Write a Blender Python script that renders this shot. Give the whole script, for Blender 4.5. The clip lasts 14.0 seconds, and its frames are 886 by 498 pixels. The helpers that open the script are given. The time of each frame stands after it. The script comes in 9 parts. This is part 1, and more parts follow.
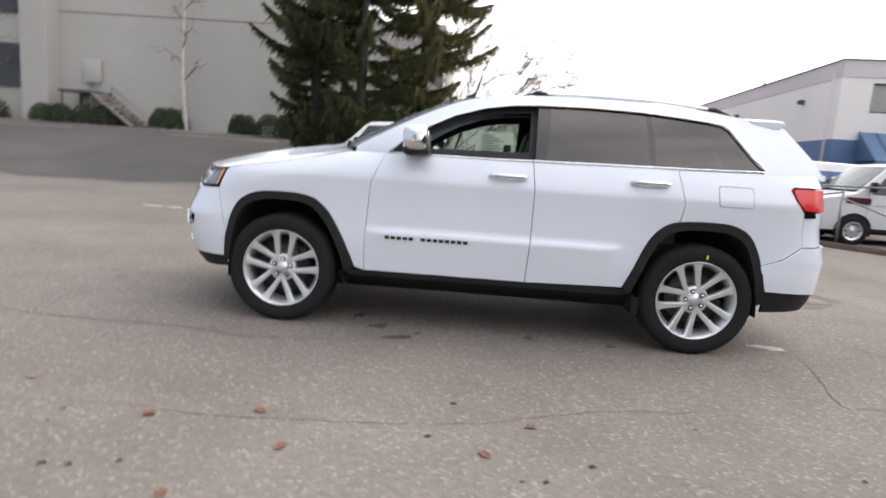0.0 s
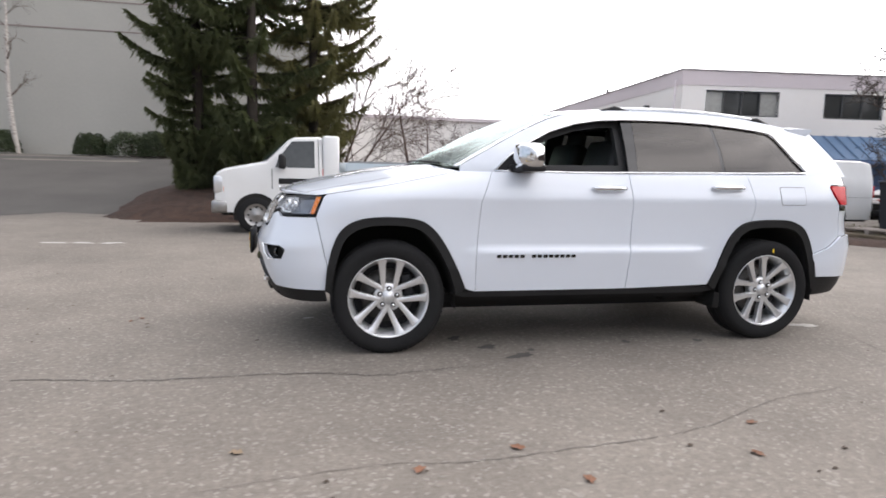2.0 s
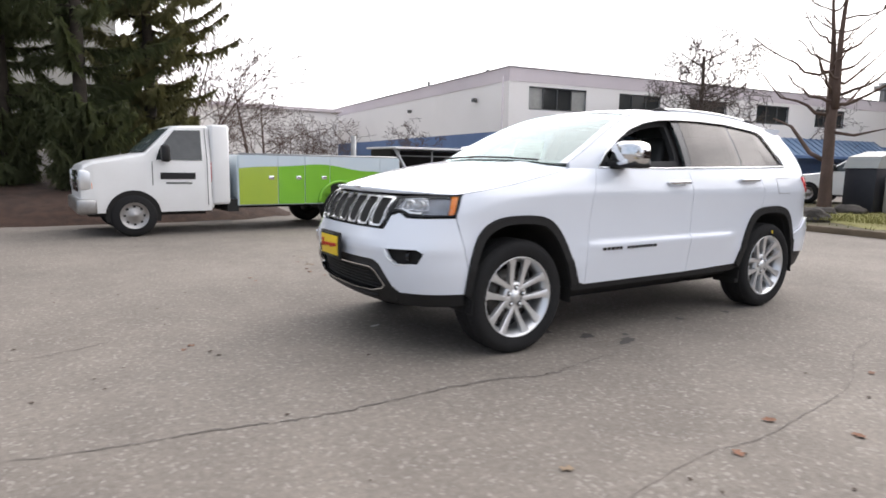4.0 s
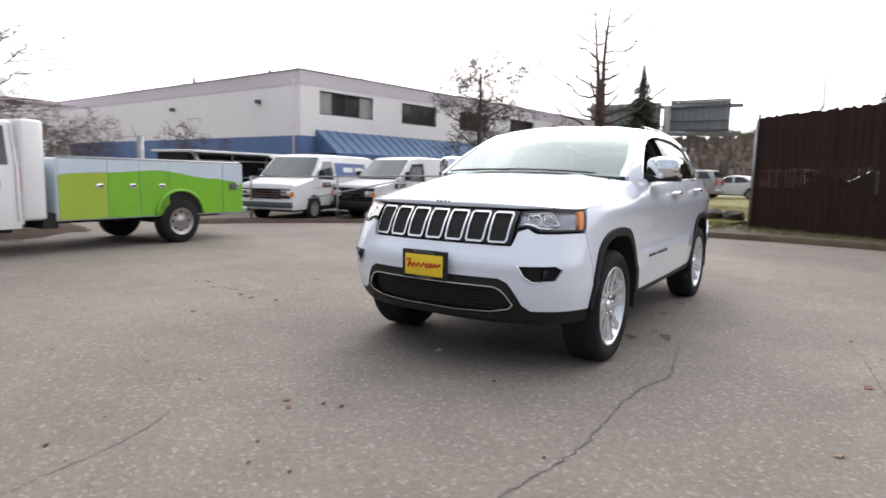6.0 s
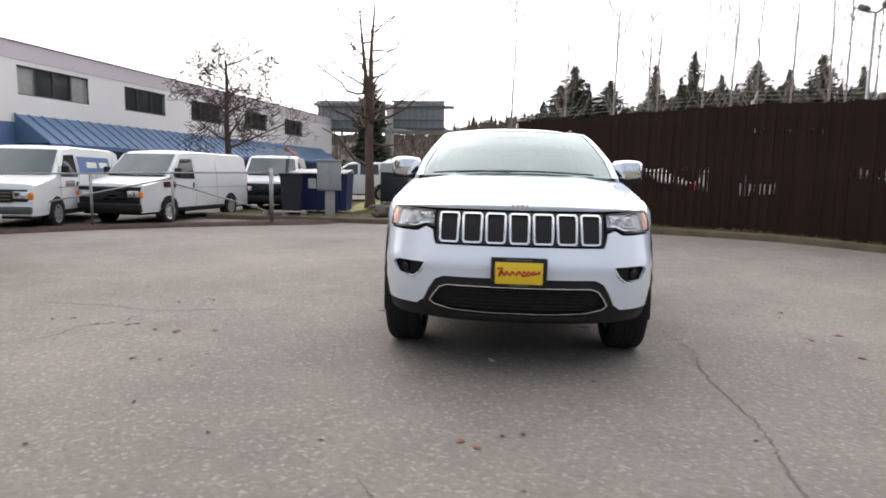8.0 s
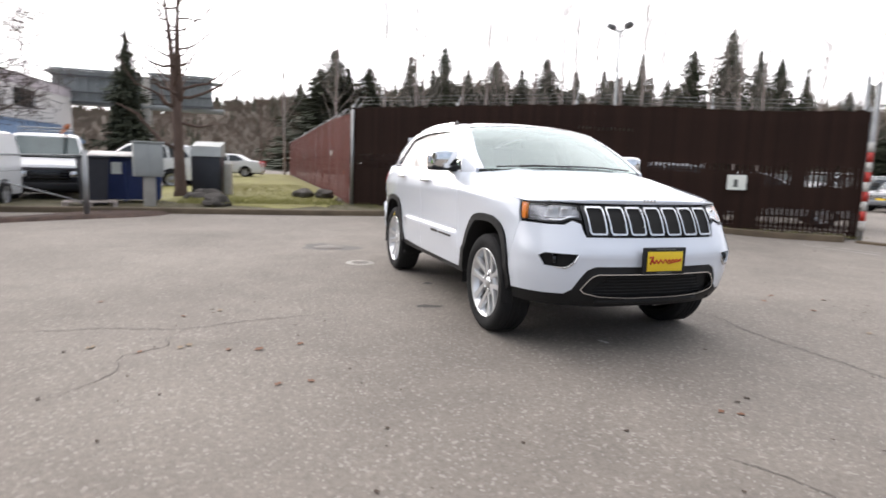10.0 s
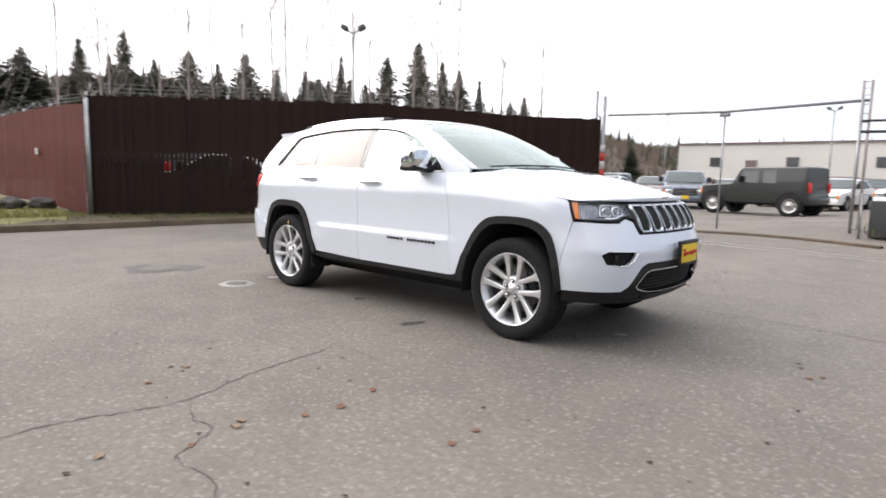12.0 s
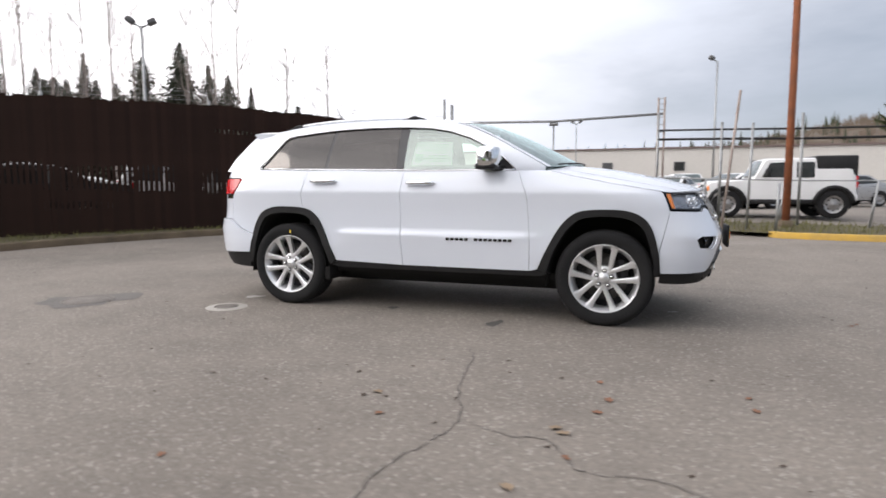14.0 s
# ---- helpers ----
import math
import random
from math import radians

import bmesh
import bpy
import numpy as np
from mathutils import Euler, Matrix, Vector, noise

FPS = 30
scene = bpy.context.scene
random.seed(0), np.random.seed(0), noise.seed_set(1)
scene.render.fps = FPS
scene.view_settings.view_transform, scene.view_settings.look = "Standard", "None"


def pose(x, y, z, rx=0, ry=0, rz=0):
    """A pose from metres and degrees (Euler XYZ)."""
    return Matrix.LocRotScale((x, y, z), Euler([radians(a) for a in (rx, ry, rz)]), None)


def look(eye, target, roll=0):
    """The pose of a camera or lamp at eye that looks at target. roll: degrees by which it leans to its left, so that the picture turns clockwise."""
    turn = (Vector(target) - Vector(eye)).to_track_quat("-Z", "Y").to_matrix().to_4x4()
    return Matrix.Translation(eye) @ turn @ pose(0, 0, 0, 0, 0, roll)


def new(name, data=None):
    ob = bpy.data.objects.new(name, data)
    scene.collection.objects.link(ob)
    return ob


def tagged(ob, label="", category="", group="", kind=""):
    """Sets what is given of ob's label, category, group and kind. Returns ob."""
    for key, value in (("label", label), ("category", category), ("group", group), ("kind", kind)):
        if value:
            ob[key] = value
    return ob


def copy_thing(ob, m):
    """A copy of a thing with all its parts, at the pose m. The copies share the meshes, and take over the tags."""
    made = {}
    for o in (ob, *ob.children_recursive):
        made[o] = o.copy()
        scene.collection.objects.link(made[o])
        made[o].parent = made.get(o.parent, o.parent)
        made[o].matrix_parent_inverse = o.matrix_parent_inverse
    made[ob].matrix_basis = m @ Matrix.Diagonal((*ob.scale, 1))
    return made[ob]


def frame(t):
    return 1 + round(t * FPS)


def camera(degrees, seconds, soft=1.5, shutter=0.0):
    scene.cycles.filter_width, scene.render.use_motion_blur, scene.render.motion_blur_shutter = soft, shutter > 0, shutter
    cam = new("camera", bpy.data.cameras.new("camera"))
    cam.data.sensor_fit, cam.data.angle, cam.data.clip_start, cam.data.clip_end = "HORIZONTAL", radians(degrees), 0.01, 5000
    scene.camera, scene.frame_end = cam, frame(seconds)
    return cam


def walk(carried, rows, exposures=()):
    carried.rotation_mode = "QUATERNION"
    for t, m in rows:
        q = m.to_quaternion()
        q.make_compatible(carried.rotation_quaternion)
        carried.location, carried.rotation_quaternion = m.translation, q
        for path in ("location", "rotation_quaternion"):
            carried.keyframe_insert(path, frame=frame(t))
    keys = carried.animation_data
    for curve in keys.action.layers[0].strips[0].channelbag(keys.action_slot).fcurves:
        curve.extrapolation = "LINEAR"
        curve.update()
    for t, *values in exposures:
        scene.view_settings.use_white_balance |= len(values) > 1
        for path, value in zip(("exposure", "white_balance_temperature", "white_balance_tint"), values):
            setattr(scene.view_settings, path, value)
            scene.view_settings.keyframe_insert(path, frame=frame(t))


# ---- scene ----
# ---- camera and its walk ----
cam = camera(72.8, 14.0, soft=1.65, shutter=0.5)
PATH = [
    (0, (-0.112, -5.073, 1.245), (-0.207, -3.099, 0.943), 4.0),
    (0.5, (-0.44, -5.076, 1.237), (-0.401, -3.087, 1.034), -0.1),
    (1, (-0.869, -4.961, 1.195), (-0.746, -2.987, 0.898), 1.5),
    (1.5, (-1.4, -4.935, 1.215), (-1.184, -2.959, 0.996), 1.9),
    (2, (-1.939, -4.884, 1.227), (-1.524, -2.944, 0.977), 1.3),
    (2.5, (-2.475, -4.766, 1.241), (-1.894, -2.872, 0.967), 0.9),
    (2.7, (-2.713, -4.735, 1.226), (-1.998, -2.882, 0.988), -0.6),
    (4.8, (-4.716, -3.341, 1.254), (-3.406, -1.854, 0.981), 2.4),
    (5, (-4.913, -3.186, 1.241), (-3.493, -1.799, 1.003), 1.6),
    (5.5, (-5.263, -2.69, 1.23), (-3.726, -1.431, 0.995), 1.6),
    (6, (-5.529, -2.178, 1.255), (-3.868, -1.09, 1.013), 1.3),
    (6.5, (-5.757, -1.635, 1.269), (-3.969, -0.772, 1.026), 1.9),
    (7, (-5.908, -1.068, 1.286), (-4.041, -0.408, 1.007), 2.4),
    (7.5, (-6.068, -0.492, 1.305), (-4.114, -0.155, 1.039), 2.1),
    (8, (-6.08, 0.136, 1.268), (-4.103, 0.316, 1.028), 1.2),
    (8.2, (-6.083, 0.377, 1.262), (-4.098, 0.489, 1.046), 2.1),
    (10.3, (-5.628, 3.041, 1.279), (-3.825, 2.207, 1.052), 0.8),
    (10.5, (-5.376, 3.182, 1.257), (-3.636, 2.217, 1.065), -0.2),
    (11, (-4.991, 3.667, 1.244), (-3.39, 2.495, 0.994), -1.3),
    (11.5, (-4.555, 4.152, 1.227), (-3.058, 2.845, 1.002), 0.4),
    (12, (-4.051, 4.551, 1.217), (-2.72, 3.078, 0.975), 1.3),
    (12.5, (-3.583, 4.932, 1.188), (-2.411, 3.332, 0.928), 1.2),
    (13, (-3.162, 5.428, 1.148), (-2.203, 3.688, 0.924), 0.6),
    (13.5, (-2.532, 5.66, 1.111), (-1.702, 3.853, 0.898), 1.2),
    (14, (-1.858, 5.793, 1.105), (-1.184, 3.921, 0.902), -0.1),
]
walk(cam, [(t, look(eye, target, roll)) for t, eye, target, roll in PATH], [(0, 0.02, 6500, 15), (2.5, 0.08, 6500, 15), (5, 0.02, 6500, 15), (7.5, -0.15, 6500, 15), (10.5, 0.1, 6500, 15), (11.5, 0.1, 6500, 15), (12.25, -0.05, 6500, 15), (13, -0.27, 6500, 15), (14, -0.23, 6500, 15)])

# ---- light: a bright overcast day, the veiled sun low over the far end of the lot ----
SUN_AZ, SUN_EL = radians(20), radians(24)      # azimuth from +x towards +y
world = bpy.data.worlds.new("world")
scene.world = world
world.use_nodes = True
wn, wl = world.node_tree.nodes, world.node_tree.links
wn.clear()
w_out, w_bg = wn.new("ShaderNodeOutputWorld"), wn.new("ShaderNodeBackground")
w_sky = wn.new("ShaderNodeTexSky")
w_sky.sky_type, w_sky.sun_disc = "NISHITA", False
w_sky.sun_elevation, w_sky.sun_rotation = SUN_EL, radians(90) - SUN_AZ
w_co, w_map, w_noise = wn.new("ShaderNodeTexCoord"), wn.new("ShaderNodeMapping"), wn.new("ShaderNodeTexNoise")
w_map.inputs["Scale"].default_value = (1.0, 1.0, 3.2)
w_noise.inputs["Scale"].default_value, w_noise.inputs["Detail"].default_value, w_noise.inputs["Roughness"].default_value = 1.7, 6, 0.55
w_dot = wn.new("ShaderNodeVectorMath")
w_dot.operation = "DOT_PRODUCT"
w_dot.inputs[1].default_value = (math.cos(SUN_EL) * math.cos(SUN_AZ), math.cos(SUN_EL) * math.sin(SUN_AZ), math.sin(SUN_EL))
w_glow = wn.new("ShaderNodeMapRange")           # brightness of the cloud sheet round the veiled sun
w_glow.interpolation_type = "SMOOTHSTEP"
w_glow.inputs["From Min"].default_value, w_glow.inputs["From Max"].default_value = -0.55, 1.0
w_glow.inputs["To Min"].default_value, w_glow.inputs["To Max"].default_value = 5.5, 19.0
w_var = wn.new("ShaderNodeMapRange")
w_var.inputs["From Min"].default_value, w_var.inputs["From Max"].default_value = 0.3, 0.7
w_var.inputs["To Min"].default_value, w_var.inputs["To Max"].default_value = 0.68, 1.18
w_mul = wn.new("ShaderNodeMath")
w_mul.operation = "MULTIPLY"
w_cloud = wn.new("ShaderNodeMix")
w_cloud.data_type, w_cloud.blend_type = "RGBA", "MULTIPLY"
w_cloud.inputs["Factor"].default_value = 1.0
w_blue = wn.new("ShaderNodeMix")                # cooler cloud away from the sun
w_blue.data_type = "RGBA"
w_blue.inputs[6].default_value, w_blue.inputs[7].default_value = (0.70, 0.83, 1.0, 1), (0.985, 0.985, 0.985, 1)
w_away = wn.new("ShaderNodeMapRange")
w_away.inputs["From Min"].default_value, w_away.inputs["From Max"].default_value = -0.75, 0.35
w_mix = wn.new("ShaderNodeMix")
w_mix.data_type = "RGBA"
w_cover = wn.new("ShaderNodeMapRange")
w_cover.inputs["From Min"].default_value, w_cover.inputs["From Max"].default_value = 0.36, 0.52
w_cover.inputs["To Min"].default_value, w_cover.inputs["To Max"].default_value = 0.80, 0.97
wl.new(w_co.outputs["Generated"], w_map.inputs["Vector"])
wl.new(w_map.outputs["Vector"], w_noise.inputs["Vector"])
wl.new(w_co.outputs["Generated"], w_dot.inputs[0])
wl.new(w_dot.outputs["Value"], w_glow.inputs["Value"])
wl.new(w_dot.outputs["Value"], w_away.inputs["Value"])
wl.new(w_away.outputs["Result"], w_blue.inputs["Factor"])
wl.new(w_blue.outputs[2], w_cloud.inputs[6])
wl.new(w_noise.outputs["Fac"], w_var.inputs["Value"])
wl.new(w_glow.outputs["Result"], w_mul.inputs[0])
wl.new(w_var.outputs["Result"], w_mul.inputs[1])
wl.new(w_mul.outputs["Value"], w_cloud.inputs[7])
wl.new(w_noise.outputs["Fac"], w_cover.inputs["Value"])
wl.new(w_cover.outputs["Result"], w_mix.inputs["Factor"])
wl.new(w_sky.outputs["Color"], w_mix.inputs[6])
wl.new(w_cloud.outputs[2], w_mix.inputs[7])
wl.new(w_mix.outputs[2], w_bg.inputs["Color"])
w_bg.inputs["Strength"].default_value = 0.158
wl.new(w_bg.outputs["Background"], w_out.inputs["Surface"])
sun = new("sun", bpy.data.lights.new("sun", "SUN"))
sun.data.energy, sun.data.angle, sun.data.color = 1.38, radians(32), (1.0, 0.95, 0.88)
sun.matrix_world = look((0, 0, 30), (-30 * math.cos(SUN_AZ), -30 * math.sin(SUN_AZ), 30 - 30 * math.tan(SUN_EL)))

# ---- materials ----
def rgb(c):
    return (c[0], c[1], c[2], 1.0)


def mat(name, a, b=None, rough=0.6, metal=0.0, scale=8.0, fine=90.0, bump=0.0, coat=0.0, rvar=0.1, spec=0.5, island=0.0, axis=(1, 1, 1)):
    """A surface of two near colours mixed by a broad and a fine noise, with uneven gloss and a fine relief."""
    m = bpy.data.materials.new(name)
    m.use_nodes = True
    n, l = m.node_tree.nodes, m.node_tree.links
    p = n["Principled BSDF"]
    p.inputs["Metallic"].default_value, p.inputs["Specular IOR Level"].default_value = metal, spec
    p.inputs["Coat Weight"].default_value, p.inputs["Coat Roughness"].default_value = coat, 0.03
    b = b or tuple(min(1.0, v * 0.86) for v in a)
    co, mp = n.new("ShaderNodeTexCoord"), n.new("ShaderNodeMapping")
    mp.inputs["Scale"].default_value = axis
    l.new(co.outputs["Object"], mp.inputs["Vector"])
    big, small = n.new("ShaderNodeTexNoise"), n.new("ShaderNodeTexNoise")
    big.inputs["Scale"].default_value, big.inputs["Detail"].default_value = scale, 5
    small.inputs["Scale"].default_value, small.inputs["Detail"].default_value = fine, 3
    l.new(mp.outputs["Vector"], big.inputs["Vector"])
    l.new(mp.outputs["Vector"], small.inputs["Vector"])
    add = n.new("ShaderNodeMath")
    add.operation = "MULTIPLY_ADD"
    add.inputs[1].default_value = 0.45
    l.new(small.outputs["Fac"], add.inputs[0])
    l.new(big.outputs["Fac"], add.inputs[2])
    last = add.outputs["Value"]
    if island:
        geo, ad2 = n.new("ShaderNodeObjectInfo"), n.new("ShaderNodeMath")
        ad2.operation = "MULTIPLY_ADD"
        ad2.inputs[1].default_value = island
        l.new(geo.outputs["Random"], ad2.inputs[0])
        l.new(last, ad2.inputs[2])
        last = ad2.outputs["Value"]
    fac = n.new("ShaderNodeMapRange")
    fac.inputs["From Min"].default_value, fac.inputs["From Max"].default_value = 0.45, 1.0 + island
    l.new(last, fac.inputs["Value"])
    mix = n.new("ShaderNodeMix")
    mix.data_type = "RGBA"
    mix.inputs[6].default_value, mix.inputs[7].default_value = rgb(a), rgb(b)
    l.new(fac.outputs["Result"], mix.inputs["Factor"])
    l.new(mix.outputs[2], p.inputs["Base Color"])
    rr = n.new("ShaderNodeMapRange")
    rr.inputs["To Min"].default_value, rr.inputs["To Max"].default_value = max(0.0, rough - rvar), min(1.0, rough + rvar)
    l.new(big.outputs["Fac"], rr.inputs["Value"])
    l.new(rr.outputs["Result"], p.inputs["Roughness"])
    if bump:
        bp = n.new("ShaderNodeBump")
        bp.inputs["Strength"].default_value, bp.inputs["Distance"].default_value = min(1.0, bump), 0.01 * max(1.0, bump)
        l.new(small.outputs["Fac"], bp.inputs["Height"])
        l.new(bp.outputs["Normal"], p.inputs["Normal"])
    return m


def glass(name, tint, mirror=0.05, rough=0.0, sheen=(1.0, 1.0, 1.0)):
    """A thin pane: it lets tinted light through and mirrors more the flatter it is seen."""
    m = bpy.data.materials.new(name)
    m.use_nodes = True
    n, l = m.node_tree.nodes, m.node_tree.links
    n.remove(n["Principled BSDF"])
    out = n["Material Output"]
    tr, gl, lw, mx = n.new("ShaderNodeBsdfTransparent"), n.new("ShaderNodeBsdfGlossy"), n.new("ShaderNodeLayerWeight"), n.new("ShaderNodeMixShader")
    pw, ma = n.new("ShaderNodeMath"), n.new("ShaderNodeMath")
    tr.inputs["Color"].default_value = rgb(tint)
    gl.inputs["Roughness"].default_value, gl.inputs["Color"].default_value = rough, rgb(sheen)
    lw.inputs["Blend"].default_value = 0.5
    pw.operation, ma.operation = "POWER", "MULTIPLY_ADD"
    pw.inputs[1].default_value, ma.inputs[1].default_value, ma.inputs[2].default_value = 4.0, 1.0 - mirror, mirror
    l.new(lw.outputs["Facing"], pw.inputs[0])
    l.new(pw.outputs["Value"], ma.inputs[0])
    l.new(ma.outputs["Value"], mx.inputs["Fac"])
    l.new(tr.outputs["BSDF"], mx.inputs[1])
    l.new(gl.outputs["BSDF"], mx.inputs[2])
    l.new(mx.outputs["Shader"], out.inputs["Surface"])
    return m


PAINT = mat("white_paint", (0.755, 0.80, 0.87), (0.735, 0.78, 0.85), 0.22, coat=1.0, scale=1.5, rvar=0.04)
BLACK = mat("black_plastic", (0.012, 0.012, 0.013), (0.018, 0.018, 0.018), 0.55, scale=6, bump=0.12, fine=400, spec=0.3)
GLOSSBLACK = mat("gloss_black", (0.008, 0.008, 0.009), rough=0.12, rvar=0.03)
UNDER = mat("underbody_black", (0.006, 0.006, 0.006), (0.012, 0.011, 0.01), 0.85)
CHROME = mat("chrome", (0.86, 0.87, 0.88), rough=0.07, metal=1.0, rvar=0.02)
SATINCHROME = mat("satin_chrome", (0.80, 0.81, 0.82), rough=0.26, metal=1.0, rvar=0.05)
LAMPSILVER = mat("lamp_bowl_silver", (0.38, 0.39, 0.42), (0.10, 0.105, 0.115), 0.2, metal=0.75, scale=18)
SILVER = mat("wheel_silver", (0.80, 0.81, 0.82), (0.70, 0.71, 0.72), 0.30, metal=0.75, rvar=0.06, coat=0.5)
DISCSTEEL = mat("brake_disc_steel", (0.13, 0.125, 0.12), (0.09, 0.085, 0.08), 0.5, metal=0.8, scale=20)
DARKRIM = mat("wheel_pocket_grey", (0.025, 0.025, 0.028), rough=0.6, metal=0.3)
RUBBER = mat("tyre_rubber", (0.012, 0.012, 0.013), (0.021, 0.021, 0.021), 0.85, spec=0.25, bump=0.25, fine=160, scale=4)
STEEL = mat("brushed_steel", (0.42, 0.42, 0.42), (0.3, 0.29, 0.28), 0.38, metal=1.0)
AMBER = mat("amber_lens", (0.95, 0.27, 0.008), (0.85, 0.21, 0.006), 0.25, coat=0.2)
REDLENS = mat("red_lens", (0.66, 0.010, 0.016), (0.55, 0.008, 0.012), 0.25, coat=0.3)
CLEARLENS = glass("clear_lens", (0.95, 0.96, 0.97), 0.05)
WINDSHIELD = glass("windscreen_glass", (0.46, 0.60, 0.58), 0.20, 0.22, (0.88, 1.0, 0.98))
SIDEGLASS = glass("side_glass", (0.64, 0.78, 0.70), 0.30, 0.0, (0.90, 1.0, 0.93))
PRIVACY = glass("privacy_glass", (0.05, 0.050, 0.045), 0.085, 0.06, (1.0, 0.96, 0.92))
PILLARGLOSS = mat("gloss_pillar_trim", (0.02, 0.02, 0.021), rough=0.12, coat=0.4, spec=0.5, rvar=0.03)
CABIN = mat("cabin_black", (0.016, 0.016, 0.017), (0.026, 0.025, 0.025), 0.7, bump=0.15, fine=220)
LEATHER = mat("seat_leather", (0.022, 0.021, 0.021), (0.035, 0.033, 0.032), 0.5, bump=0.2, fine=150)
PAPER = mat("paper_sheet", (0.78, 0.80, 0.74), (0.72, 0.75, 0.70), 0.7)
YELLOW = mat("yellow_plate", (0.85, 0.60, 0.02), (0.80, 0.54, 0.02), 0.45)
REDINK = mat("red_ink", (0.55, 0.02, 0.02), rough=0.5)
STICKERINK = mat("pale_print", (0.40, 0.46, 0.40), rough=0.7)
GREYBAR = mat("grey_print", (0.10, 0.11, 0.10), rough=0.7)


# ---- building helpers ----
from mathutils.geometry import delaunay_2d_cdt


def mesh_of(name, verts, faces, smooth=True):
    me = bpy.data.meshes.new(name)
    me.from_pydata([tuple(v) for v in verts], [], [tuple(f) for f in faces])
    if smooth:
        me.polygons.foreach_set("use_smooth", [True] * len(me.polygons))
    me.update()
    return me


def piece(name, me, material, parent=None, label="", loc=None, rot=(0, 0, 0)):
    """One mesh object, under a thing or part where a parent is given."""
    ob = new(name, me)
    if material is not None and not me.materials:
        me.materials.append(material)
    if parent is not None:
        ob.parent = parent
    if loc is not None:
        ob.matrix_basis = pose(*loc, *rot)
    if label:
        ob["label"] = label
    return ob


class Shape:
    """Collects vertices and faces of one mesh."""

    def __init__(self):
        self.v, self.f = [], []

    def add(self, verts, faces):
        k = len(self.v)
        self.v += [tuple(p) for p in verts]
        self.f += [tuple(i + k for i in q) for q in faces]
        return self

    def box(self, c, s, m=None, bevel=0.0):
        """A box with centre c and size s; bevel cuts its edges."""
        hx, hy, hz = s[0] / 2, s[1] / 2, s[2] / 2
        if bevel <= 0:
            vs = [Vector((c[0] + a * hx, c[1] + b * hy, c[2] + d * hz)) for a in (-1, 1) for b in (-1, 1) for d in (-1, 1)]
            fs = [(0, 1, 3, 2), (4, 6, 7, 5), (0, 4, 5, 1), (2, 3, 7, 6), (0, 2, 6, 4), (1, 5, 7, 3)]
        else:
            bm = bmesh.new()
            bmesh.ops.create_cube(bm, size=1.0)
            for v in bm.verts:
                v.co = Vector((c[0] + v.co.x * s[0], c[1] + v.co.y * s[1], c[2] + v.co.z * s[2]))
            bmesh.ops.bevel(bm, geom=bm.edges[:], offset=bevel, segments=2, affect="EDGES", profile=0.5)
            bm.verts.index_update()
            vs, fs = [v.co.copy() for v in bm.verts], [[v.index for v in q.verts] for q in bm.faces]
            bm.free()
        if m is not None:
            vs = [m @ v for v in vs]
        return self.add(vs, fs)

    def tube(self, path, r, sides=8, cap=True, squash=1.0):
        """A round bar along a path; r may be one radius or one for each point."""
        pts = [Vector(p) for p in path]
        rs = [float(q) for q in r] if isinstance(r, (list, tuple)) else [float(r)] * len(pts)
        k, n = len(self.v), len(pts)
        ref = None
        for i, p in enumerate(pts):
            d = (pts[min(i + 1, n - 1)] - pts[max(i - 1, 0)]).normalized()
            if ref is None:
                ref = Vector((0, 0, 1)) if abs(d.z) < 0.9 else Vector((1, 0, 0))
            u = d.cross(ref).normalized()
            w = u.cross(d).normalized()
            ref = w
            for j in range(sides):
                a = 2 * math.pi * j / sides
                self.v.append(tuple(p + rs[i] * (math.cos(a) * u + squash * math.sin(a) * w)))
        for i in range(n - 1):
            for j in range(sides):
                a, b = k + i * sides + j, k + i * sides + (j + 1) % sides
                self.f.append((a, b, b + sides, a + sides))
        if cap:
            self.f.append(tuple(k + j for j in range(sides))[::-1])
            self.f.append(tuple(k + (n - 1) * sides + j for j in range(sides)))
        return self

    def lathe(self, profile, n=48, m=None, full=True):
        """Turns a profile of (radius, height along y) about the y axis."""
        k, c = len(self.v), len(profile)
        for i in range(n):
            a = 2 * math.pi * i / n
            for r, h in profile:
                p = Vector((r * math.cos(a), h, r * math.sin(a)))
                self.v.append(tuple(m @ p if m is not None else p))
        for i in range(n):
            for j in range(c - 1):
                a, b = k + i * c + j, k + ((i + 1) % n) * c + j
                self.f.append((a, a + 1, b + 1, b))
        return self

    def extrude(self, outline, h0, h1, place):
        """A prism over a 2D outline; place(u, v, h) gives the point."""
        k, n = len(self.v), len(outline)
        self.v += [tuple(place(u, v, h0)) for u, v in outline] + [tuple(place(u, v, h1)) for u, v in outline]
        self.f += [tuple(range(k, k + n))[::-1], tuple(range(k + n, k + 2 * n))]
        for i in range(n):
            j = (i + 1) % n
            self.f.append((k + i, k + j, k + n + j, k + n + i))
        return self

    def mesh(self, name, smooth=True, sharp=None):
        me = mesh_of(name, self.v, self.f, smooth)
        if smooth and sharp:
            me.set_sharp_from_angle(angle=radians(sharp))
        return me


def thing(name, label, category, loc=(0, 0, 0), rot=(0, 0, 0), group="", kind=""):
    ob = new(name)
    ob.matrix_basis = pose(*loc, *rot)
    ob.empty_display_size = 0.2
    return tagged(ob, label, category, group, kind)


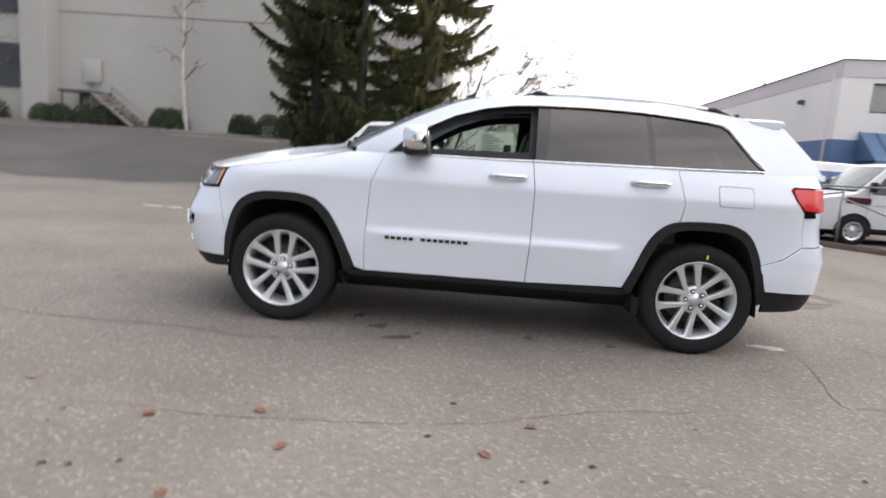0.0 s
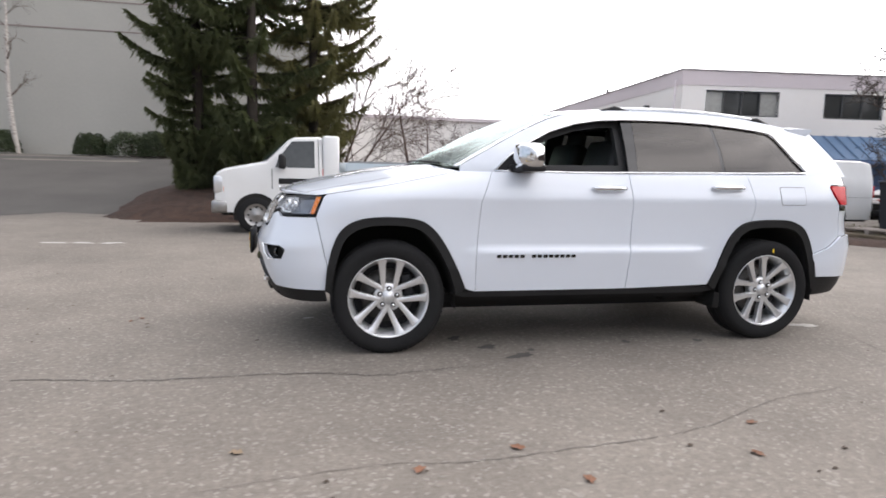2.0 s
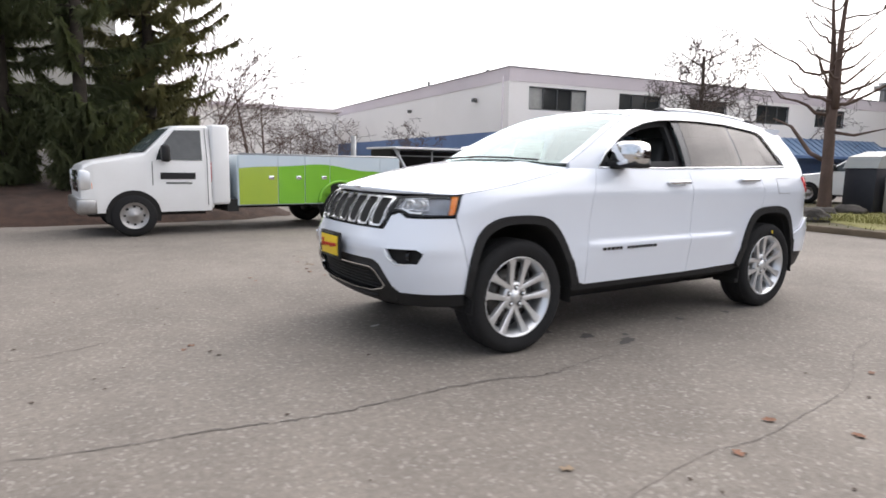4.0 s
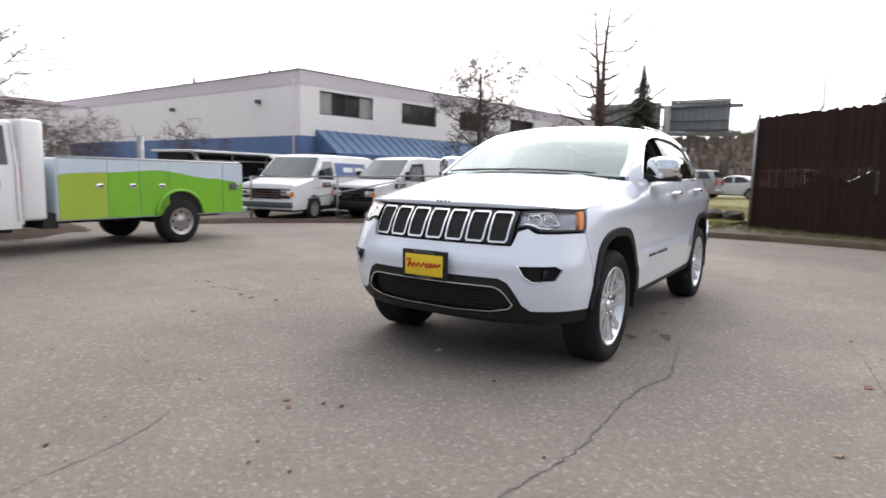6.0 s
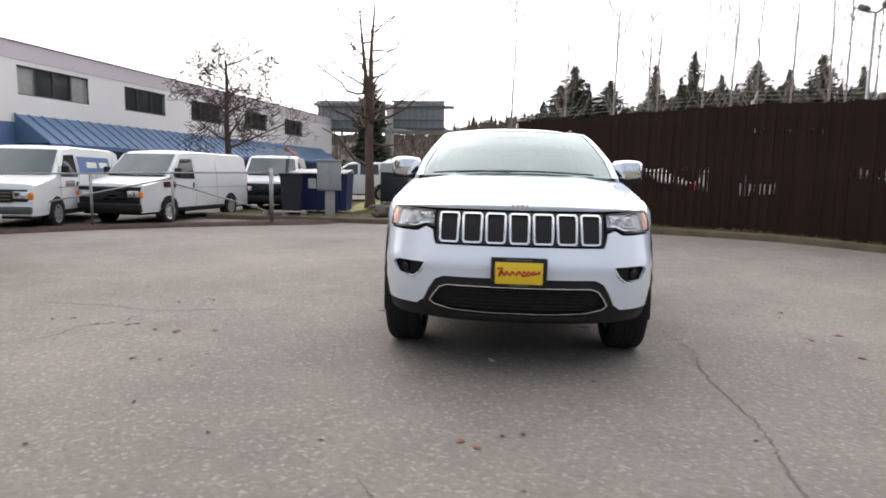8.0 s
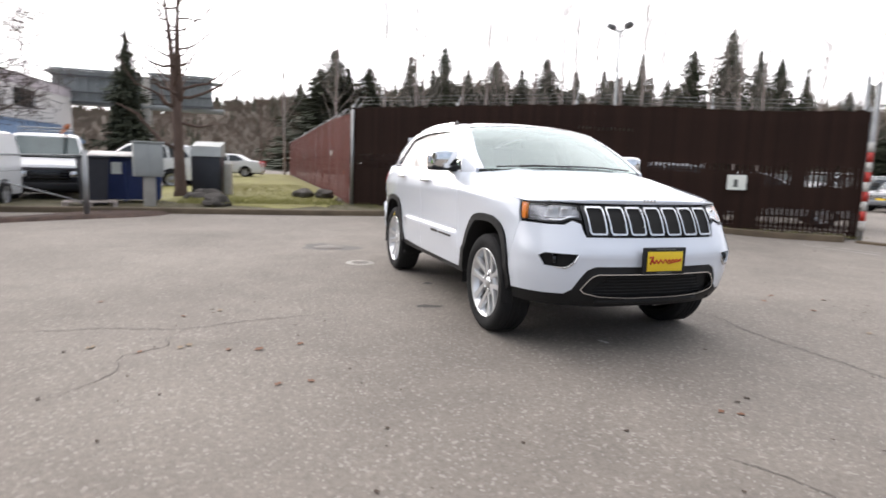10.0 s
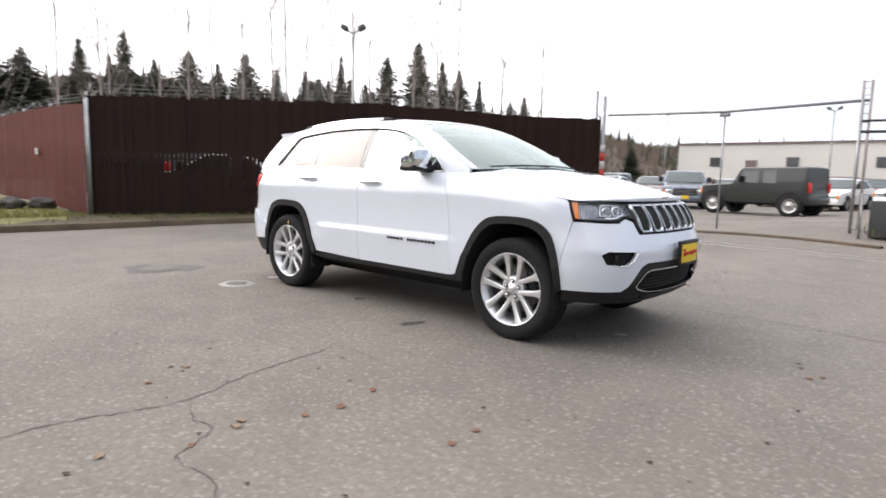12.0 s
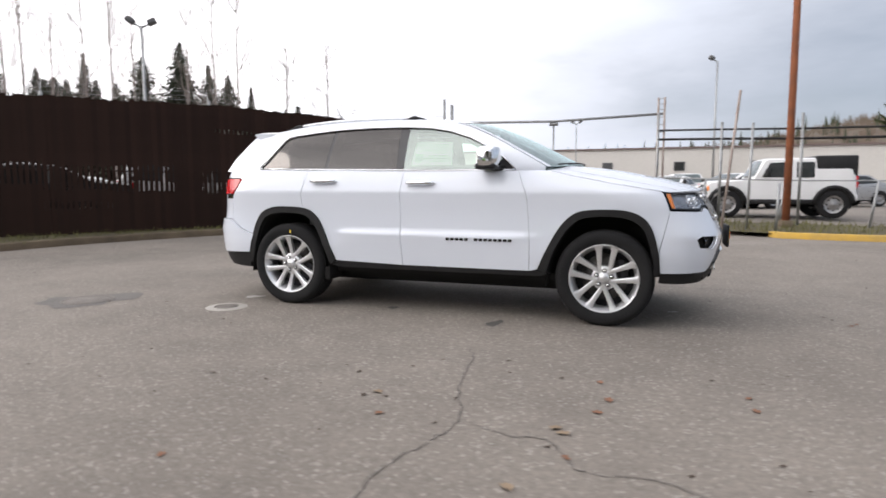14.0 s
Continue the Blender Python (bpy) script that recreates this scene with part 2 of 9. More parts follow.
def curve_pts(pts, n):
    """A smooth curve through points, in n steps between each two."""
    p = [Vector(q) for q in pts]
    out = []
    for i in range(len(p) - 1):
        a, b, c, d = p[max(i - 1, 0)], p[i], p[i + 1], p[min(i + 2, len(p) - 1)]
        for j in range(n):
            t = j / n
            out.append(0.5 * (2 * b + (c - a) * t + (2 * a - 5 * b + 4 * c - d) * t * t + (3 * b - a - 3 * c + d) * t ** 3))
    return out + [p[-1]]


def inside(poly, x, y):
    """Which of the points lie within a polygon."""
    px, py = np.array([q[0] for q in poly]), np.array([q[1] for q in poly])
    hit = np.zeros(len(x), bool)
    for i in range(len(poly)):
        x0, y0, x1, y1 = px[i - 1], py[i - 1], px[i], py[i]
        if y0 != y1:
            hit ^= ((y0 > y) != (y1 > y)) & (x < (x1 - x0) * (y - y0) / (y1 - y0) + x0)
    return hit


def shrink(poly, d):
    """The polygon with its edge drawn in by d."""
    n = len(poly)
    area = sum(poly[i - 1][0] * poly[i][1] - poly[i][0] * poly[i - 1][1] for i in range(n))
    sign = 1 if area > 0 else -1
    out = []
    for i in range(n):
        a, b, c = Vector(poly[i - 1]), Vector(poly[i]), Vector(poly[(i + 1) % n])
        e, f = (b - a).normalized(), (c - b).normalized()
        m = Vector((-(e + f).y, (e + f).x)) * sign
        if m.length < 1e-6:
            m = Vector((-e.y, e.x)) * sign
        m.normalize()
        k = max(0.5, m.dot(Vector((-e.y, e.x)) * sign))
        out.append(tuple(b + m * d / k))
    return out


def sheet(poly, place, step=0.05, holes=(), gap=0.0, lip=0.018, sub=0.03, rows=()):
    """A curved panel: the polygon (u, v) with holes is filled with small triangles and put on place(u, v, depth); its edges turn in by lip."""
    from_poly = [shrink(poly, gap) if gap else list(poly)] + [shrink(h, -gap) if gap else list(h) for h in holes]
    verts, edges, rims = [], [], []
    for q in from_poly:
        fine = []
        for i in range(len(q)):
            a, b = Vector(q[i]), Vector(q[(i + 1) % len(q)])
            k = max(1, int((b - a).length / sub))
            fine += [a + (b - a) * j / k for j in range(k)]
        k = len(verts)
        verts += fine
        edges += [(k + i, k + (i + 1) % len(fine)) for i in range(len(fine))]
        rims.append(fine)
    xs, ys = [v[0] for v in from_poly[0]], [v[1] for v in from_poly[0]]
    gx, gy = np.meshgrid(np.arange(min(xs) + step / 2, max(xs), step), np.arange(min(ys) + step / 2, max(ys), step))
    gx, gy = gx.ravel(), gy.ravel()
    if rows:
        keep = np.min(np.abs(gy[:, None] - np.array(rows)[None, :]), axis=1) > 0.007
        rx, ry = np.meshgrid(np.arange(min(xs) + step / 2, max(xs), step), np.array(rows))
        gx, gy = np.concatenate([gx[keep], rx.ravel()]), np.concatenate([gy[keep], ry.ravel()])
    rim = np.array([tuple(v) for q in rims for v in q])
    near = np.min((gx[:, None] - rim[None, :, 0]) ** 2 + (gy[:, None] - rim[None, :, 1]) ** 2, axis=1) > (0.45 * min(step, sub * 1.5)) ** 2
    ok = inside([tuple(v) for v in rims[0]], gx, gy) & near
    for q in rims[1:]:
        ok &= ~inside([tuple(v) for v in q], gx, gy)
    verts += [Vector((a, b)) for a, b in zip(gx[ok], gy[ok])]
    co, _, tris, *_ = delaunay_2d_cdt(verts, edges, [], 0, 1e-6)
    cx, cy = np.array([sum(co[i].x for i in t) / 3 for t in tris]), np.array([sum(co[i].y for i in t) / 3 for t in tris])
    ok = inside([tuple(v) for v in rims[0]], cx, cy)
    for q in rims[1:]:
        ok &= ~inside([tuple(v) for v in q], cx, cy)
    s = Shape()
    s.add([place(c.x, c.y, 0.0) for c in co], [t for t, k in zip(tris, ok) if k])
    if lip:
        for q in rims:
            n = len(q)
            s.add([place(v.x, v.y, 0.0) for v in q] + [place(v.x, v.y, lip) for v in q], [(i, (i + 1) % n, n + (i + 1) % n, n + i) for i in range(n)])
    return s

def asphalt():
    """Worn grey asphalt: pale stone chips in a darker binder, broad stains and faint tyre tracks."""
    m = mat("worn_asphalt", (0.236, 0.207, 0.176), (0.150, 0.132, 0.113), 0.88, scale=0.45, fine=3.0, bump=0.0)
    n, l = m.node_tree.nodes, m.node_tree.links
    p = n["Principled BSDF"]
    base = p.inputs["Base Color"].links[0].from_socket
    co = [k for k in n if k.type == "TEX_COORD"][0]
    chips, grit = n.new("ShaderNodeTexVoronoi"), n.new("ShaderNodeTexNoise")
    chips.inputs["Scale"].default_value, grit.inputs["Scale"].default_value, grit.inputs["Detail"].default_value = 58, 26, 8
    grit.inputs["Roughness"].default_value = 0.75
    l.new(co.outputs["Object"], chips.inputs["Vector"])
    l.new(co.outputs["Object"], grit.inputs["Vector"])
    bw = n.new("ShaderNodeSeparateColor")
    l.new(chips.outputs["Color"], bw.inputs["Color"])
    pale = n.new("ShaderNodeMapRange")
    pale.inputs["From Min"].default_value, pale.inputs["From Max"].default_value = 0.84, 1.0
    pale.inputs["To Min"].default_value, pale.inputs["To Max"].default_value = 0.0, 0.30
    l.new(bw.outputs["Red"], pale.inputs["Value"])
    m1, m2 = n.new("ShaderNodeMix"), n.new("ShaderNodeMix")
    for k in (m1, m2):
        k.data_type = "RGBA"
    g = n.new("ShaderNodeMapRange")
    g.inputs["From Min"].default_value, g.inputs["From Max"].default_value = 0.36, 0.66
    g.inputs["To Min"].default_value, g.inputs["To Max"].default_value = 0.78, 1.18
    l.new(grit.outputs["Fac"], g.inputs["Value"])
    m1.blend_type = "MULTIPLY"
    m1.inputs["Factor"].default_value = 1.0
    l.new(base, m1.inputs[6])
    l.new(g.outputs["Result"], m1.inputs[7])
    l.new(pale.outputs["Result"], m2.inputs["Factor"])
    l.new(m1.outputs[2], m2.inputs[6])
    m2.inputs[7].default_value = (0.50, 0.475, 0.43, 1)
    l.new(m2.outputs[2], p.inputs["Base Color"])
    bp = n.new("ShaderNodeBump")
    bp.inputs["Strength"].default_value, bp.inputs["Distance"].default_value = 0.55, 0.006
    l.new(grit.outputs["Fac"], bp.inputs["Height"])
    l.new(bp.outputs["Normal"], p.inputs["Normal"])
    return m


ASPHALT = asphalt()
TAR = mat("crack_dark", (0.10, 0.090, 0.080), (0.15, 0.136, 0.122), 0.95, scale=14)
STAIN = mat("oil_stain", (0.05, 0.046, 0.042), (0.09, 0.083, 0.075), 0.8, scale=20)
PATCH = mat("patch_dark", (0.115, 0.107, 0.098), (0.16, 0.15, 0.138), 0.9, scale=6, fine=60, bump=0.5)
CONCRETE = mat("concrete", (0.42, 0.40, 0.36), (0.30, 0.28, 0.25), 0.85, scale=3, fine=50, bump=0.4)
KERB = mat("weathered_kerb", (0.145, 0.108, 0.068), (0.070, 0.054, 0.036), 0.9, scale=2.2, fine=40, bump=0.5)
KERBYELLOW = mat("yellow_kerb_paint", (0.62, 0.38, 0.05), (0.40, 0.27, 0.08), 0.8, scale=4, fine=40, bump=0.4)
GRASSGROUND = mat("thin_winter_grass", (0.095, 0.083, 0.036), (0.055, 0.045, 0.025), 0.95, scale=1.4, fine=30, bump=1.0)
LAWN = mat("lawn_green", (0.25, 0.245, 0.075), (0.18, 0.155, 0.06), 0.95, scale=0.6, fine=30, bump=1.0)
DRIVE = mat("shade_dark_asphalt", (0.105, 0.097, 0.088), (0.070, 0.065, 0.060), 0.9, scale=0.5, fine=40, bump=0.4)
ORANGEPANEL = mat("orange_panel", (0.50, 0.16, 0.04), (0.42, 0.13, 0.035), 0.6)
MULCH = mat("bark_mulch", (0.068, 0.034, 0.021), (0.024, 0.014, 0.010), 0.95, scale=5, fine=45, bump=1.5)
TURF = mat("turf_blade", (0.27, 0.265, 0.08), (0.19, 0.175, 0.06), 0.85)
BLADE = mat("grass_blade", (0.16, 0.15, 0.05), (0.10, 0.10, 0.035), 0.8)
WHITEPAINT = mat("road_paint", (0.62, 0.60, 0.56), (0.36, 0.345, 0.32), 0.85, scale=9, fine=70)
IRON = mat("cast_iron", (0.13, 0.115, 0.10), (0.22, 0.20, 0.18), 0.7, metal=0.3, scale=8, fine=60, bump=0.6)
LEAFDRY = mat("dry_leaf", (0.24, 0.11, 0.06), (0.15, 0.075, 0.045), 0.8, island=0.5)
LEAFPALE = mat("pale_dry_leaf", (0.27, 0.20, 0.13), (0.20, 0.145, 0.095), 0.8, island=0.4)
LEAFDARK = mat("rotten_leaf", (0.045, 0.03, 0.022), (0.07, 0.045, 0.03), 0.85)
PANELGREY = mat("tilt_up_concrete", (0.46, 0.45, 0.41), (0.405, 0.395, 0.36), 0.85, scale=0.35, fine=9, bump=0.15)
JOINTPINK = mat("faded_joint_line", (0.30, 0.245, 0.235), (0.24, 0.20, 0.19), 0.9)
PANELJOINT = mat("panel_joint", (0.17, 0.13, 0.12), rough=0.9)
WALLWHITE = mat("painted_wall_white", (0.88, 0.85, 0.82), (0.83, 0.80, 0.77), 0.8, scale=0.5, fine=14, bump=0.15)
WALLLILAC = mat("painted_wall_lilac", (0.68, 0.61, 0.63), (0.63, 0.565, 0.585), 0.8, scale=0.5, fine=14, bump=0.15)
COPING = mat("grey_coping", (0.34, 0.30, 0.31), (0.26, 0.23, 0.24), 0.7, scale=1.0)
WALLBLUE = mat("painted_wall_blue", (0.12, 0.20, 0.37), (0.10, 0.165, 0.31), 0.75, scale=0.6, fine=14, bump=0.15)
AWNBLUE = mat("blue_metal_roofing", (0.11, 0.20, 0.33), (0.085, 0.155, 0.27), 0.45, metal=0.1, scale=1.2)
DARKGLASS = mat("dark_window_glass", (0.025, 0.028, 0.03), (0.05, 0.052, 0.05), 0.06, scale=0.9, rvar=0.03)
FRAMEGREY = mat("window_frame_grey", (0.10, 0.10, 0.10), rough=0.5)
BLIND = mat("window_blind", (0.40, 0.40, 0.37), (0.30, 0.30, 0.28), 0.5, coat=0.6)
WARE = mat("warehouse_beige", (0.60, 0.58, 0.54), (0.50, 0.485, 0.45), 0.85, scale=0.12, fine=3)
GALV = mat("galvanised_steel", (0.40, 0.41, 0.41), (0.27, 0.275, 0.275), 0.5, metal=0.7, scale=5)
RUSTGALV = mat("rust_streaked_steel", (0.42, 0.38, 0.35), (0.26, 0.19, 0.16), 0.6, metal=0.4, scale=3)
RUST = mat("rusty_steel", (0.27, 0.085, 0.03), (0.14, 0.05, 0.025), 0.85, scale=3, fine=30, bump=0.4)
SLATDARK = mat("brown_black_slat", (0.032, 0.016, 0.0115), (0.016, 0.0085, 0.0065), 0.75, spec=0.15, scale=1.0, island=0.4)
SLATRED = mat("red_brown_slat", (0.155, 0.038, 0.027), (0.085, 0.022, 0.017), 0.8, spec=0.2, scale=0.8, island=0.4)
BARK = mat("grey_bark", (0.11, 0.085, 0.068), (0.06, 0.047, 0.04), 0.95, scale=6, fine=40, bump=0.8)
# spruce bark darkened: the shade within the crown is put into its colour
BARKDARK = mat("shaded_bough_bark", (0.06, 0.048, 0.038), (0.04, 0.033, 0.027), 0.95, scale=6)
BARKRED = mat("twig_bark", (0.13, 0.085, 0.065), (0.085, 0.06, 0.05), 0.95, scale=5)
POPLARBARK = mat("pale_poplar_bark", (0.38, 0.33, 0.30), (0.27, 0.23, 0.205), 0.9, scale=1.5)
BIRCH = mat("birch_bark", (0.74, 0.71, 0.66), (0.25, 0.20, 0.17), 0.85, scale=7, fine=25, axis=(1, 1, 3))
NEEDLE = mat("spruce_needles", (0.136, 0.152, 0.076), (0.078, 0.096, 0.050), 0.75, scale=1.1, fine=14)
NEEDLEOLIVE = mat("olive_needles", (0.235, 0.215, 0.085), (0.130, 0.130, 0.058), 0.75, scale=1.1, fine=14)
NEEDLEFAR = mat("far_conifer_needles", (0.062, 0.070, 0.038), (0.036, 0.043, 0.025), 0.85, scale=0.6, island=0.3)


def let_through(m, share, colour):
    """Leaves and needles let some light through."""
    n, l = m.node_tree.nodes, m.node_tree.links
    t, mx = n.new("ShaderNodeBsdfTranslucent"), n.new("ShaderNodeMixShader")
    t.inputs["Color"].default_value = rgb(colour)
    mx.inputs["Fac"].default_value = share
    l.new(n["Principled BSDF"].outputs["BSDF"], mx.inputs[1])
    l.new(t.outputs["BSDF"], mx.inputs[2])
    l.new(mx.outputs["Shader"], n["Material Output"].inputs["Surface"])


let_through(NEEDLE, 0.35, (0.13, 0.15, 0.05))
STICKER = mat("thin_printed_sheet", (0.78, 0.80, 0.74), (0.72, 0.75, 0.70), 0.7)
let_through(STICKER, 0.5, (0.80, 0.84, 0.76))
SHRUB = mat("shrub_leaf", (0.055, 0.075, 0.030), (0.032, 0.045, 0.02), 0.7, scale=3)
TREEBARK = mat("brown_trunk_bark", (0.150, 0.098, 0.076), (0.085, 0.058, 0.046), 0.95, scale=5, fine=36, bump=0.8, axis=(1, 1, 0.4))
WOODS = mat("bare_far_woods", (0.215, 0.165, 0.130), (0.130, 0.108, 0.080), 0.95, scale=0.06, fine=0.9)
HILL = mat("wooded_hillside", (0.150, 0.120, 0.094), (0.085, 0.074, 0.056), 0.95, scale=0.035, fine=0.5)
VANWHITE = mat("van_white", (0.80, 0.81, 0.81), (0.74, 0.745, 0.74), 0.35, coat=0.4, scale=2)
SILVERPAINT = mat("silver_car_paint", (0.42, 0.43, 0.44), rough=0.3, metal=0.5, coat=0.6)
BLACKPAINT = mat("black_car_paint", (0.010, 0.011, 0.012), rough=0.3, coat=0.15)
GREYPAINT = mat("grey_car_paint", (0.13, 0.14, 0.15), rough=0.28, coat=0.8)
REDPAINT = mat("red_car_paint", (0.30, 0.02, 0.025), rough=0.28, coat=0.8)
BLUEGREYPAINT = mat("blue_grey_car_paint", (0.16, 0.19, 0.24), rough=0.28, metal=0.4, coat=0.8)
MAROONPAINT = mat("maroon_car_paint", (0.085, 0.02, 0.022), rough=0.3, coat=0.8)
GREENPAINT = mat("green_dark_paint", (0.014, 0.019, 0.016), rough=0.35, coat=0.35)
AUTOSCREEN = mat("car_windscreen", (0.095, 0.125, 0.125), (0.045, 0.060, 0.062), 0.08, metal=0.22, scale=0.8)
CARGLASS = mat("car_window", (0.02, 0.024, 0.025), (0.035, 0.04, 0.04), 0.05, rvar=0.02, spec=0.8)
LIME = mat("lime_green_wrap", (0.20, 0.50, 0.025), (0.15, 0.41, 0.02), 0.4, coat=0.4, scale=1.5)
LIMEYELLOW = mat("yellow_green_wrap", (0.38, 0.48, 0.04), (0.30, 0.44, 0.04), 0.4, coat=0.4, scale=1.5)
SKYWRAP = mat("pale_sky_wrap", (0.60, 0.68, 0.72), (0.50, 0.60, 0.68), 0.4, coat=0.4, scale=1.2)
BLUEPANEL = mat("blue_sign_panel", (0.07, 0.12, 0.28), (0.10, 0.17, 0.34), 0.5, scale=3)
BOXGREY = mat("grey_painted_steel", (0.36, 0.38, 0.37), (0.30, 0.32, 0.31), 0.55, scale=3)
BINBLUE = mat("blue_plastic", (0.010, 0.016, 0.045), rough=0.5)
SKIPBLUE = mat("blue_skip_paint", (0.022, 0.042, 0.145), (0.016, 0.030, 0.10), 0.5, scale=3)
SHEDDARK = mat("shed_shadow_boards", (0.022, 0.021, 0.020), (0.035, 0.032, 0.030), 0.9, scale=4)
MOTORGREY = mat("dark_cabinet_grey", (0.035, 0.037, 0.038), (0.055, 0.055, 0.052), 0.7)
BINBLACK = mat("black_bin_plastic", (0.02, 0.022, 0.03), rough=0.5)
ORANGE = mat("orange_pipe", (0.50, 0.16, 0.06), rough=0.5)
SIGNBACK = mat("sign_back_metal", (0.30, 0.32, 0.31), (0.24, 0.25, 0.24), 0.6, metal=0.2, scale=0.5)
ROCK = mat("dark_rock", (0.085, 0.075, 0.065), (0.05, 0.045, 0.04), 0.9, scale=4, fine=20, bump=0.8)
REDWHITE = mat("red_reflective", (0.45, 0.03, 0.02), rough=0.45)

# ---- the white SUV: nose towards -x, standing at the origin ----
suv = thing("suv", "shiny white SUV with chrome grille and silver alloy wheels on asphalt", "car")

# plan of the widest line, from the middle of the nose round the side to the middle of the tail
PLAN = curve_pts([(-2.375, 0), (-2.367, 0.22), (-2.335, 0.45), (-2.275, 0.64), (-2.18, 0.79), (-2.05, 0.885), (-1.85, 0.942), (-1.5, 0.968), (-0.8, 0.972), (0.0, 0.972),
                  (1.0, 0.972), (1.5, 0.968), (1.9, 0.945), (2.14, 0.90), (2.31, 0.80), (2.40, 0.62), (2.445, 0.34), (2.455, 0)], 14)
PX, PY = np.array([p[0] for p in PLAN]), np.array([p[1] for p in PLAN])
PS = np.concatenate([[0], np.cumsum(np.hypot(np.diff(PX), np.diff(PY)))])
TX, TY = np.gradient(PX, PS), np.gradient(PY, PS)
S_END, NOSE_N = float(PS[-1]), int(np.argmax(PY > 0.96))
Z_IN = [0.30, 0.36, 0.43, 0.55, 0.68, 0.70, 0.735, 0.90, 1.06, 1.09, 1.20, 1.28, 1.36]
IN_SIDE = [0.075, 0.045, 0.034, 0.022, 0.004, 0.002, 0.026, 0.024, 0.010, 0.014, 0.048, 0.085, 0.13]
IN_NOSE = [0.17, 0.10, 0.055, 0.022, 0.004, 0.0, 0.002, 0.075, 0.140, 0.17, 0.28, 0.36, 0.44]
IN_TAIL = [0.12, 0.07, 0.035, 0.02, 0.008, 0.005, 0.012, 0.04, 0.045, 0.05, 0.065, 0.10, 0.16]


def sx(x):
    return float(np.interp(x, PX, PS))


def sy(y):
    return float(np.interp(y, PY[:NOSE_N], PS[:NOSE_N]))


def ease(a, b, v):
    t = min(1.0, max(0.0, (v - a) / (b - a)))
    return t * t * (3 - 2 * t)


def wrap(s, z, depth=0.0):
    """A point on the lower body: s along the plan (negative: the other flank), z high, depth inwards."""
    side, s = (-1 if s < 0 else 1), abs(s)
    x, y = float(np.interp(s, PS, PX)), float(np.interp(s, PS, PY))
    tx, ty = float(np.interp(s, PS, TX)), float(np.interp(s, PS, TY))
    k = math.hypot(tx, ty)
    wf, wt = 1 - ease(-2.30, -1.70, x), ease(1.9, 2.42, x)
    d = wf * np.interp(z, Z_IN, IN_NOSE) + wt * np.interp(z, Z_IN, IN_TAIL) + (1 - wf - wt) * np.interp(z, Z_IN, IN_SIDE)
    if 0.6 < z < 0.80:                            # the lower crease fades out before the rear wheel and over the front wing
        flat = np.interp(z, [0.55, 0.80], [0.022, 0.024])
        d += (1 - wf - wt) * (flat - np.interp(z, Z_IN, IN_SIDE)) * max(ease(0.75, 0.98, x), 1 - ease(-1.0, -0.7, x))
    top = float(np.interp(x, [-2.1, -1.9, -1.5, -1.2, -1.0, -0.73], [1.055, 1.070, 1.138, 1.200, 1.246, 1.250]))
    if x < -0.6 and z > top - 0.14:              # the wing rolls over into the bonnet
        d += 0.040 * ((z - top + 0.14) / 0.14) ** 2 * (1 - ease(-0.85, -0.65, x))
    d += depth
    flat = ease(0.80, 0.87, z) * (1 - ease(0.50, 0.68, y)) if x < -2.0 else 0.0
    return (x + ty / k * d, side * max(0.0, y - tx / k * d * (1 - flat)), z)


def SX(pts):
    return [(sx(x), z) for x, z in pts]


def SY(pts):
    return [(sy(y), z) for y, z in pts]


def flip(poly):
    return [(-s, z) for s, z in poly]


SH_X, SH_Z = [-2.1, -1.9, -1.5, -1.2, -1.0, -0.73, 0.3, 1.3, 1.9, 2.2, 2.5], [1.055, 1.070, 1.138, 1.200, 1.246, 1.250, 1.252, 1.264, 1.28, 1.285, 1.285]


def shoulder(x):
    return float(np.interp(x, SH_X, SH_Z))


ARCH_F = [(-1.885, 0.44), (-1.865, 0.60), (-1.815, 0.78), (-1.74, 0.875), (-1.62, 0.922), (-1.46, 0.932), (-1.30, 0.922), (-1.20, 0.885), (-1.10, 0.78), (-1.00, 0.60), (-0.93, 0.44)]
ARCH_F_IN = [(-1.835, 0.40), (-1.815, 0.58), (-1.765, 0.75), (-1.70, 0.825), (-1.60, 0.866), (-1.46, 0.876), (-1.32, 0.866), (-1.24, 0.835), (-1.155, 0.75), (-1.06, 0.58), (-1.00, 0.40)]
ARCH_R = [(0.94, 0.44), (1.00, 0.58), (1.08, 0.77), (1.165, 0.875), (1.27, 0.918), (1.45, 0.930), (1.63, 0.920), (1.755, 0.86), (1.835, 0.72), (1.89, 0.54), (1.925, 0.40)]
ARCH_R_IN = [(1.00, 0.40), (1.055, 0.555), (1.135, 0.74), (1.21, 0.825), (1.30, 0.862), (1.45, 0.872), (1.60, 0.864), (1.705, 0.815), (1.775, 0.70), (1.83, 0.52), (1.86, 0.38)]

def rounded(pts):
    return [(p.x, p.y) for p in curve_pts([(a, b) for a, b in pts], 3)]


ARCH_F, ARCH_F_IN, ARCH_R, ARCH_R_IN = rounded(ARCH_F), rounded(ARCH_F_IN), rounded(ARCH_R), rounded(ARCH_R_IN)
FENDER = SX([(-0.862, 0.420), (-0.866, 0.66), (-0.84, 1.04), (-0.755, 1.246), (-1.0, 1.244), (-1.2, 1.198), (-1.5, 1.136), (-1.7, 1.102), (-1.88, 1.073), (-1.90, 1.05), (-1.945, 0.925), (-1.90, 0.75)] + ARCH_F[3:])
DOOR_F = SX([(-0.862, 0.420), (-0.866, 0.66), (-0.84, 1.04), (-0.755, 1.246), (-0.3, 1.246), (0.265, 1.249), (0.285, 1.05), (0.285, 0.74), (0.27, 0.422)])
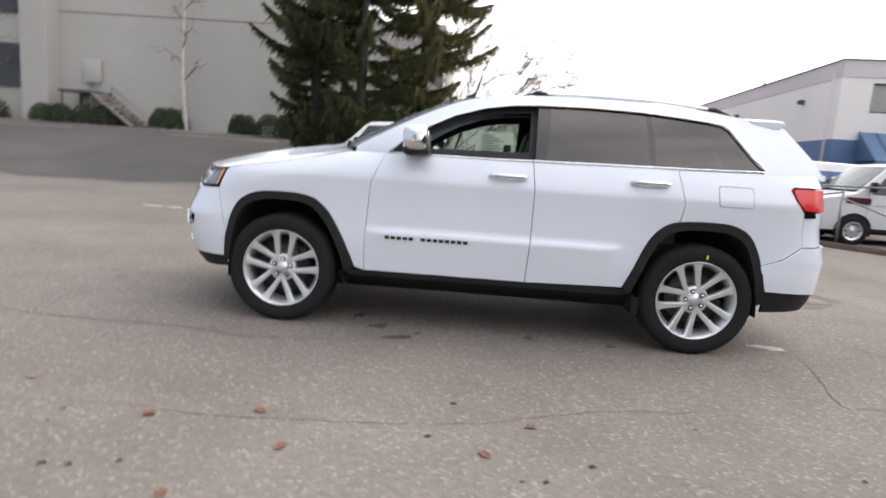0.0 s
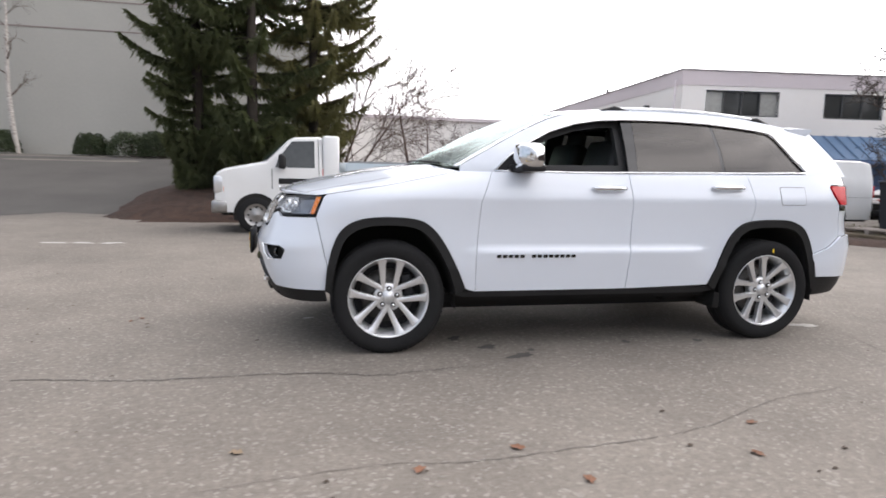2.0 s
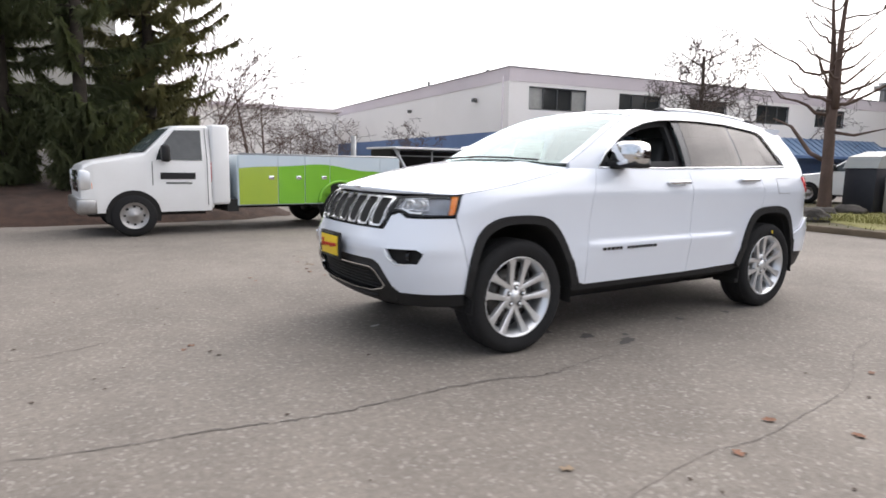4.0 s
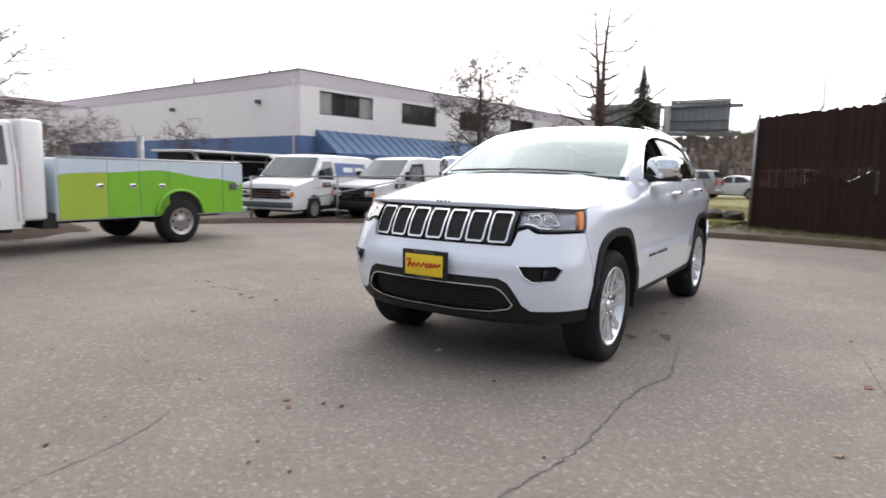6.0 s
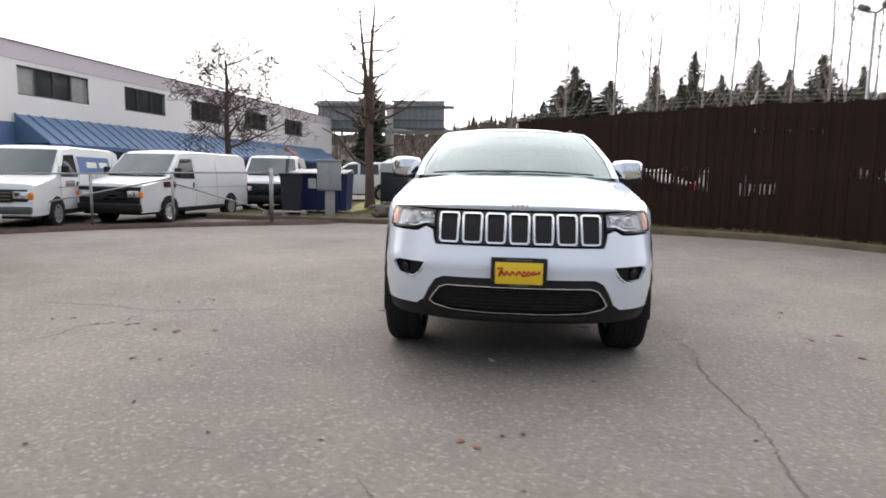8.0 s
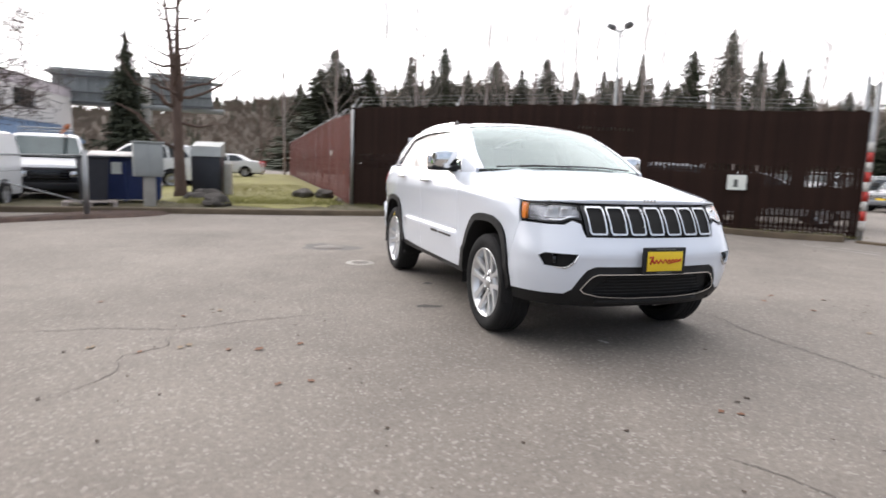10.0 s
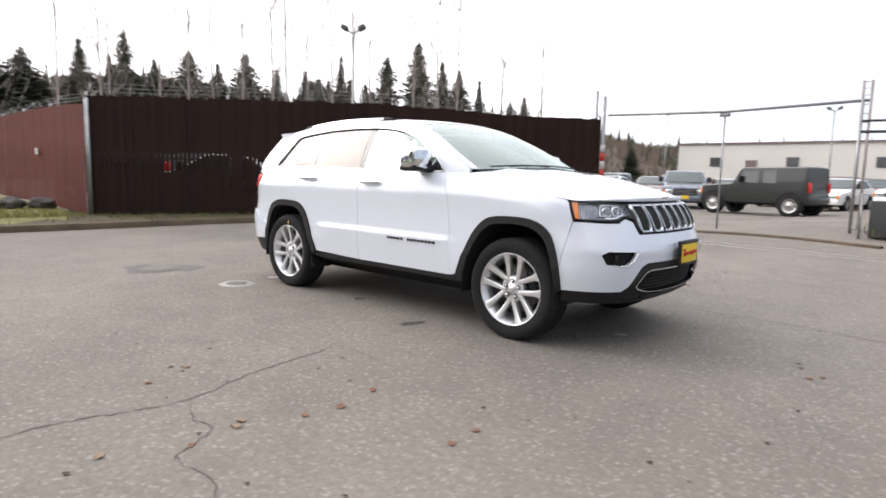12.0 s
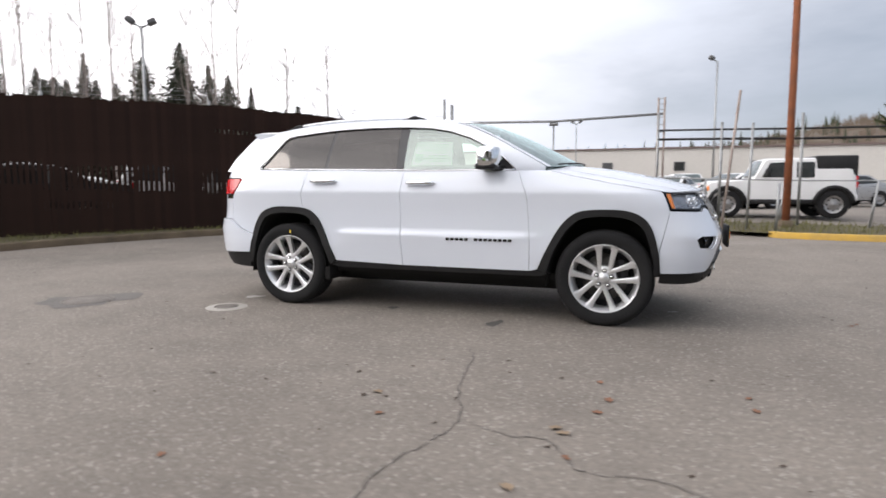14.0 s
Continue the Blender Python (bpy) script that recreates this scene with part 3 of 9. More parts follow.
DOOR_R = SX([(0.27, 0.422), (0.285, 0.74), (0.285, 1.05), (0.265, 1.249), (0.8, 1.257), (1.24, 1.263), (1.29, 1.05), (1.285, 0.97)] + ARCH_R[:13][::-1])
QUARTER = SX([ARCH_R[12], (1.285, 0.97), (1.29, 1.05), (1.24, 1.263), (1.6, 1.272), (1.95, 1.28), (2.26, 1.287), (2.24, 1.205), (2.03, 1.202), (2.008, 1.182), (2.048, 1.112), (2.108, 1.046), (2.12, 1.03), (2.14, 0.80), (2.0, 0.71), (1.855, 0.66)] + ARCH_R[13:25][::-1])
BUMPER_R = SX([(1.845, 0.66), (2.0, 0.71), (2.14, 0.80)]) + [(S_END, 0.82), (S_END, 0.47), (sx(2.30), 0.47), (sx(1.905), 0.485)]
VALANCE_R = SX([(1.905, 0.485)]) + [(sx(2.30), 0.47), (S_END, 0.47), (S_END, 0.36), (sx(2.25), 0.34), (sx(1.92), 0.33)]
TAILGATE = SX([(2.14, 0.80), (2.12, 1.03)]) + [(sx(2.25), 1.04), (sx(2.42), 1.05), (sx(2.42), 1.20), (sx(2.26), 1.205), (sx(2.27), 1.285), (S_END, 1.285), (S_END, 0.82)]
TAIL_LAMP = SX([(2.114, 1.050), (2.056, 1.114), (2.018, 1.180), (2.04, 1.197)]) + [(sx(2.42), 1.195), (sx(2.42), 1.055), (sx(2.22), 1.045)]
FOG = SY([(0.602, 0.722), (0.795, 0.727), (0.828, 0.703), (0.80, 0.637), (0.680, 0.629), (0.636, 0.656)])
BUMP_HALF = SY([(0.54, 0.838), (0.565, 0.925), (0.64, 0.945), (0.70, 0.915)]) + [(sy(0.80), 0.915)] + SX([(-1.948, 0.922), (-1.9025, 0.75), (-1.868, 0.60), (-1.885, 0.44)]) + SY([(0.68, 0.44), (0.625, 0.475), (0.575, 0.56), (0.535, 0.615), (0.48, 0.64)])
BUMPER_F = BUMP_HALF + flip(BUMP_HALF)[::-1]
VAL_HALF = SX([(-1.885, 0.44)]) + SY([(0.68, 0.44), (0.625, 0.475), (0.575, 0.56), (0.535, 0.615), (0.48, 0.64)])
VAL_LOW = SY([(0.0, 0.335), (0.40, 0.335), (0.62, 0.34)]) + SX([(-2.0, 0.35), (-1.875, 0.36)])
VALANCE_F = VAL_HALF + flip(VAL_HALF)[::-1] + flip(VAL_LOW)[::-1] + VAL_LOW
INTAKE_HALF = SY([(0.455, 0.588), (0.50, 0.57), (0.535, 0.53), (0.57, 0.478), (0.545, 0.452), (0.43, 0.425), (0.2, 0.413)])
INTAKE = INTAKE_HALF + flip(INTAKE_HALF)[::-1]
GRILLE = SY([(0.530, 0.846), (0.538, 1.049), (0.3, 1.053)]) + flip(SY([(0.3, 1.053), (0.538, 1.049), (0.530, 0.846)])) [0:3]
HEAD_LAMP = SY([(0.552, 0.945), (0.556, 1.045), (0.70, 1.052)]) + SX([(-2.02, 1.062), (-1.905, 1.066), (-1.955, 0.935)]) + SY([(0.79, 0.928), (0.715, 0.928), (0.655, 0.957), (0.60, 0.955)])


def band(outer, inner):
    return outer + inner[::-1]


CREASES = (0.68, 0.70, 0.718, 0.735, 1.045, 1.06, 1.09)


def panel(name, poly, material, label="", step=0.045, holes=(), depth=0.0, gap=0.0025, lip=0.02, parent=None):
    s = sheet(poly, lambda u, v, d: wrap(u, v, d + depth), step, holes, gap, lip, rows=CREASES)
    return piece(name, s.mesh(name), material, parent or suv, label)


def both(name, poly, material, label="", **kw):
    return [panel(name, q, material, label, **kw) for q in (poly, flip(poly))]


both("front_wing", FENDER, PAINT, gap=0.0008)
front_doors = both("front_door", DOOR_F, PAINT)
rear_doors = both("rear_door", DOOR_R, PAINT)
quarters = both("rear_quarter_panel", QUARTER, PAINT)
both("rear_bumper", BUMPER_R, PAINT, depth=-0.020)
both("rear_valance", VALANCE_R, BLACK, "matt black plastic rear valance")
both("tailgate_half", TAILGATE, PAINT)
both("tail_lamp", TAIL_LAMP, REDLENS, "red tail lamp", depth=-0.008, lip=0.03)
both("tail_lamp_base", SX([(2.12, 1.0), (2.12, 1.04), (2.22, 1.042), (2.24, 1.0)]), GLOSSBLACK, depth=-0.004)
front_bumper = panel("front_bumper", BUMPER_F, PAINT, holes=[FOG, flip(FOG)], gap=0.0008)
front_valance = panel("front_valance", VALANCE_F, BLACK, "matt black lower front valance", holes=[INTAKE], depth=0.004)
both("front_arch_flare", SX(band(ARCH_F, ARCH_F_IN)), BLACK, "matt black wheel arch flare", depth=-0.016, lip=0.06, step=0.03)
both("rear_arch_flare", SX(band(ARCH_R, ARCH_R_IN)), BLACK, "matt black wheel arch flare", depth=-0.016, lip=0.06, step=0.03)
both("sill", SX([(-1.0, 0.422), (0.99, 0.430), (1.02, 0.40), (0.9, 0.378), (-0.95, 0.378), (-1.03, 0.40)]), BLACK, "matt black plastic sill under the doors", depth=0.006, lip=0.08)
# fuel flap in the left rear quarter
panel("fuel_flap", flip(SX([(1.53, 1.045), (1.515, 1.06), (1.51, 1.165), (1.525, 1.18), (1.725, 1.18), (1.742, 1.165), (1.745, 1.06), (1.73, 1.045)])), PAINT, depth=-0.003, gap=0.002, lip=0.006)
for sgn in (1, -1):
    rim = shrink([(s * sgn, z) for s, z in SX([(1.53, 1.045), (1.515, 1.06), (1.51, 1.165), (1.525, 1.18), (1.725, 1.18), (1.742, 1.165), (1.745, 1.06), (1.73, 1.045)])], -0.0012)
    if sgn < 0:
        # dark rim laid on in place of the shadow in the gap round the flap
        panel("fuel_flap_seam", rim, UNDER, depth=-0.0012, gap=0, lip=0.002)

# dark shell just behind the panels, wheel wells and floor
HOLE_F, HOLE_R = SX([(-1.90, 0.30)] + ARCH_F_IN[1:-1] + [(-0.98, 0.30)]), SX([(0.99, 0.30)] + ARCH_R_IN[1:-1] + [(1.90, 0.30)])
outline = [(0.001, 0.36), (sx(-1.95), 0.36), (sx(-1.89), 0.44)] + SX(ARCH_F_IN[1:-1]) + [(sx(-0.98), 0.385), (sx(0.99), 0.385)] + SX(ARCH_R_IN[1:-1]) + [(sx(1.89), 0.42), (sx(2.0), 0.36), (S_END, 0.38), (S_END, 1.24), (sx(1.3), 1.22), (sx(-0.7), 1.19), (sx(-1.5), 1.09), (sx(-1.95), 1.02), (0.001, 1.02)]
for q in (outline, flip(outline)):
    t = sheet(q, lambda u, v, d: wrap(u, v, 0.035 + d), 0.09, lip=0)
    piece("inner_shell", t.mesh("inner_shell"), UNDER, suv)
pan = Shape().box((0.0, 0, 0.36), (2.2, 1.62, 0.06))
for c, d in (((0.1, 0, 0.28), (3.2, 0.98, 0.14)), ((-1.95, 0, 0.40), (0.5, 1.2, 0.06)), ((2.05, 0, 0.45), (0.6, 1.3, 0.06)), ((0.0, 0, 0.62), (4.2, 1.10, 0.30))):
    piece("floor_pan", Shape().box(c, d).mesh("floor_pan", False), UNDER, suv)
piece("floor_pan", pan.mesh("floor_pan", False), UNDER, suv)
for cx, inner in ((-1.4575, ARCH_F_IN), (1.4575, ARCH_R_IN)):
    for sgn in (1, -1):
        w = Shape()
        pts = [(inner[0][0], 0.30)] + inner[1:-1] + [(inner[-1][0], 0.30)]
        n = len(pts)
        vs = [(x, sgn * 0.945, z) for x, z in pts] + [(x, sgn * 0.56, z) for x, z in pts]
        w.add(vs, [(i, i + 1, n + i + 1, n + i) for i in range(n - 1)] + [tuple(range(n, 2 * n))])
        piece("wheel_well", w.mesh("wheel_well"), UNDER, suv)
under = Shape()
under.tube([(-1.46, -0.75, 0.33), (-1.46, 0.75, 0.33)], 0.045)
under.tube([(1.46, -0.75, 0.33), (1.46, 0.75, 0.33)], 0.05)
under.tube([(-1.6, 0.15, 0.30), (0.9, 0.2, 0.29), (1.9, 0.45, 0.30), (2.3, 0.5, 0.33)], 0.035)
under.box((1.1, -0.35, 0.30), (0.6, 0.5, 0.14), bevel=0.03)
under.box((1.05, 0.80, 0.31), (0.06, 0.22, 0.12), bevel=0.01).box((1.05, -0.80, 0.31), (0.06, 0.22, 0.12), bevel=0.01)
piece("underbody", under.mesh("underbody"), UNDER, suv)

# ---- upper body: pillars, roof, bonnet ----
EZ_X = [-0.985, -0.86, -0.74, -0.53, -0.29, -0.17, -0.04, 0.21, 0.6, 1.0, 1.4, 1.8, 1.95, 2.03]
EZ_Z = [1.272, 1.345, 1.412, 1.528, 1.638, 1.672, 1.697, 1.720, 1.730, 1.725, 1.700, 1.648, 1.622, 1.606]
YB_X, YB_Y = [-1.0, -0.73, 0.0, 0.5, 1.0, 1.5, 1.85, 2.2, 2.4], [0.835, 0.872, 0.884, 0.884, 0.872, 0.832, 0.792, 0.745, 0.70]
for arr in (EZ_Z,):
    assert len(arr) == len(EZ_X)
fine_x = np.linspace(-0.985, 2.03, 120)
fine_z = np.interp(fine_x, EZ_X, EZ_Z)
for _ in range(6):
    fine_z[1:-1] = 0.25 * fine_z[:-2] + 0.5 * fine_z[1:-1] + 0.25 * fine_z[2:]


def edge_z(x):
    return float(np.interp(x, fine_x, fine_z))


def flank(x, z):
    """Half the width of the cabin at a height."""
    k = max(0.0, z - 1.255)
    return float(np.interp(x, YB_X, YB_Y)) - 0.36 * k - 0.36 * k * k


def cabin(sgn, out=0.0):
    return lambda x, z, d: (x, sgn * (flank(x, z) + out - d), z)


WIN_F = [(-0.70, 1.262), (-0.606, 1.355), (-0.455, 1.453), (-0.294, 1.534), (-0.094, 1.598), (0.10, 1.631), (0.284, 1.643), (0.277, 1.268), (0.0, 1.262)]
WIN_R = [(0.350, 1.271), (0.376, 1.647), (0.66, 1.650), (1.030, 1.641), (1.051, 1.45), (1.057, 1.284), (0.7, 1.276)]
WIN_Q = [(1.092, 1.286), (1.086, 1.45), (1.064, 1.639), (1.27, 1.628), (1.459, 1.611), (1.5745, 1.595), (1.628, 1.568), (1.694, 1.4835), (1.784, 1.377), (1.859, 1.302), (1.835, 1.291), (1.48, 1.292)]
OPENING = [(-0.735, 1.252), (-0.62, 1.358), (-0.46, 1.458), (-0.30, 1.540), (-0.10, 1.604), (0.10, 1.638), (0.30, 1.651), (0.66, 1.657), (1.0, 1.649), (1.27, 1.630), (1.46, 1.613), (1.576, 1.597), (1.630, 1.569), (1.696, 1.484), (1.786, 1.377), (1.862, 1.301), (1.845, 1.288), (1.48, 1.280), (0.3, 1.260), (0.0, 1.252)]
EDGE = [(x, edge_z(x)) for x in (-0.97, -0.86, -0.74, -0.63, -0.53, -0.40, -0.29, -0.17, -0.04, 0.1, 0.21, 0.4, 0.6, 0.8, 1.0, 1.2, 1.4, 1.6, 1.8, 1.93, 2.02)]
SIDE_FRAME = EDGE + [(2.115, 1.50), (2.215, 1.385), (2.29, 1.27), (1.9, 1.262), (1.3, 1.255), (0.3, 1.247), (-0.3, 1.238), (-0.75, 1.226), (-0.97, 1.20)]
for sgn in (1, -1):
    s = sheet(SIDE_FRAME, cabin(sgn, 0.012), 0.045, [OPENING], lip=0.03)
    piece("side_frame", s.mesh("side_frame"), PAINT, suv)
    s = sheet(OPENING, cabin(sgn, -0.004), 0.05, [WIN_F, WIN_R, WIN_Q], lip=0.03)
    piece("window_pillar", s.mesh("window_pillar"), PILLARGLOSS, suv, "gloss black window pillar and edging")
    s = sheet(OPENING, cabin(sgn, -0.06), 0.06, [shrink(WIN_F, 0.045), shrink(WIN_R, 0.03), shrink(WIN_Q, 0.03)], lip=0.05)
    piece("inner_trim", s.mesh("inner_trim"), CABIN, suv, "black inner door trim round the windows")
    belt = [(x, float(np.interp(x, [-0.735, 0.0, 0.3, 1.48, 1.85], [1.252, 1.252, 1.260, 1.280, 1.290]))) for x in np.linspace(-0.735, 1.85, 14)]
    rim = Shape()
    rim.tube([(x, sgn * (flank(x, z) + 0.014), z) for x, z in belt], 0.008, 6)
    rim.tube([(x, sgn * (flank(x, z) + 0.013), z) for x, z in OPENING[:18]], 0.008, 6)
    rim.tube([(x - 0.004, sgn * (flank(x, z) + 0.008), z - 0.002) for x, z in OPENING[10:16]], [0.008, 0.010, 0.014, 0.014, 0.014, 0.012], 8)
    piece("window_trim", rim.mesh("window_trim"), SATINCHROME, suv, "bright chrome window surround")
    if sgn > 0:
        s = sheet(WIN_F, cabin(sgn, -0.002), 0.06, lip=0)
        g = piece("front_side_window", s.mesh("front_side_window"), SIDEGLASS, suv, "clear side window with a sticker sheet behind it")
        sheet_ob = sheet([(-0.16, 1.30), (-0.14, 1.50), (0.20, 1.51), (0.22, 1.30)], cabin(sgn, -0.020), 0.06, lip=0.001)
        sticker = piece("window_sticker", sheet_ob.mesh("window_sticker"), STICKER, suv, "pale printed sheet stuck inside the window")
        ink = Shape()
        for r in range(7):
            z = 1.475 - 0.024 * r
            for d in (-0.016, -0.024):
                t = sheet([(-0.10, z), (-0.10, z + 0.008), (0.02 + 0.05 * (r % 3), z + 0.008), (0.02 + 0.05 * (r % 3), z)], cabin(1, d), 0.1, lip=0)
                ink.add(t.v, t.f)
        for d in (-0.016, -0.024):
            t = sheet([(0.12, 1.33), (0.12, 1.40), (0.19, 1.40), (0.19, 1.33)], cabin(1, d), 0.1, lip=0)
            ink.add(t.v, t.f)
        piece("sticker_print", ink.mesh("sticker_print"), STICKERINK, sticker)
    for nm, poly in (("rear_side_window", WIN_R), ("quarter_window", WIN_Q)):
        s = sheet(poly, cabin(sgn, -0.002), 0.06, lip=0)
        piece(nm, s.mesh(nm), PRIVACY, suv, "dark tinted privacy glass")


def wind(u, v, d=0.0):
    """The windscreen: u across from -1 to 1, v up from 0 to 1."""
    x = -0.985 + 0.835 * v
    z = edge_z(x)
    bow, c = 0.205 - 0.09 * v, 0.022 + 0.012 * v
    return Vector((x - bow * (1 - u * u) + 0.6 * d, u * flank(x, z), z + c * (1 - abs(u) ** 2.2) - d))


def grid(f, us, vs):
    s = Shape()
    n = len(vs)
    s.v = [tuple(f(u, v)) for u in us for v in vs]
    s.f = [(i * n + j, i * n + j + 1, (i + 1) * n + j + 1, (i + 1) * n + j) for i in range(len(us) - 1) for j in range(n - 1)]
    return s


U = np.linspace(-0.945, 0.945, 25)
piece("windscreen", grid(wind, U, np.linspace(0.0, 0.965, 17)).mesh("windscreen"), WINDSHIELD, suv, "large raked windscreen mirroring the bright sky")
fr = Shape()
for a, b in ((-1.0, -0.94), (0.94, 1.0)):
    t = grid(lambda u, v: wind(u, v) + Vector((0, 0, 0.005)), np.linspace(a, b, 4), np.linspace(-0.0, 1.0, 18))
    fr.add(t.v, t.f)
t = grid(lambda u, v: wind(u, v) + Vector((0, 0, 0.004)), np.linspace(-1, 1, 25), np.linspace(0.96, 1.0, 3))
fr.add(t.v, t.f)
piece("windscreen_frame", fr.mesh("windscreen_frame"), PAINT, suv)
t = grid(lambda u, v: wind(u, v, 0.006), U, np.linspace(0.0, 0.055, 3))
piece("windscreen_band", t.mesh("windscreen_band"), GLOSSBLACK, suv, "black band along the foot of the windscreen")
wp = Shape()
wp.tube([wind(-0.75 + 1.35 * k / 8, 0.022 + 0.016 * math.sin(k / 8 * 3.1)) + Vector((-0.012, 0, 0.008)) for k in range(9)], 0.007, 6)
wp.tube([wind(0.05 + 0.78 * k / 6, 0.015 + 0.014 * math.sin(k / 6 * 3.1)) + Vector((-0.016, 0, 0.012)) for k in range(7)], 0.007, 6)
piece("wiper", wp.mesh("wiper"), BLACK, suv, "pair of black wiper blades at rest")
mir = Shape().box((-0.42, 0, 1.60), (0.05, 0.24, 0.08), bevel=0.02)
piece("rear_view_mirror", mir.mesh("rear_view_mirror"), CABIN, suv)


def roof(u, v):
    """The roof: u across, v from the windscreen to the spoiler."""
    x = -0.15 + 2.17 * v
    z = edge_z(x)
    bow = (0.115 * (1 - v) ** 3 - 0.06 * v ** 4) * (1 - u * u)
    rib = 0.006 * math.exp(-((abs(u) - 0.72) / 0.05) ** 2)
    return Vector((x - bow, u * (flank(x, z) + 0.012), z + (0.034 + 0.012 * math.sin(math.pi * v)) * (1 - abs(u) ** 2.4) - rib))


piece("roof", grid(roof, np.linspace(-1, 1, 33), np.linspace(0, 1, 33)).mesh("roof"), PAINT, suv)
sp = Shape()
sp_us, prof = np.linspace(-1, 1, 21), [(1.84, 0.0), (2.03, 0.004), (2.085, 0.0), (2.09, -0.016), (2.05, -0.045), (1.92, -0.05)]
sp.v = [(x - 0.07 * u * u, u * 0.63, 1.694 - 0.050 * abs(u) ** 2.4 + dz) for u in sp_us for x, dz in prof]
k = len(prof)
sp.f = [(i * k + j, i * k + (j + 1) % k, (i + 1) * k + (j + 1) % k, (i + 1) * k + j) for i in range(20) for j in range(k)] + [tuple(range(k)), tuple(range(20 * k, 21 * k))[::-1]]
piece("rear_spoiler", sp.mesh("rear_spoiler", sharp=50), PAINT, suv)
rg = grid(lambda u, v: (1.985 + 0.265 * v - 0.05 * u * u, u * (0.57 + 0.13 * v), 1.60 - 0.315 * v), np.linspace(-1, 1, 9), np.linspace(0, 1, 6))
piece("rear_window", rg.mesh("rear_window"), PRIVACY, suv)
for sgn in (1, -1):
    rail = Shape()
    pts = [(x, sgn * 0.575, roof(0.9, (x + 0.15) / 2.17).z + h) for x, h in ((0.22, -0.002), (0.30, 0.008), (0.45, 0.012), (0.8, 0.013), (1.1, 0.013), (1.4, 0.011), (1.52, 0.006), (1.60, -0.002))]
    rail.tube(curve_pts(pts, 4), 0.013, 8)
    piece("roof_rail", rail.mesh("roof_rail"), CHROME, suv, "bright metal roof rail")
    for a, b in ((0.17, 0.42), (1.42, 1.66)):
        ft = Shape().tube([(a, sgn * 0.575, roof(0.9, (a + 0.15) / 2.17).z - 0.004), ((a + b) / 2, sgn * 0.575, roof(0.9, ((a + b) / 2 + 0.15) / 2.17).z + 0.014), (b, sgn * 0.575, roof(0.9, (b + 0.15) / 2.17).z - 0.004)], [0.008, 0.020, 0.008], 8)
        piece("rail_foot", ft.mesh("rail_foot"), BLACK, suv, "black roof rail foot")


def bonnet(u, w):
    """The bonnet and the tops of the wings: u across, w back from the nose to the windscreen."""
    w0 = max(0.0, w)
    xs = -1.93 + 0.945 * w0
    z1 = shoulder(xs)
    hw = abs(wrap(sx(xs), z1)[1])
    lead = -1.93 - 0.235 * (1 - abs(u) ** 2.6)
    back = -0.985 - 0.205 * (1 - u * u)
    x = lead + (back - lead) * w0
    zc = float(np.interp(w0, [0, 0.06, 0.28, 0.60, 0.86, 1.0], [1.098, 1.125, 1.182, 1.246, 1.283, 1.292]))
    z = z1 + (zc - z1) * (1 - abs(u) ** 2.5)
    z += 0.010 * math.exp(-((abs(u) - 0.58) / 0.10) ** 2) * ease(0.1, 0.5, w0)
    p = Vector((x, u * hw, z))
    if w < 0:                                    # the rounded lip, down to the top of the grille and the lamps
        y = abs(u) * hw
        i = int(np.argmin([abs(q[1] - y) for q in LIP]))
        a, b = LIP[max(0, i - 1)], LIP[min(len(LIP) - 1, i + 1)]
        t = (y - a[1]) / max(1e-6, b[1] - a[1])
        foot = Vector((a[0] + (b[0] - a[0]) * t, u * hw, 1.060 + 0.006 * abs(u)))
        p = p.lerp(foot, -w) + Vector((-0.030, 0, 0.010)) * math.sin(-w * math.pi) * (1 - abs(u) ** 4)
    return p


LIP = [wrap(q, 1.060, -0.002) for q in np.linspace(0, sx(-1.86), 60)]
W = np.concatenate([[-1.0, -0.85, -0.66, -0.45, -0.22], np.linspace(0, 0.2, 8), np.linspace(0.25, 1.0, 16)])
piece("bonnet", grid(bonnet, np.linspace(-0.845, 0.845, 37), W).mesh("bonnet"), PAINT, suv)
for sgn in (1, -1):
    t = grid(bonnet, np.linspace(0.852, 1.0, 8) * sgn, W)
    piece("wing_top", t.mesh("wing_top"), PAINT, suv)
bay = grid(lambda u, w: bonnet(u, w) - Vector((0, 0, 0.035)), np.linspace(-0.97, 0.97, 13), np.linspace(0, 1, 9))
piece("bonnet_lining", bay.mesh("bonnet_lining"), UNDER, suv)
cowl = grid(lambda u, v: (wind(u, 0).x - 0.03 + 0.10 * v, u * 0.80, wind(u, 0).z - 0.006 + 0.01 * v - 0.005), np.linspace(-0.98, 0.98, 15), np.linspace(0, 1, 3))
piece("cowl", cowl.mesh("cowl"), BLACK, suv, "black plastic scuttle under the windscreen")

# ---- the face ----
panel("grille_surround", GRILLE, GLOSSBLACK, "gloss black grille surround", depth=0.006, lip=0.03)
for i in range(7):
    yc = (i - 3) * 0.1490
    half = [(yc - 0.050, 0.855), (yc - 0.062, 0.872), (yc - 0.0665, 1.026), (yc - 0.054, 1.045), (yc + 0.054, 1.045), (yc + 0.0665, 1.026), (yc + 0.062, 0.872), (yc + 0.050, 0.855)]
    poly = [(math.copysign(sy(abs(y)), y), z) for y, z in half]
    inner = shrink(poly, 0.0115)
    ring = panel("grille_slot", poly, SATINCHROME, "chrome ring of a grille slot", holes=[inner], depth=-0.012, gap=0, lip=0.03, step=0.02)
    panel("slot_mesh", inner, UNDER, "black honeycomb mesh", depth=0.004, gap=0, lip=0, parent=ring)
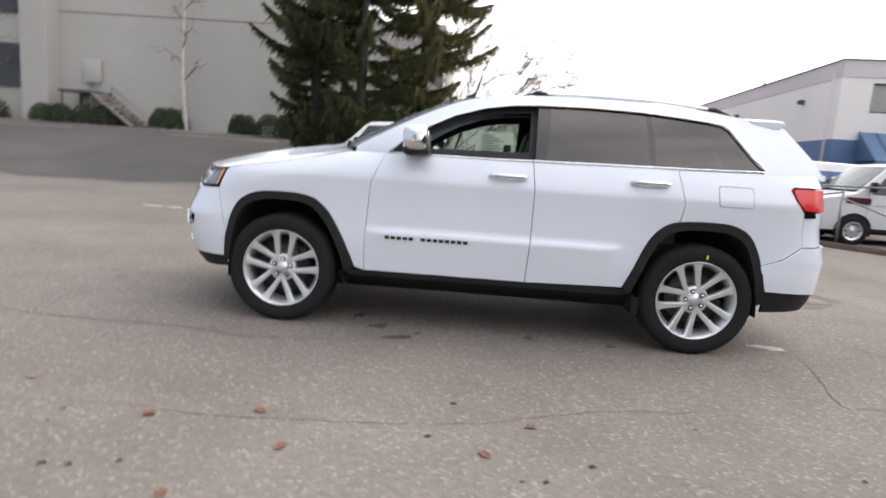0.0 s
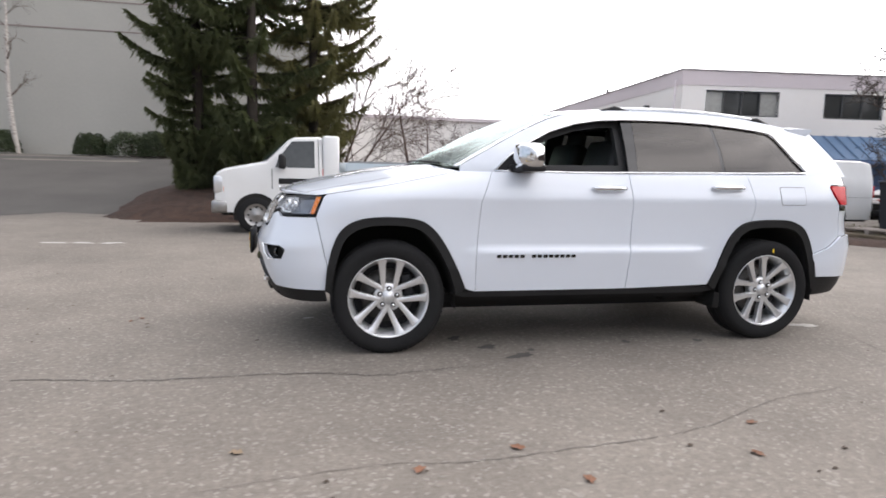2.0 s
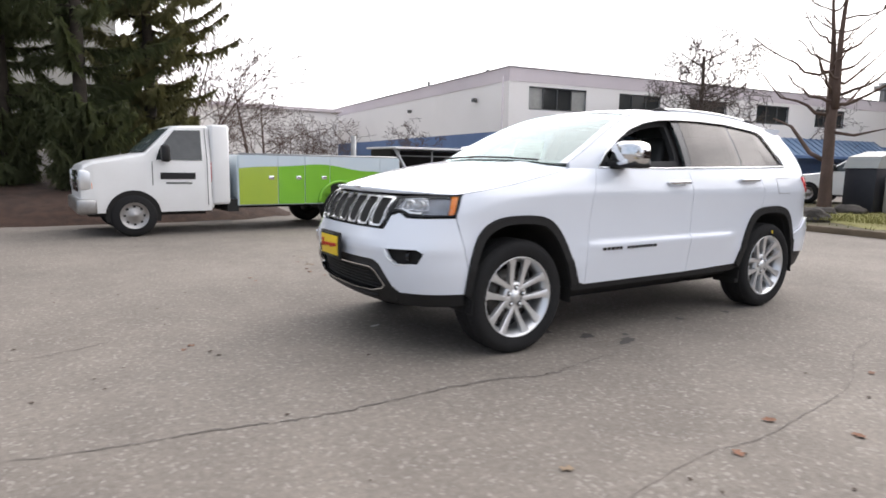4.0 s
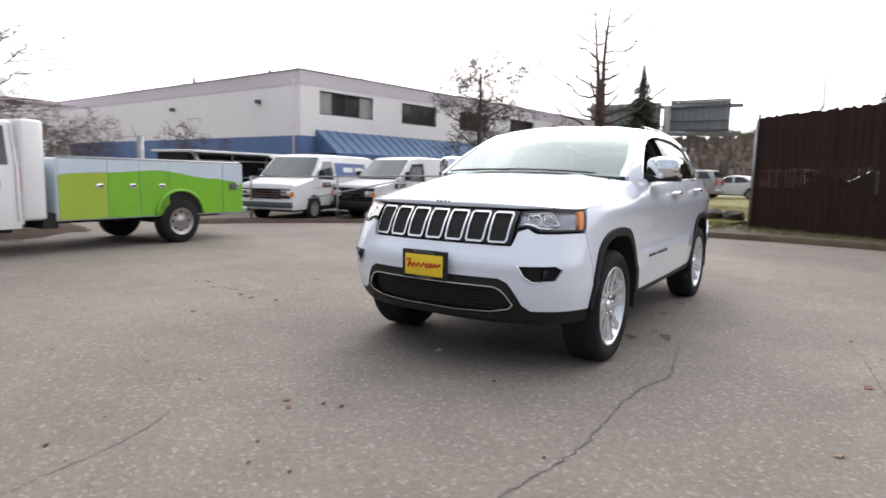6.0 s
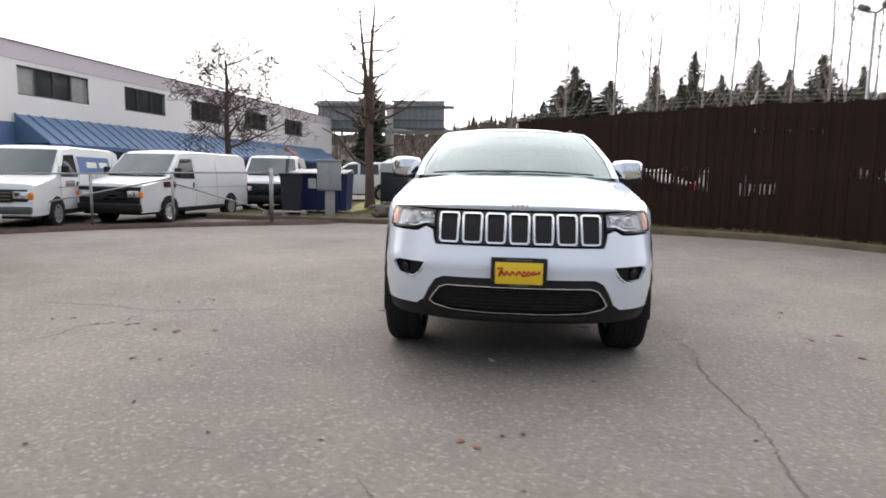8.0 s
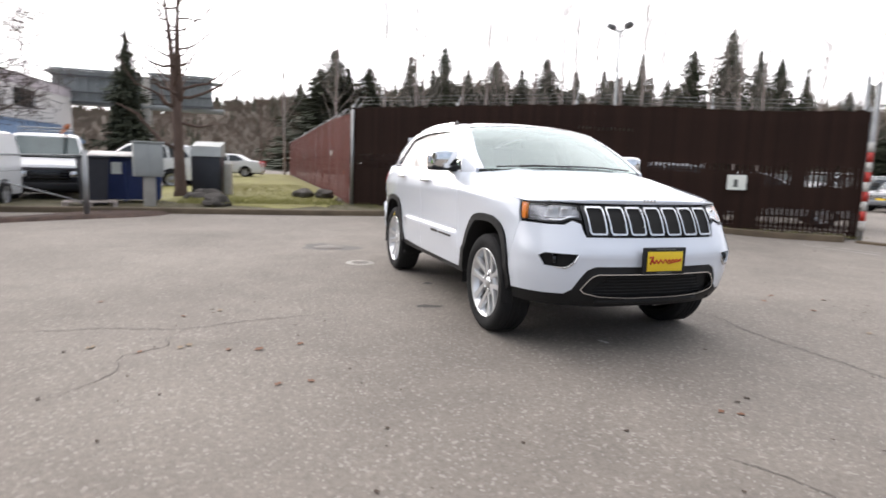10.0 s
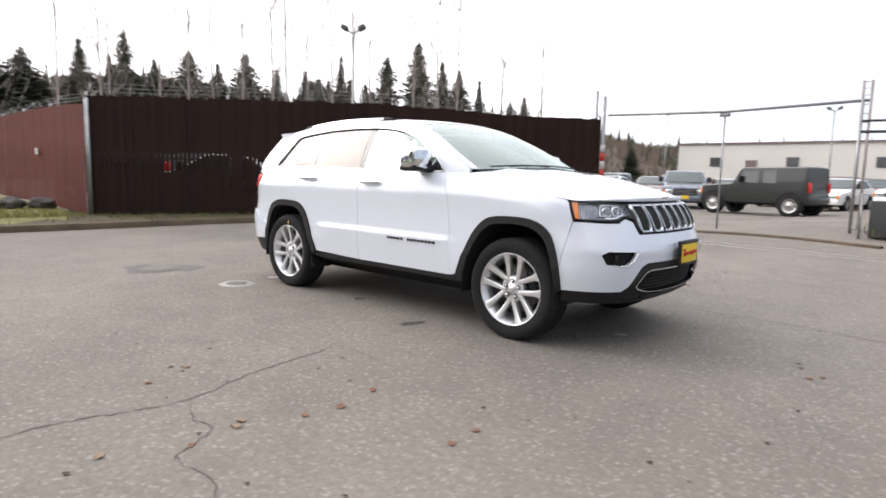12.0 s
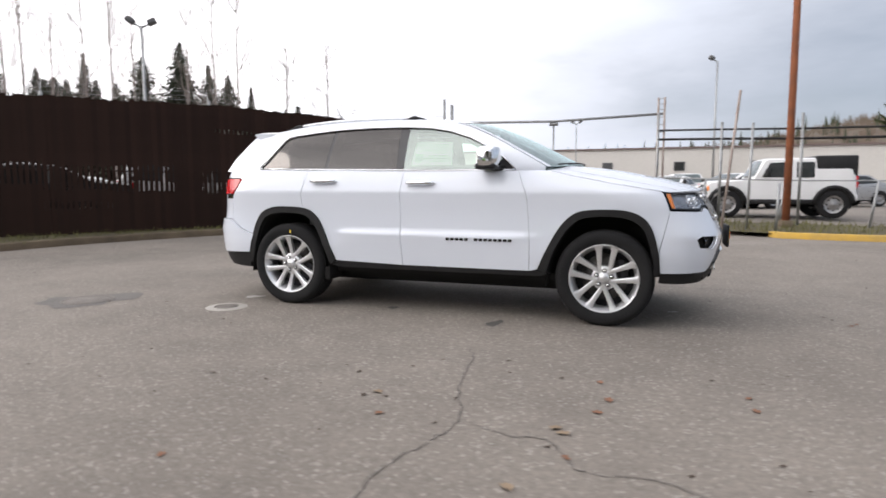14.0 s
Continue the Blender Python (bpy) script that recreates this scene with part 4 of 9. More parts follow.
for sgn in (1, -1):
    def fl(poly):
        return [(s * sgn, z) for s, z in poly]
    lamp = panel("head_lamp", fl(HEAD_LAMP), LAMPSILVER, "clear headlamp with a dark bezel and an amber outer end", depth=0.027, gap=0.002, lip=0.0)
    panel("lamp_rim", fl(HEAD_LAMP), GLOSSBLACK, holes=[shrink(fl(HEAD_LAMP), 0.010)], depth=-0.002, gap=0.001, lip=0.05, parent=lamp, step=0.02)
    panel("lamp_lens", fl(shrink(HEAD_LAMP, 0.008)), CLEARLENS, depth=-0.001, lip=0, parent=lamp)
    amb = fl(SX([(-1.912, 1.058), (-1.956, 0.942), (-1.990, 0.943), (-1.958, 1.058)]))
    panel("side_marker", amb, AMBER, "amber side marker", depth=0.004, lip=0.03, gap=0, parent=lamp)
    for yy, r in ((0.70, 0.033), (0.79, 0.026)):
        p = Vector(wrap(sgn * sy(yy), 0.995, 0.014))
        pr = Shape().lathe([(r, -0.02), (r, 0.0), (r * 0.82, 0.004), (r * 0.8, 0.0), (r * 0.5, -0.012), (0.0, -0.016)], 20, Matrix.Translation(p) @ pose(0, 0, 0, 0, 0, 90 - 25 * sgn))
        piece("projector", pr.mesh("projector"), CHROME, lamp, "chrome projector bowl")
    for y0, y1 in ((0.635, 0.735), (0.750, 0.835)):
        fr_ = Shape().tube([wrap(sgn * sy(y), z, 0.010) for y, z in ((y0, 0.972), (y0 + 0.01, 1.024), (y1 - 0.008, 1.026), (y1, 0.966), (y0 + 0.01, 0.962), (y0, 0.972))], 0.004, 6)
        piece("lamp_frame", fr_.mesh("lamp_frame"), CHROME, lamp, "bright lamp bezel")
    brow = Shape().tube([wrap(sgn * sy(y), z, 0.012) for y, z in ((0.60, 1.03), (0.68, 1.033), (0.76, 1.035), (0.82, 1.036))], 0.006, 6)
    piece("light_strip", brow.mesh("light_strip"), CHROME, lamp)
    base = Shape().tube([wrap(sgn * sy(y), z, 0.012) for y, z in ((0.60, 0.968), (0.66, 0.968), (0.72, 0.945), (0.80, 0.945))], 0.008, 6)
    piece("lamp_reflector", base.mesh("lamp_reflector"), CHROME, lamp)
    back = panel("fog_recess", fl(FOG), BLACK, "black fog lamp recess with chrome edge", depth=0.05, gap=0, lip=0)
    lens = Shape().lathe([(0.0, -0.008), (0.03, -0.004), (0.036, 0.0), (0.036, 0.02)], 20, Matrix.Translation(Vector(wrap(sgn * sy(0.735), 0.68, 0.04))) @ pose(0, 0, 0, 0, 0, -90 + 50 * sgn))
    piece("fog_lamp", lens.mesh("fog_lamp"), GLOSSBLACK, back, "small round fog lamp")
    trim = Shape().tube([wrap(sgn * sy(y), z, -0.004) for y, z in ((0.594, 0.726), (0.628, 0.660), (0.676, 0.627), (0.74, 0.629))], [0.004, 0.012, 0.011, 0.003], 6, squash=0.6)
    piece("fog_trim", trim.mesh("fog_trim"), CHROME, back, "chrome fog lamp trim")
ring_o = shrink(INTAKE, -0.004)
panel("intake_trim", ring_o, CHROME, "chrome ring round the lower air intake", holes=[shrink(INTAKE, 0.004)], depth=-0.016, gap=0, lip=0.03, step=0.02)
intake = panel("lower_intake", INTAKE, BLACK, "black lower air intake mesh", depth=0.05, gap=0, lip=0)
for r in range(6):
    z = 0.44 + 0.024 * r
    hw = 0.50 - 0.025 * r
    bar = Shape().tube([wrap(math.copysign(sy(abs(y)), y), z, 0.03) for y in np.linspace(-hw, hw, 13)], 0.004, 5)
    piece("intake_bar", bar.mesh("intake_bar"), BLACK, intake)
guard = Shape().tube([wrap(math.copysign(sy(abs(y)), y), 0.385, 0.004) for y in np.linspace(-0.45, 0.45, 13)], 0.016, 8)
piece("skid_strip", guard.mesh("skid_strip"), BLACK, suv, "black strip below the intake")
plate = piece("number_plate_holder", Shape().box((-2.412, 0, 0.690), (0.022, 0.345, 0.185), bevel=0.006).mesh("number_plate_holder", sharp=40), BLACK, suv, "black plate frame with a yellow dealer plate")
piece("dealer_plate", Shape().box((-2.425, 0, 0.688), (0.006, 0.29, 0.135), bevel=0.002).mesh("dealer_plate", sharp=40), YELLOW, plate, "yellow dealer plate with a red scrawl")
ink = Shape()
ink.tube([(-2.429, 0.110 - 0.24 * t, 0.684 + 0.013 * math.sin(t * 46 + 0.9 * math.sin(t * 9)) * (1 - 0.4 * t) + 0.012 * t) for t in np.linspace(0, 1, 70)], 0.0052, 4)
ink.tube([(-2.429, 0.132, 0.716), (-2.429, 0.100, 0.720), (-2.429, 0.112, 0.694), (-2.429, 0.122, 0.668)], 0.007, 4)
ink.tube([(-2.429, -0.02, 0.672), (-2.429, -0.13, 0.692)], 0.0045, 4)
piece("plate_scrawl", ink.mesh("plate_scrawl"), REDINK, plate)
for z, w in ((0.770, 0.16), (0.612, 0.12)):
    piece("plate_bar", Shape().box((-2.4262, 0, z), (0.003, w, 0.008)).mesh("plate_bar", False), GREYBAR, plate)
bd = Shape()
for i in range(4):
    p = bonnet(-0.036 + 0.024 * i, -0.45)
    bd.box((p.x - 0.002, -0.045 + 0.03 * i, p.z), (0.008, 0.019, 0.020), bevel=0.002)
piece("bonnet_badge", bd.mesh("bonnet_badge"), CHROME, suv, "small plain chrome badge bars on the bonnet lip")

# ---- doors' small parts ----
for sgn, dls, drs in ((1, front_doors[0], rear_doors[0]), (-1, front_doors[1], rear_doors[1])):
    for x0, x1, z, door in ((-0.03, 0.225, 1.145, dls), (0.925, 1.185, 1.165, drs)):
        h = Shape()
        pts = [(x0, 0.004), (x0 + 0.02, -0.026), (x0 + 0.07, -0.038), (x1 - 0.07, -0.038), (x1 - 0.02, -0.030), (x1, 0.004)]
        h.tube([wrap(sgn * sx(x), z + 0.004 * math.sin((x - x0) * 12), d) for x, d in pts], [0.009, 0.021, 0.024, 0.024, 0.022, 0.010], 10, squash=0.75)
        piece("handle", h.mesh("handle"), CHROME, door, "chrome door handle")
        cup = sheet([(sgn * sx(x), zz) for x, zz in ((x0 + 0.04, z - 0.03), (x0 + 0.06, z + 0.024), (x1 - 0.06, z + 0.024), (x1 - 0.04, z - 0.03))], lambda u, v, d: wrap(u, v, d - 0.0015), 0.03, lip=0)
        piece("handle_cup", cup.mesh("handle_cup"), PAINT, door)
    words = Shape()
    x = -0.72
    for i in range(13):
        wd = 0.036
        if i == (8 if sgn > 0 else 5):
            x += 0.042
        t = sheet([(sgn * sx(a), b) for a, b in ((x, 0.659), (x, 0.680), (x + wd - 0.006, 0.680), (x + wd - 0.006, 0.659))], lambda u, v, d: wrap(u, v, d - 0.005), 0.05, lip=0.005)
        words.add(t.v, t.f)
        x += 0.042
    tagged(piece("door_badge", words.mesh("door_badge", False), GLOSSBLACK, dls, "row of small dark badge bars"), kind="stuff")
    m = Shape()
    rings = []
    for dy, sx_, sz_, xx, zz in ((0.0, 0.055, 0.058, -0.50, 1.345), (0.02, 0.080, 0.074, -0.515, 1.350), (0.10, 0.088, 0.081, -0.53, 1.352), (0.19, 0.082, 0.077, -0.525, 1.352), (0.225, 0.064, 0.062, -0.515, 1.350), (0.237, 0.03, 0.03, -0.50, 1.350)):
        rings.append([(xx + 1.12 * sx_ * math.copysign(abs(math.cos(a)) ** 0.45, math.cos(a)) * (1.0 if math.cos(a) < 0 else 0.75), sgn * (0.865 + 1.12 * dy), zz + 1.14 * sz_ * math.copysign(abs(math.sin(a)) ** 0.45, math.sin(a))) for a in np.linspace(0, 2 * math.pi, 25)[:-1]])
    m.v = [p for r in rings for p in r]
    m.f = [(i * 24 + j, i * 24 + (j + 1) % 24, (i + 1) * 24 + (j + 1) % 24, (i + 1) * 24 + j) for i in range(5) for j in range(24)] + [tuple(range(24)), tuple(range(120, 144))]
    cap = piece("door_mirror", m.mesh("door_mirror"), CHROME, suv, "chrome-capped door mirror on a black foot")
    ft = Shape()
    ft.tube([(-0.60, sgn * 0.85, 1.265), (-0.56, sgn * 0.90, 1.272), (-0.53, sgn * 0.97, 1.285), (-0.52, sgn * 1.06, 1.30)], [0.055, 0.050, 0.048, 0.042], 10, squash=0.65)
    piece("mirror_foot", ft.mesh("mirror_foot"), BLACK, cap, "black mirror foot")
    piece("mirror_skirt", Shape().box((-0.527, sgn * 0.992, 1.276), (0.172, 0.252, 0.048), bevel=0.018).mesh("mirror_skirt"), BLACK, cap, "black lower half of the mirror shell")
    gl = Shape().box((-0.455, sgn * 0.965, 1.352), (0.004, 0.16, 0.125), bevel=0.0015)
    piece("mirror_glass", gl.mesh("mirror_glass"), CHROME, cap)
    tri_ = sheet([(-0.735, 1.256), (-0.61, 1.355), (-0.55, 1.262)], cabin(sgn, 0.0), 0.05, lip=0.01)
    piece("mirror_base", tri_.mesh("mirror_base"), BLACK, suv)

# ---- cabin ----
cab = Shape()
cab.box((0.4, 0, 0.70), (2.3, 1.50, 0.06))
cab.box((-0.78, 0, 1.08), (0.42, 1.50, 0.28), bevel=0.08)
cab.box((-0.1, 0, 0.92), (0.9, 0.26, 0.30), bevel=0.05)
piece("dashboard", cab.mesh("dashboard"), CABIN, suv)
for sgn in (1, -1):
    card = sheet([(-0.7, 0.75), (-0.68, 1.235), (1.3, 1.24), (1.3, 0.75)], lambda u, v, d, g=sgn: (u, g * 0.80, v), 0.3, lip=0.03)
    piece("door_card", card.mesh("door_card"), CABIN, suv)
lining = grid(lambda u, v: roof(0.97 * u, v) - Vector((0, 0, 0.05)), np.linspace(-1, 1, 13), np.linspace(0, 0.97, 13))
piece("roof_lining", lining.mesh("roof_lining"), CABIN, suv)


def seat(name, y, x, w):
    s = Shape()
    s.box((x, y, 0.88), (0.52, w, 0.20), bevel=0.06)
    s.box((0, 0, 0), (0.17, w, 0.66), Matrix.Translation((x + 0.27, y, 1.19)) @ pose(0, 0, 0, 0, 16, 0), bevel=0.06)
    n = 1 if w < 0.7 else 3
    for i in range(n):
        yy = y + (i - (n - 1) / 2) * w / n
        s.box((0, 0, 0), (0.10, 0.27, 0.19), Matrix.Translation((x + 0.40, yy, 1.53 if w < 0.7 else 1.46)) @ pose(0, 0, 0, 0, 10, 0), bevel=0.04)
        s.tube([(x + 0.36, yy - 0.06, 1.40), (x + 0.40, yy - 0.06, 1.50)], 0.007, 6).tube([(x + 0.36, yy + 0.06, 1.40), (x + 0.40, yy + 0.06, 1.50)], 0.007, 6)
    return piece(name, s.mesh(name), LEATHER, suv)


seat("front_seat", -0.38, 0.02, 0.52)
seat("front_seat", 0.38, 0.02, 0.52)
seat("rear_bench", 0.0, 0.95, 1.35)
st = Shape()
st.tube([Matrix.Translation((-0.42, -0.38, 1.12)) @ pose(0, 0, 0, 0, -62, 0) @ Vector((0.185 * math.cos(a), 0.185 * math.sin(a), 0)) for a in np.linspace(0, 2 * math.pi, 33)], 0.016, 8, cap=False)
st.tube([(-0.42, -0.38, 1.12), (-0.62, -0.38, 1.04)], 0.04)
st.box((0, 0, 0), (0.05, 0.34, 0.03), Matrix.Translation((-0.42, -0.38, 1.12)) @ pose(0, 0, 0, 0, -62, 0), bevel=0.01)
piece("steering_wheel", st.mesh("steering_wheel"), CABIN, suv)


# ---- wheels ----
def wheel(sgn, x, mark):
    """A wheel standing at x; sgn is the flank it is on. Built with its face towards -y, then turned."""
    e = piece("wheel", Shape().lathe([(0.254, 0.12), (0.248, 0.02), (0.232, -0.02), (0.242, -0.075), (0.258, -0.098), (0.266, -0.112), (0.273, -0.118), (0.275, -0.112), (0.271, -0.10)], 64).mesh("wheel"), SILVER, suv, "silver multi-spoke alloy wheel with an all-season tyre")
    e.matrix_basis = Matrix.Translation((x, sgn * 0.815, 0.384)) @ (pose(0, 0, 0, 0, 0, 180) if sgn > 0 else Matrix()) @ pose(0, 0, 0, 0, -14 if x < 0 else 37, 0)
    prof = [(0.268, -0.09), (0.274, -0.113), (0.284, -0.119), (0.314, -0.128), (0.340, -0.129), (0.358, -0.124), (0.372, -0.112), (0.381, -0.096), (0.3855, -0.07), (0.3865, -0.045), (0.380, -0.040), (0.380, -0.034), (0.387, -0.029), (0.3872, -0.008), (0.381, -0.004), (0.381, 0.004),
            (0.3872, 0.008), (0.387, 0.029), (0.380, 0.034), (0.380, 0.040), (0.3865, 0.045), (0.3855, 0.07), (0.381, 0.096), (0.372, 0.112), (0.34, 0.129), (0.296, 0.119), (0.282, 0.09)]
    ty = Shape().lathe(prof, 72)
    for i in range(72):                           # shoulder tread blocks
        a = 2 * math.pi * i / 72
        for b in (-1, 1):
            ty.box((0, 0, 0), (0.014, 0.030, 0.022), pose(0, 0, 0, 0, -math.degrees(a), 0) @ Matrix.Translation((0.3745, b * 0.080, 0)) @ pose(0, 0, 0, 0, 0, b * -24))
    tyre = piece("tyre", ty.mesh("tyre", sharp=40), RUBBER, e, "black tyre")
    letters = Shape()
    for base in (0.4, 2.5, 4.6):
        for i in range(7):
            a = base + i * 0.085
            letters.box((0, 0, 0), (0.018, 0.002, 0.016), pose(0, 0, 0, 0, -math.degrees(a), 0) @ Matrix.Translation((0.334, -0.1292, 0)))
    tagged(piece("tyre_relief", letters.mesh("tyre_relief", False), RUBBER, tyre), kind="stuff")
    for i in range(5):                            # five pairs of near-parallel spokes
        for k in (-1, 1):
            rows = []
            for t in np.linspace(0, 1, 7):
                r = 0.055 + 0.206 * t
                a = radians(72 * i) + k * math.asin((0.036 + 0.027 * t) / r)
                hw = 0.0185 + 0.0095 * t * t + (0.010 if t == 1 else 0)
                y = -0.080 - 0.024 * t + 0.006 * t * (1 - t) * 4
                c, q = Vector((math.cos(a), 0, math.sin(a))), Vector((-math.sin(a), 0, math.cos(a)))
                rows.append([c * r + q * hw + Vector((0, y + 0.030, 0)), c * r + q * hw * 0.90 + Vector((0, y, 0)), c * r + q * hw * 0.5 + Vector((0, y - 0.003, 0)), c * r - q * hw * 0.5 + Vector((0, y - 0.003, 0)), c * r - q * hw * 0.90 + Vector((0, y, 0)), c * r - q * hw + Vector((0, y + 0.030, 0))])
            sp = Shape().add([p for row in rows for p in row], [(j * 6 + n, j * 6 + n + 1, (j + 1) * 6 + n + 1, (j + 1) * 6 + n) for j in range(6) for n in range(5)])
            piece("spoke", sp.mesh("spoke", sharp=50), SILVER, e)
    hub = Shape().lathe([(0.0, -0.096), (0.028, -0.095), (0.033, -0.090), (0.037, -0.086), (0.040, -0.080), (0.058, -0.080), (0.088, -0.082), (0.100, -0.072), (0.100, -0.02)], 32)
    piece("hub", hub.mesh("hub"), SILVER, e)
    for i in range(5):
        a = radians(72 * i)
        nut = Shape().lathe([(0.0, -0.094), (0.008, -0.093), (0.011, -0.086), (0.0115, -0.06)], 8, Matrix.Translation((0.0615 * math.cos(a), -0.002, 0.0615 * math.sin(a))))
        well = Shape().lathe([(0.011, -0.0822), (0.018, -0.0828)], 12, Matrix.Translation((0.0615 * math.cos(a), 0.0, 0.0615 * math.sin(a))))
        piece("nut_well", well.mesh("nut_well"), DARKRIM, e)
        piece("wheel_nut", nut.mesh("wheel_nut"), CHROME, e)
    disc = Shape().lathe([(0.07, 0.0), (0.185, 0.0), (0.185, 0.03), (0.07, 0.03)], 40)
    piece("brake_disc", disc.mesh("brake_disc"), DISCSTEEL, e, "bare steel brake disc")
    cal = Shape().box((0.15, 0.01, 0.03), (0.075, 0.08, 0.17), bevel=0.015)
    piece("brake_caliper", cal.mesh("brake_caliper"), DARKRIM, e)
    back = Shape().lathe([(0.0, 0.06), (0.249, 0.06)], 40)
    piece("wheel_back", back.mesh("wheel_back"), DARKRIM, e)
    if mark:
        mk = Shape().box((0, 0, 0), (0.040, 0.003, 0.012), pose(0, 0, 0, 0, -84 - 37, 0) @ Matrix.Translation((0.318, -0.1285, 0)) @ pose(0, 0, 0, 0, 0, 11))
        piece("chalk_mark", mk.mesh("chalk_mark", False), YELLOW, tyre, "yellow crayon mark on the tyre wall")


for x in (-1.4575, 1.4575):
    for sgn in (1, -1):
        wheel(sgn, x, x > 0)

# ---- the ground: one sheet to the horizon, with the drive climbing to the grey building ----
def smooth(a, b, v):
    t = min(1.0, max(0.0, (v - a) / (b - a)))
    return t * t * (3 - 2 * t)


def height(x, y):
    q = 0.62 * x - 0.78 * y
    h = 0.22 * smooth(4.5, 11.0, q) * (1 - smooth(-2.5, 2.5, x) * (1 - smooth(-8.5, -5.0, y)))
    ramp = smooth(9.4, 21.5, y) * 1.62 * (1 - smooth(-3.5, 4.0, x))
    return h + ramp


def spread(lo, hi, fine_lo, fine_hi, step):
    out, v, k = list(np.arange(fine_lo, fine_hi + 1e-6, step)), fine_hi, step
    while v < hi:
        k *= 1.35
        v = min(hi, v + k)
        out.append(v)
    v, k = fine_lo, step
    while v > lo:
        k *= 1.35
        v = max(lo, v - k)
        out.insert(0, v)
    return out


gxs, gys = spread(-1500, 1500, -24, 20, 0.6), spread(-1500, 1500, -24, 24, 0.6)
gr = Shape()
gr.v = [(x, y, height(x, y)) for x in gxs for y in gys]
k = len(gys)
gr.f = [(i * k + j, (i + 1) * k + j, (i + 1) * k + j + 1, i * k + j + 1) for i in range(len(gxs) - 1) for j in range(k - 1)]
tagged(piece("ground", gr.mesh("ground"), ASPHALT), "worn grey-brown asphalt lot with cracks and stains", "ground", kind="structure")


def strip(pts, w, material, name, label, seed, ragged=0.5, lift=0.004, kind="structure", category="crack", parent=None):
    """A thin ragged line lying on the ground."""
    rnd = random.Random(seed)
    line = curve_pts([(x, y, 0) for x, y in pts], 14)
    jit = [p + Vector((rnd.uniform(-1, 1), rnd.uniform(-1, 1), 0)) * w * 1.6 for p in line]
    s = Shape()
    for i, p in enumerate(jit):
        d = (jit[min(i + 1, len(jit) - 1)] - jit[max(i - 1, 0)]).normalized()
        n = Vector((-d.y, d.x, 0))
        ww = 0.8 * w * (1 - min(0.92, ragged * 1.5) * rnd.random()) * min(1.0, 4 * min(i, len(jit) - 1 - i) / len(jit) + 0.15)
        for q in (p + n * ww, p - n * ww):
            s.v.append((q.x, q.y, height(q.x, q.y) + lift))
    s.f = [(2 * i, 2 * i + 1, 2 * i + 3, 2 * i + 2) for i in range(len(jit) - 1)]
    return tagged(piece(name, s.mesh(name), material, parent), label, category, kind=kind)


CR = "dark hairline crack running across the asphalt"
strip([(-4.6, -1.0), (-3.88, -1.12), (-3.4, -1.18), (-2.95, -1.26), (-2.3, -1.25), (-1.9, -1.27), (-1.6, -1.36), (-1.3, -1.32), (-0.9, -1.27), (-0.5, -1.2)], 0.0099, TAR, "crack", CR, 1)
strip([(-0.62, 1.85), (-0.75, 2.15), (-0.84, 2.7), (-0.98, 3.1), (-0.95, 3.4), (-0.86, 3.75), (-0.84, 4.4), (-0.7, 5.2)], 0.0087, TAR, "crack", CR, 2)
strip([(-0.98, 3.15), (-1.26, 3.26), (-1.43, 3.25), (-1.61, 3.5), (-1.94, 3.5), (-2.5, 3.9)], 0.0062, TAR, "crack", CR, 3)
strip([(-3.2, -2.75), (-1.83, -2.5), (-1.3, -2.52), (-0.81, -2.48), (-0.08, -2.37), (0.51, -2.12), (0.96, -2.01), (1.8, -1.9)], 0.0050, TAR, "crack", CR, 4, 0.8)
strip([(2.25, -0.9), (2.22, -1.1), (2.06, -1.7), (2.28, -1.72), (2.9, -2.0)], 0.0062, TAR, "crack", CR, 5)
strip([(-3.7, 0.7), (-3.97, 0.55), (-4.22, 0.48), (-4.7, 0.4)], 0.0062, TAR, "crack", CR, 6)
strip([(1.5, -2.6), (2.3, -2.2), (3.4, -2.4), (4.6, -2.0)], 0.0043, TAR, "crack", CR, 7, 0.8)
strip([(-0.2, 2.0), (-1.0, 1.95), (-1.8, 2.1), (-2.6, 1.9)], 0.0037, TAR, "crack", CR, 8, 0.8)
strip([(0.4, 2.8), (1.2, 3.3), (1.5, 4.2)], 0.0043, TAR, "crack", CR, 9, 0.8)


def blot(x, y, r, material, name, label, seed, stretch=1.0, turn=0.0, lift=0.0035, category="stain", kind="structure"):
    rnd = random.Random(seed)
    ph = [rnd.uniform(0, 6.28) for _ in range(4)]
    pts = []
    for i in range(28):
        a = 2 * math.pi * i / 28
        k = r * (1 + 0.22 * math.sin(2 * a + ph[0]) + 0.16 * math.sin(3 * a + ph[1]) + 0.12 * math.sin(7 * a + ph[2]))
        u, v = k * math.cos(a) * stretch, k * math.sin(a)
        pts.append((x + u * math.cos(turn) - v * math.sin(turn), y + u * math.sin(turn) + v * math.cos(turn)))
    me = mesh_of(name, [(a, b, height(a, b) + lift) for a, b in pts], [tuple(range(28))], False)
    return tagged(piece(name, me, material), label, category, kind=kind)


